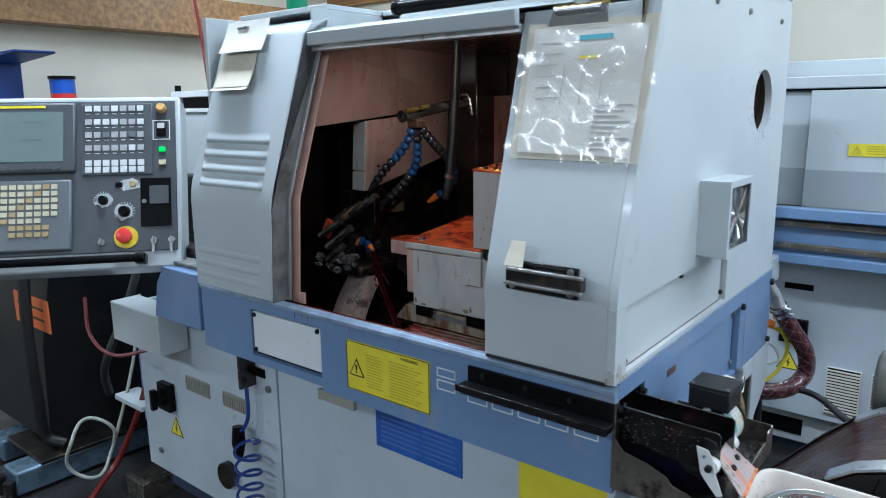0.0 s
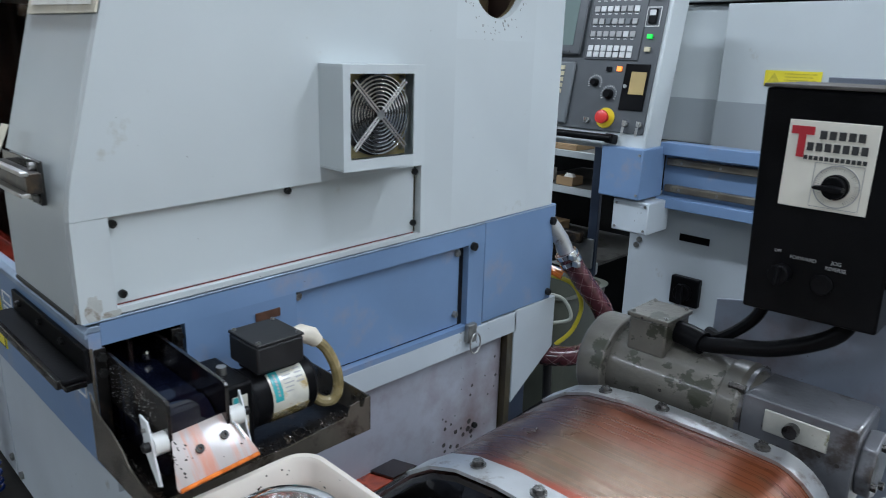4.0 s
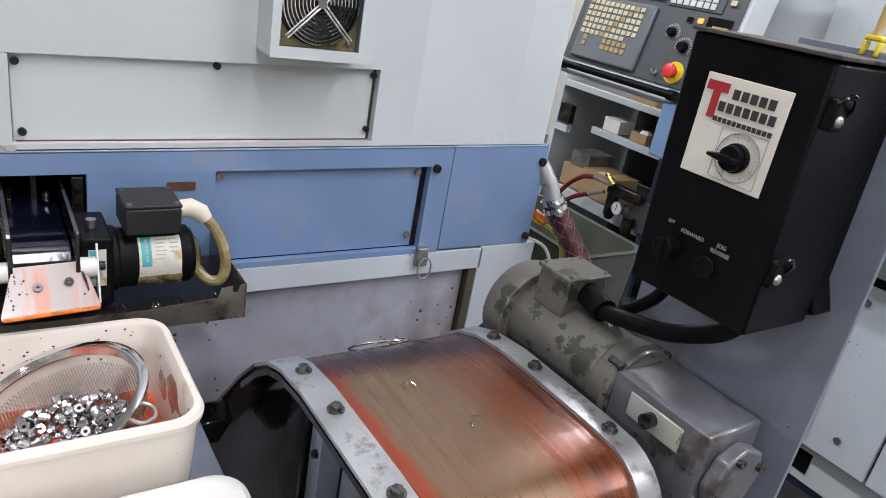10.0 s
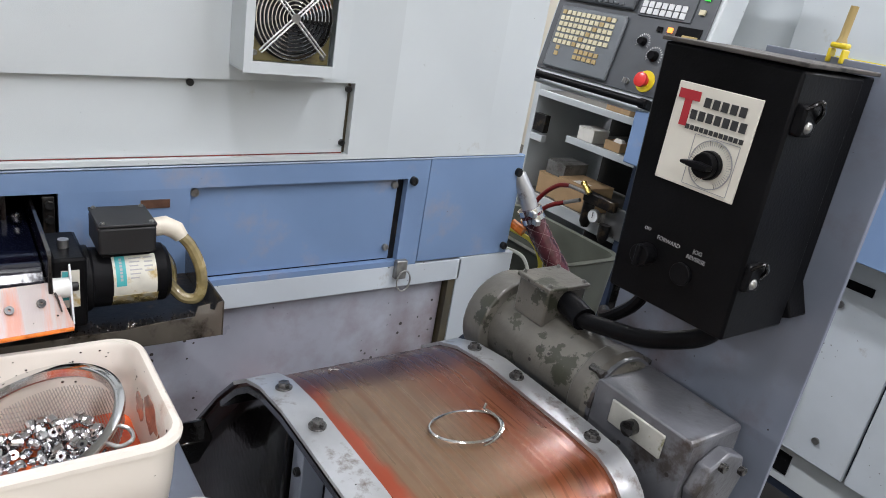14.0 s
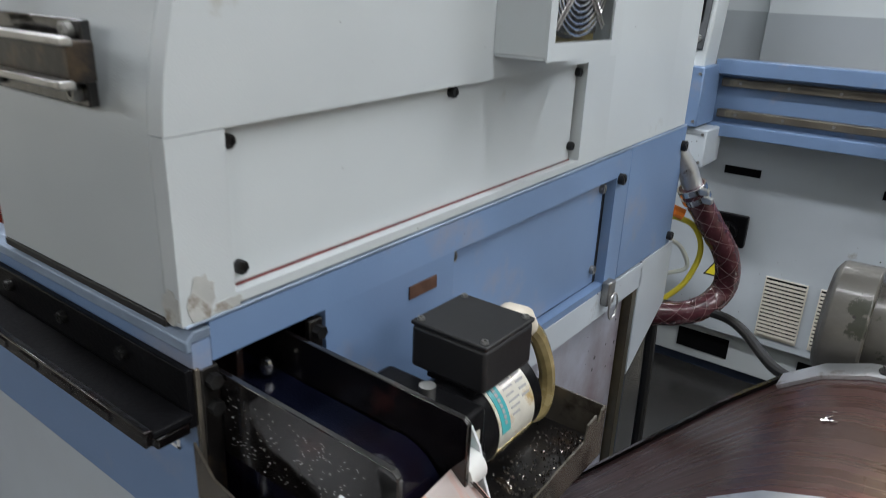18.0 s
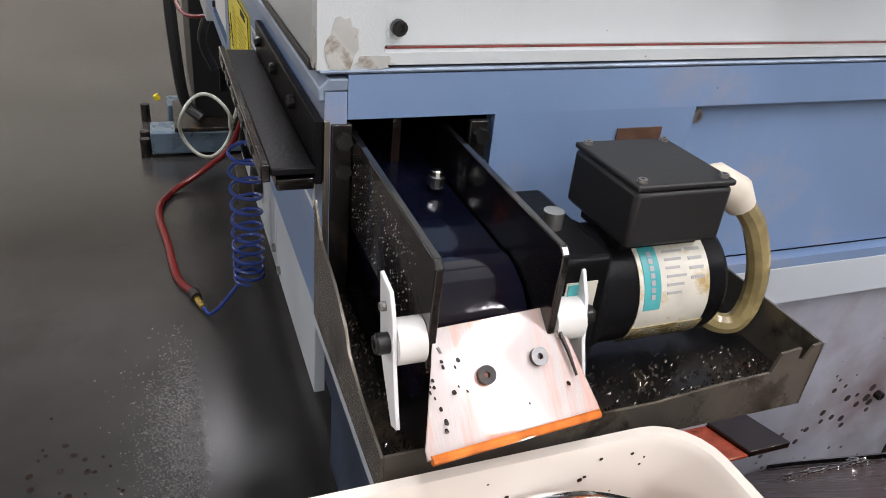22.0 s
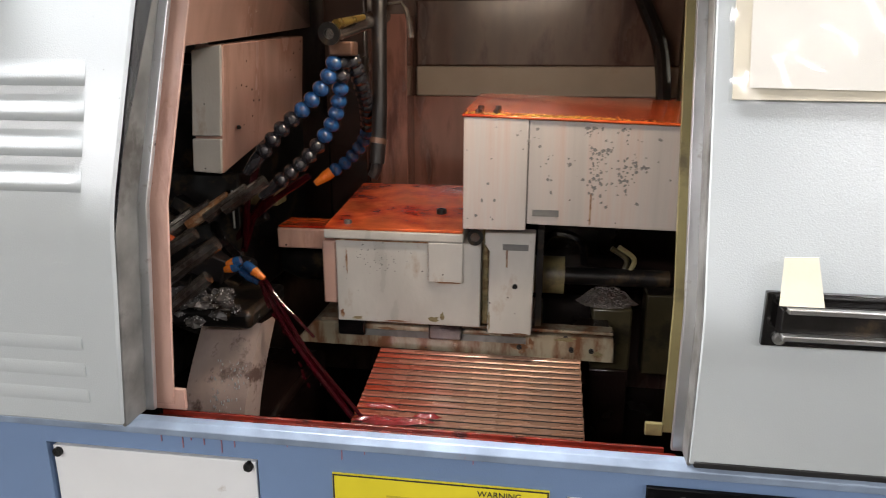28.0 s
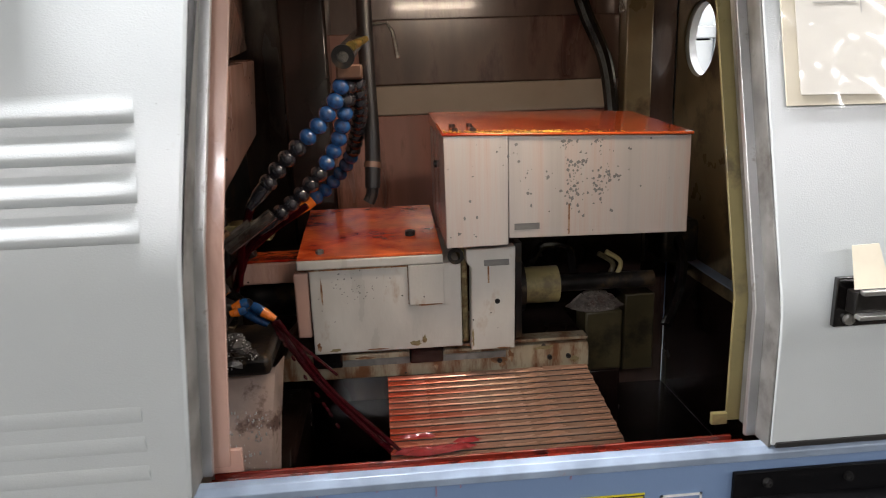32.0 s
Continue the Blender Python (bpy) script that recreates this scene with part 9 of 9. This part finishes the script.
for gx in (-0.008, 0.138):
    g2 = block("vent_grille", L2, CREAM_LABEL, gx, gx + 0.115, 1.864, 1.8695, 0.278, 0.470, "cream slatted vent grille", 0.002)
    for i in range(15):
        z = 0.290 + i * 0.0118
        block("slat", g2, CREAM_LABEL, gx + 0.004, gx + 0.111, 1.857, 1.8635, z, z + 0.0055, "", 0)
        block("slat_gap", g2, BLACK, gx + 0.004, gx + 0.111, 1.8625, 1.8638, z + 0.0058, z + 0.0115, "", 0)
for x, z in ((-0.33, 0.70), (0.332, 0.319), (0.26, 0.70), (-0.32, 0.72)):
    bolt(L2, (x, 1.87, z), (0, -1, 0), 0.010, 0.005, ZINC, "panel_lock")
block("blue_band", L2, BLUE, -0.215, 2.0, 1.74, 1.872, 0.872, 0.905, "blue rail band", 0.002)
block("blue_band", L2, BLUE, -0.215, 2.0, 1.74, 1.80, 1.034, 1.072, "blue rail band", 0.002)
block("band_recess", L2, BLUE, -0.215, 2.0, 1.785, 1.80, 0.905, 1.034, "blue recess", 0)
block("door_sill", L2, WORN, -0.36, 2.0, 1.801, 2.10, 1.030, 1.044, "dirty sill under the sliding doors", 0.002)
for z in (0.93, 1.012):
    rl = block("door_rail", L2, RAIL_TAN, -0.20, 2.0, 1.762, 1.784, z - 0.011, z + 0.011, "tan door rail with screws", 0.003)
    for i in range(9):
        bolt(rl, (-0.15 + i * 0.12, 1.762, z), (0, -1, 0), 0.004, 0.002, ZINC)
fc2 = block("front_cover", L2, BLUE, 0.267, 0.80, 1.70, 1.735, 0.862, 1.047, "blue front cover", 0.002)
for x, z in ((0.285, 1.03), (0.285, 0.88)):
    bolt(fc2, (x, 1.70, z), (0, -1, 0), 0.004, 0.003, ZINC)
bb = block("blue_box", L2, BLUE, -0.345, -0.205, 1.62, 1.76, 0.905, 1.058, "blue bracket box", 0.004)
gb2 = block("grey_box", L2, LOWER, -0.30, -0.178, 1.64, 1.77, 0.80, 0.898, "grey junction box", 0.004)
for x, z in ((-0.215, 1.04), (-0.215, 0.92)):
    bolt(bb, (x, 1.62, z), (0, -1, 0), 0.004, 0.003, ZINC)
for x in (-0.288, -0.19):
    for z in (0.812, 0.886):
        bolt(gb2, (x, 1.64, z), (0, -1, 0), 0.004, 0.003, ZINC)
block("sliding_door", L2, GREY, -0.38, -0.15, 2.025, 2.045, 1.046, 1.482, "grey sliding door", 0.004)
block("door_lower_tint", L2, SHADE_GREY, -0.378, -0.152, 2.022, 2.0248, 1.048, 1.192, "lower door field with shade painted in", 0)
d2 = block("sliding_door", L2, GREY, -0.172, 0.62, 1.995, 2.018, 1.046, 1.486, "grey sliding door with a yellow label", 0.004)
block("door_field", d2, SHADE_GREY, -0.170, 0.618, 1.992, 1.9948, 1.048, 1.190, "lower door field with shade painted in", 0)
dy = block("door_label", d2, YELLOW, -0.030, 0.130, 1.991, 1.9945, 1.246, 1.291, "yellow warning label", 0)
for i in range(4):
    block("print_bar", dy, INK_SOFT, 0.028, 0.118 - 0.01 * (i % 2), 1.9895, 1.9905, 1.281 - i * 0.009, 1.284 - i * 0.009, "", 0)
bm = bmesh.new()
bm_prism(bm, [(-0.022, 1.253), (0.018, 1.253), (-0.002, 1.285)], "y", 1.9895, 1.9908)
part("triangle_mark", bm, INK_SOFT, dy)
block("end_door", L2, GREY, 0.63, 2.0, 1.97, 2.018, 1.046, 1.62, "grey end cover with louvres", 0.004)
for i in range(8):
    block("louvre", L2, GREY, 0.66, 0.95, 1.962, 1.9698, 1.25 + i * 0.03, 1.262 + i * 0.03, "", 0.004)
block("top_rail", L2, GREY, -0.36, 0.63, 1.99, 2.1, 1.493, 1.537, "grey top rail", 0.004)
block("top_gap", L2, BLACK, -0.34, 0.62, 2.019, 2.05, 1.4865, 1.4925, "", 0)
block("cabinet", L2, GREY, -0.36, 2.0, 2.11, 2.7, 0.862, 1.60, "", 0.004)
block("post", L2, GREY, -0.40, -0.365, 1.9, 2.0, 0.87, 1.95, "", 0.004)
pst = thing("grey_column", -0.7, 2.9, FLOOR, "pale grey electrical column", "column")
block("column", pst, GREY, -1.05, -0.78, 2.75, 3.05, FLOOR, 2.6, "", 0.004)

# shelf with boxes between the two lathes
sh = thing("shelf_unit", -1.0, 2.35, FLOOR, "dark steel shelf unit with pale lips, holding cartons", "shelf")
for x0, x1, z, deep in ((-1.255, -0.62, 0.515, 0.046), (-1.045, -0.665, 0.802, 0.026), (-1.255, -0.62, 0.948, 0.024)):
    block("shelf", sh, SHELF_GREY, x0, x1, 2.115, 2.60, z - 0.012, z, "oily grey steel shelf", 0.002)
    block("shelf_lip", sh, GREY, x0, x1, 2.10, 2.1145, z - deep, z + 0.002, "pale grey shelf lip", 0.002)
block("stub_lip", sh, GREY, -1.255, -1.185, 2.10, 2.13, 0.735, 0.764, "", 0.002)
block("stub_lip", sh, DARK, -1.255, -1.185, 2.102, 2.13, 0.775, 0.85, "", 0.002)
block("side_wall", sh, GREY, -1.285, -1.256, 2.10, 2.60, FLOOR, 0.99, "pale grey side wall", 0.002)
block("upright", sh, NAVY, -0.66, -0.62, 2.08, 2.099, FLOOR, 0.99, "dark blue upright", 0.002)
block("side_wall", sh, DARK, -0.655, -0.622, 2.605, 2.63, FLOOR, 0.99, "", 0.002)
block("back_sheet", sh, TOOL_BLACK, -1.285, -0.62, 2.631, 2.64, FLOOR, 0.99, "", 0)
for x, y, z, a, b, c, m, lab in ((-0.962, 2.165, 0.8025, 0.043, 0.045, 0.050, PAPER, "small white carton"), (-1.125, 2.22, 0.5155, 0.064, 0.085, 0.090, CARDBOARD, "brown cardboard carton"), (-0.968, 2.20, 0.5155, 0.090, 0.075, 0.106, CARDBOARD, "brown cardboard carton with a white label"), (-1.112, 2.22, 0.6095, 0.055, 0.07, 0.058, WORN, "grey carton"), (-0.83, 2.2, 0.9485, 0.06, 0.08, 0.02, CARDBOARD, "flat tan carton")):
    cb = thing("carton", x, y, z, lab + " on the shelf", "box", "cartons")
    block("box", cb, m, x - a, x + a, y - b, y + b, z, z + c, "", 0.002)
    block("flap", cb, m, x - a, x - 0.001, y - b, y + b, z + c + 0.0005, z + c + 0.003, "", 0)
    block("flap", cb, m, x + 0.001, x + a, y - b, y + b, z + c + 0.0005, z + c + 0.0026, "", 0)
    if c > 0.1:
        block("label", cb, PAPER, x - 0.02, x + 0.055, y - b + 0.01, y - 0.02, z + c + 0.0032, z + c + 0.0038, "white paper label", 0)
op = thing("carton", -0.822, 2.165, 0.8025, "small open tan carton with a paper wad on the shelf", "box", "cartons")
for x0, x1, y0, y1 in ((-0.862, -0.782, 2.128, 2.131), (-0.862, -0.782, 2.199, 2.202), (-0.862, -0.859, 2.1312, 2.1988), (-0.785, -0.782, 2.1312, 2.1988)):
    block("side", op, CARDBOARD, x0, x1, y0, y1, 0.8025, 0.838, "", 0)
block("base", op, CARDBOARD, -0.8588, -0.7852, 2.1312, 2.1988, 0.8025, 0.806, "", 0)
random.seed(8)
bm = bmesh.new()
bm_ball(bm, Vector((-0.822, 2.165, 0.830)), 0.024, 10, (1.2, 1, 0.8))
for v in bm.verts:
    v.co += Vector((random.gauss(0, 0.002), random.gauss(0, 0.002), random.gauss(0, 0.002)))
part("paper_wad", bm, PAPER, op, "crumpled white paper")

# hoses at the back corner of the first lathe
wine = thing("coolant_return_hose", 0.05, 0.97, 0.7, "thick braided wine-red hose with steel clamps", "hose")
HP = [(0.005, 0.925, 0.955), (0.018, 0.938, 0.915), (0.045, 0.965, 0.86), (0.075, 1.005, 0.79), (0.075, 1.02, 0.725), (0.045, 0.975, 0.69), (-0.02, 0.93, 0.68), (-0.10, 0.92, 0.68)]
hp_ = smooth_curve(HP, 10)
bm = bmesh.new()
bm_tube(bm, hp_[8:], 0.0215, 18)
part("hose", bm, HOSE_WINE, wine)
for sgn in (-1, 1):
    for k in range(4):
        bm = bmesh.new()
        pts = []
        for i, p in enumerate(hp_[8:]):
            d = (hp_[min(len(hp_) - 1, i + 9)] - hp_[i + 7]).normalized()
            s_ = d.cross(Vector((0.3, 0.8, 0.2))).normalized()
            t_ = d.cross(s_)
            a = sgn * i * 0.35 + 2 * math.pi * k / 4
            pts.append(p + 0.0217 * (math.cos(a) * s_ + math.sin(a) * t_))
        bm_tube(bm, pts, 0.0005, 4)
        part("braid", bm, BRAID, wine)
rod("steel_spigot", wine, ALU, [(-0.012, 0.91, 0.985), (0.006, 0.926, 0.952), (0.022, 0.942, 0.905)], 0.0165, 16, "steel spigot")
for i in (9, 12):
    p, q = hp_[i], hp_[i + 1]
    d = (q - p).normalized()
    bm = bmesh.new()
    bm_ring(bm, p - d * 0.005, d, 0.0245, 0.0216, 0.010, 28)
    cl = part("hose_clamp", bm, CHROME, wine, "steel hose clamp")
    block("clamp_screw", cl, STEEL, p.x + 0.018, p.x + 0.032, p.y - 0.02, p.y - 0.008, p.z - 0.005, p.z + 0.006, "", 0.002)
wires = thing("wire_bundle", -0.03, 0.98, 0.72, "tangle of yellow, black and red lines", "cables")
rod("yellow_wire", wires, HOSE_YELLOW, [(-0.02, 0.925, 0.87), (0.02, 0.96, 0.85), (0.035, 0.98, 0.80), (0.02, 0.975, 0.74), (-0.01, 0.96, 0.70)], 0.005, 8, "yellow wire", 8)
rod("pale_wire", wires, HOSE_WHITE, [(-0.04, 0.935, 0.82), (0.0, 0.96, 0.81), (0.02, 0.965, 0.77), (-0.02, 0.95, 0.75)], 0.004, 8, "pale wire", 8)
rod("orange_plug", wires, NOZZLE, [(-0.02, 0.93, 0.88), (0.008, 0.94, 0.87)], 0.010, 10, "orange plug")
rod("black_cable", wires, RUBBER, [(-0.04, 0.94, 0.695), (0.10, 0.98, 0.69), (0.22, 0.82, 0.70), (0.30, 0.74, 0.74)], 0.0085, 10, "black cable", 8)
rod("black_cable", wires, RUBBER, [(-0.02, 0.945, 0.72), (-0.015, 0.95, 0.5), (-0.02, 0.96, 0.3), (-0.05, 0.97, FLOOR + 0.01)], 0.010, 10, "black cable", 8)
air = thing("air_regulator", -0.74, 2.07, 0.5, "air regulator with a gauge and red hoses on the shelf upright", "regulator")
block("bracket", air, STEEL, -0.72, -0.625, 2.066, 2.0795, 0.50, 0.62, "bent steel bracket", 0.002)
rod("bowl", air, DARK, [(-0.80, 2.055, 0.60), (-0.80, 2.055, 0.52), (-0.80, 2.055, 0.50)], [0.024, 0.024, 0.014], 16, "dark filter bowl")
rod("bowl", air, DARK, [(-0.695, 2.05, 0.545), (-0.695, 2.05, 0.49), (-0.695, 2.05, 0.475)], [0.022, 0.022, 0.012], 16, "dark filter bowl")
block("valve_body", air, DARK, -0.825, -0.665, 2.035, 2.065, 0.60, 0.645, "", 0.006)
rod("gauge", air, STEEL, [(-0.737, 2.034, 0.566), (-0.737, 2.018, 0.566)], 0.027, 24, "round pressure gauge")
rod("gauge_face", air, WHITE_PLATE, [(-0.737, 2.0175, 0.566), (-0.737, 2.0160, 0.566)], 0.023, 24)
block("needle", air, BLACK, -0.739, -0.736, 2.0145, 2.0155, 0.560, 0.583, "", 0)
rod("brass_fitting", air, BRASS, [(-0.835, 2.03, 0.672), (-0.79, 2.03, 0.640)], 0.012, 10, "brass fitting")
rod("hose_tail", air, STEEL, [(-0.90, 2.03, 0.636), (-0.80, 2.03, 0.638)], 0.008, 10, "steel hose tail")
rod("hose_tail", air, STEEL, [(-0.90, 2.02, 0.566), (-0.83, 2.03, 0.60)], 0.008, 10, "steel hose tail")
rod("red_hose", air, HOSE_RED, [(-0.90, 2.03, 0.636), (-0.955, 2.02, 0.618), (-1.02, 2.01, 0.555), (-1.065, 2.0, 0.46), (-1.075, 2.0, 0.36), (-1.06, 2.02, 0.25)], 0.0095, 10, "red air hose", 8)
rod("red_hose", air, HOSE_RED, [(-0.90, 2.02, 0.566), (-0.96, 2.0, 0.530), (-1.03, 1.99, 0.46), (-1.06, 1.98, 0.38), (-1.05, 2.0, 0.25)], 0.0095, 10, "red air hose", 8)
tub2 = thing("grey_tub", -0.57, 1.57, FLOOR, "grey-green plastic tub on the floor", "tub")
tub("tub_body", tub2, TUB, [(-0.80, -0.35, 1.45, 1.69, 0.05, FLOOR), (-0.83, -0.32, 1.43, 1.71, 0.05, 0.59), (-0.84, -0.31, 1.42, 1.72, 0.06, 0.60), (-0.82, -0.33, 1.44, 1.70, 0.05, 0.60), (-0.79, -0.36, 1.46, 1.68, 0.05, FLOOR + 0.01)])
rod("tub_handle", tub2, DARK, [(-0.62, 1.425, 0.575), (-0.61, 1.40, 0.555), (-0.52, 1.40, 0.555), (-0.51, 1.425, 0.575)], 0.008, 8, "dark handle", 4)
fb = thing("white_box", 0.75, 1.3, FLOOR, "white cardboard carton on the floor", "box")
bm = bmesh.new()
bm_box(bm, 0.515, 0.93, 1.05, 1.585, FLOOR, 0.30)
bmesh.ops.rotate(bm, cent=(0.515, 1.585, 0.2), matrix=Matrix.Rotation(radians(5), 3, "Z"), verts=bm.verts)
part("carton", bm, PLASTIC_WHITE, fb, "", 0.004)
# loose sparkling chips on the floor in front of the lathe
random.seed(31)
bm = bmesh.new()
for i in range(4200):
    x, y = -0.71 + random.gauss(0, 0.12), -0.088 - abs(random.gauss(0, 0.05)) + random.gauss(0, 0.006)
    p = Vector((x, y, FLOOR + 0.0012))
    d = Vector((random.gauss(0, 1), random.gauss(0, 1), 0.8 * random.gauss(0, 1))).normalized() * random.uniform(0.0010, 0.0034)
    q = Vector((-d.y, d.x, random.gauss(0, 0.5))).normalized() * 0.0012
    bm.faces.new([bm.verts.new(p - d), bm.verts.new(p + q), bm.verts.new(p + d + Vector((0, 0, 0.0008))), bm.verts.new(p - q)])
tagged(part("floor_chips", bm, GLINT, None, flat=True), "bright metal chips scattered on the floor", "metal chips", kind="stuff")

for i in range(34):
    x, y, r = -0.62 + random.gauss(0, 0.10), -0.34 + random.gauss(0, 0.06), random.uniform(0.002, 0.0065)
    bm = bmesh.new()
    bm_prism(bm, [(x + r * (0.8 + 0.4 * random.random()) * math.cos(2 * math.pi * k / 11), y + r * (0.8 + 0.4 * random.random()) * math.sin(2 * math.pi * k / 11)) for k in range(11)], "z", FLOOR + 0.0002, FLOOR + 0.0007)
    tagged(part("floor_spot", bm, LINER), "small dried brown oil spot on the floor", "oil spot", "floor oil spots")

# ---- swarf on the slide bed ----
bm = bmesh.new()
pts = []
for k in range(60):
    a = 2 * math.pi * k / 44
    pts.append((0.032 * (1 - 0.0015 * k) * math.cos(a), 0.046 * (1 - 0.0015 * k) * math.sin(a), 0.003 + 0.0026 * math.sin(a * 1.5) + 0.00012 * k))
pts += [(pts[-1][0] - 0.004, pts[-1][1] + 0.006, 0.013)]
bm_tube(bm, pts, 0.0017, 6)
me_ = part("swarf_curl", bm, SWARF, None)
curl = tagged(me_, "bright curled metal chip sliding over the bed", "metal chip")
FLECKS = []
for i in range(5):
    bm = bmesh.new()
    random.seed(40 + i)
    for k in range(7):
        a = Vector((random.uniform(-0.008, 0.008), random.uniform(-0.01, 0.01), 0.002))
        bm_tube(bm, [a, a + Vector((random.uniform(-0.003, 0.003), random.uniform(-0.003, 0.003), 0.0015)), a + Vector((random.uniform(-0.004, 0.004), random.uniform(-0.004, 0.004), 0.0))], 0.0006, 5)
    FLECKS.append(tagged(part("swarf_fleck", bm, SWARF), "small bright metal chips sliding over the bed", "metal chip", "swarf flecks"))

for i in range(8):
    bm = bmesh.new()
    random.seed(60 + i)
    r, turns = random.uniform(0.004, 0.010), random.uniform(1.2, 3.0)
    pts = [(r * math.cos(a), r * math.sin(a), 0.004 + 0.0035 * a / 6.28) for a in [2 * math.pi * turns * k / 24 for k in range(25)]]
    bm_tube(bm, pts, 0.0008, 5)
    for k in range(5):
        a = Vector((random.uniform(-0.014, 0.014), random.uniform(-0.014, 0.014), 0.003))
        bm_tube(bm, [a, a + Vector((random.uniform(-0.004, 0.004), random.uniform(-0.004, 0.004), 0.004)), a + Vector((random.uniform(-0.005, 0.005), random.uniform(-0.005, 0.005), 0.002))], 0.0006, 5)
    FLECKS.append(tagged(part("swarf_clump", bm, SWARF), "clump of bright curled chips carried up the bed", "metal chip", "swarf clumps"))


# ---- what moves ----
def on_hump(s, y, lift=0.0015):
    p, n = hump_at(max(0.0, min(s, 1.02)))
    return Matrix.Translation(p + n * lift + Vector((0, y, 0))) @ Matrix.Rotation(math.atan2(n.x, n.z), 4, "Y")


def slide_rows(s_at_10, y, speed=0.06, lift=0.0015):
    rows = [(0.0, on_hump(s_at_10 - 10 * speed, y, lift))]
    for i in range(1, 64):
        rows.append((i * 0.5, on_hump(s_at_10 + (i * 0.5 - 10) * speed, y, lift)))
    rows.append((32.0, on_hump(1.02, y, lift)))
    return rows


# travel of the sub spindle carriage: time, along the bed, across it
SUB_TRAVEL = ((0.0, 0.158, -0.16), (1.0, 0.172, -0.155), (2.0, 0.172, -0.15), (4.5, 0.17, -0.15), (20.0, 0.17, -0.14), (24.5, 0.17, -0.135), (25.0, 0.17, -0.13), (25.5, 0.172, -0.12), (26.5, 0.135, -0.04), (27.5, 0.077, 0.0), (28.0, 0.042, 0.0), (28.5, 0.006, 0.0), (29.0, 0.0, 0.0), (32.0, 0.0, 0.0))


def motions():
    # arc length at the crest, x = 0.40, is about 0.735
    walk(curl, slide_rows(0.618, 0.435, lift=0.004))
    for fleck, (s, y) in zip(FLECKS, ((0.779, 0.384), (0.86, 0.42), (1.06, 0.40), (0.44, 0.36), (0.20, 0.45), (-0.395, 0.468), (-0.385, 0.482), (-0.382, 0.497), (-0.375, 0.509), (-0.370, 0.521), (-0.364, 0.532), (-0.360, 0.542), (-0.372, 0.534))):
        walk(fleck, slide_rows(s, y))
    # the bush waits on the belt, rides out and drops off the slide into the bin
    stand = pose(-0.016, 0.071, 0.9445)
    rows = [(0.0, stand), (21.5, stand), (21.8, pose(0.0, 0.071, 0.9445)), (22.0, pose(0.02, 0.070, 0.944)), (22.3, pose(0.046, 0.071, 0.943)), (22.6, pose(0.071, 0.070, 0.9425)), (22.8, pose(0.09, 0.069, 0.942)), (23.0, pose(0.108, 0.070, 0.9415, 0, 12)), (23.2, pose(0.13, 0.071, 0.938, 0, 40)), (23.3, pose(0.155, 0.071, 0.930, 0, 80)), (23.4, pose(0.19, 0.071, 0.90, 0, 120)), (23.5, pose(0.225, 0.07, 0.84, 0, 160)), (23.6, pose(0.235, 0.07, 0.81, 0, 170)), (32.0, pose(0.235, 0.07, 0.81, 0, 170))]
    walk(rider, rows)
    home_ = sub.matrix_basis.copy()
    rows = []
    for t, dx, dy in SUB_TRAVEL:
        rows.append((t, Matrix.Translation((dx, dy, 0)) @ home_))
    walk(sub, rows)
    for k, st_ in enumerate(STREAMS):
        h = st_.matrix_basis.copy()
        walk(st_, [(i * 0.2, Matrix.Translation((0.0015 * math.sin(i * 2.1 + k), 0.0012 * math.sin(i * 1.3 + 2 * k), 0)) @ h) for i in range(161)])
    for k, dr in enumerate(DROPS):
        h = dr.matrix_basis.copy()
        walk(dr, [(i * 0.2, Matrix.Translation((0.006 * math.sin(i * 1.9 + k), 0.003 * math.sin(i * 1.1 + k), -0.011 * math.sin(i * 1.9 + k))) @ h) for i in range(161)])


motions()
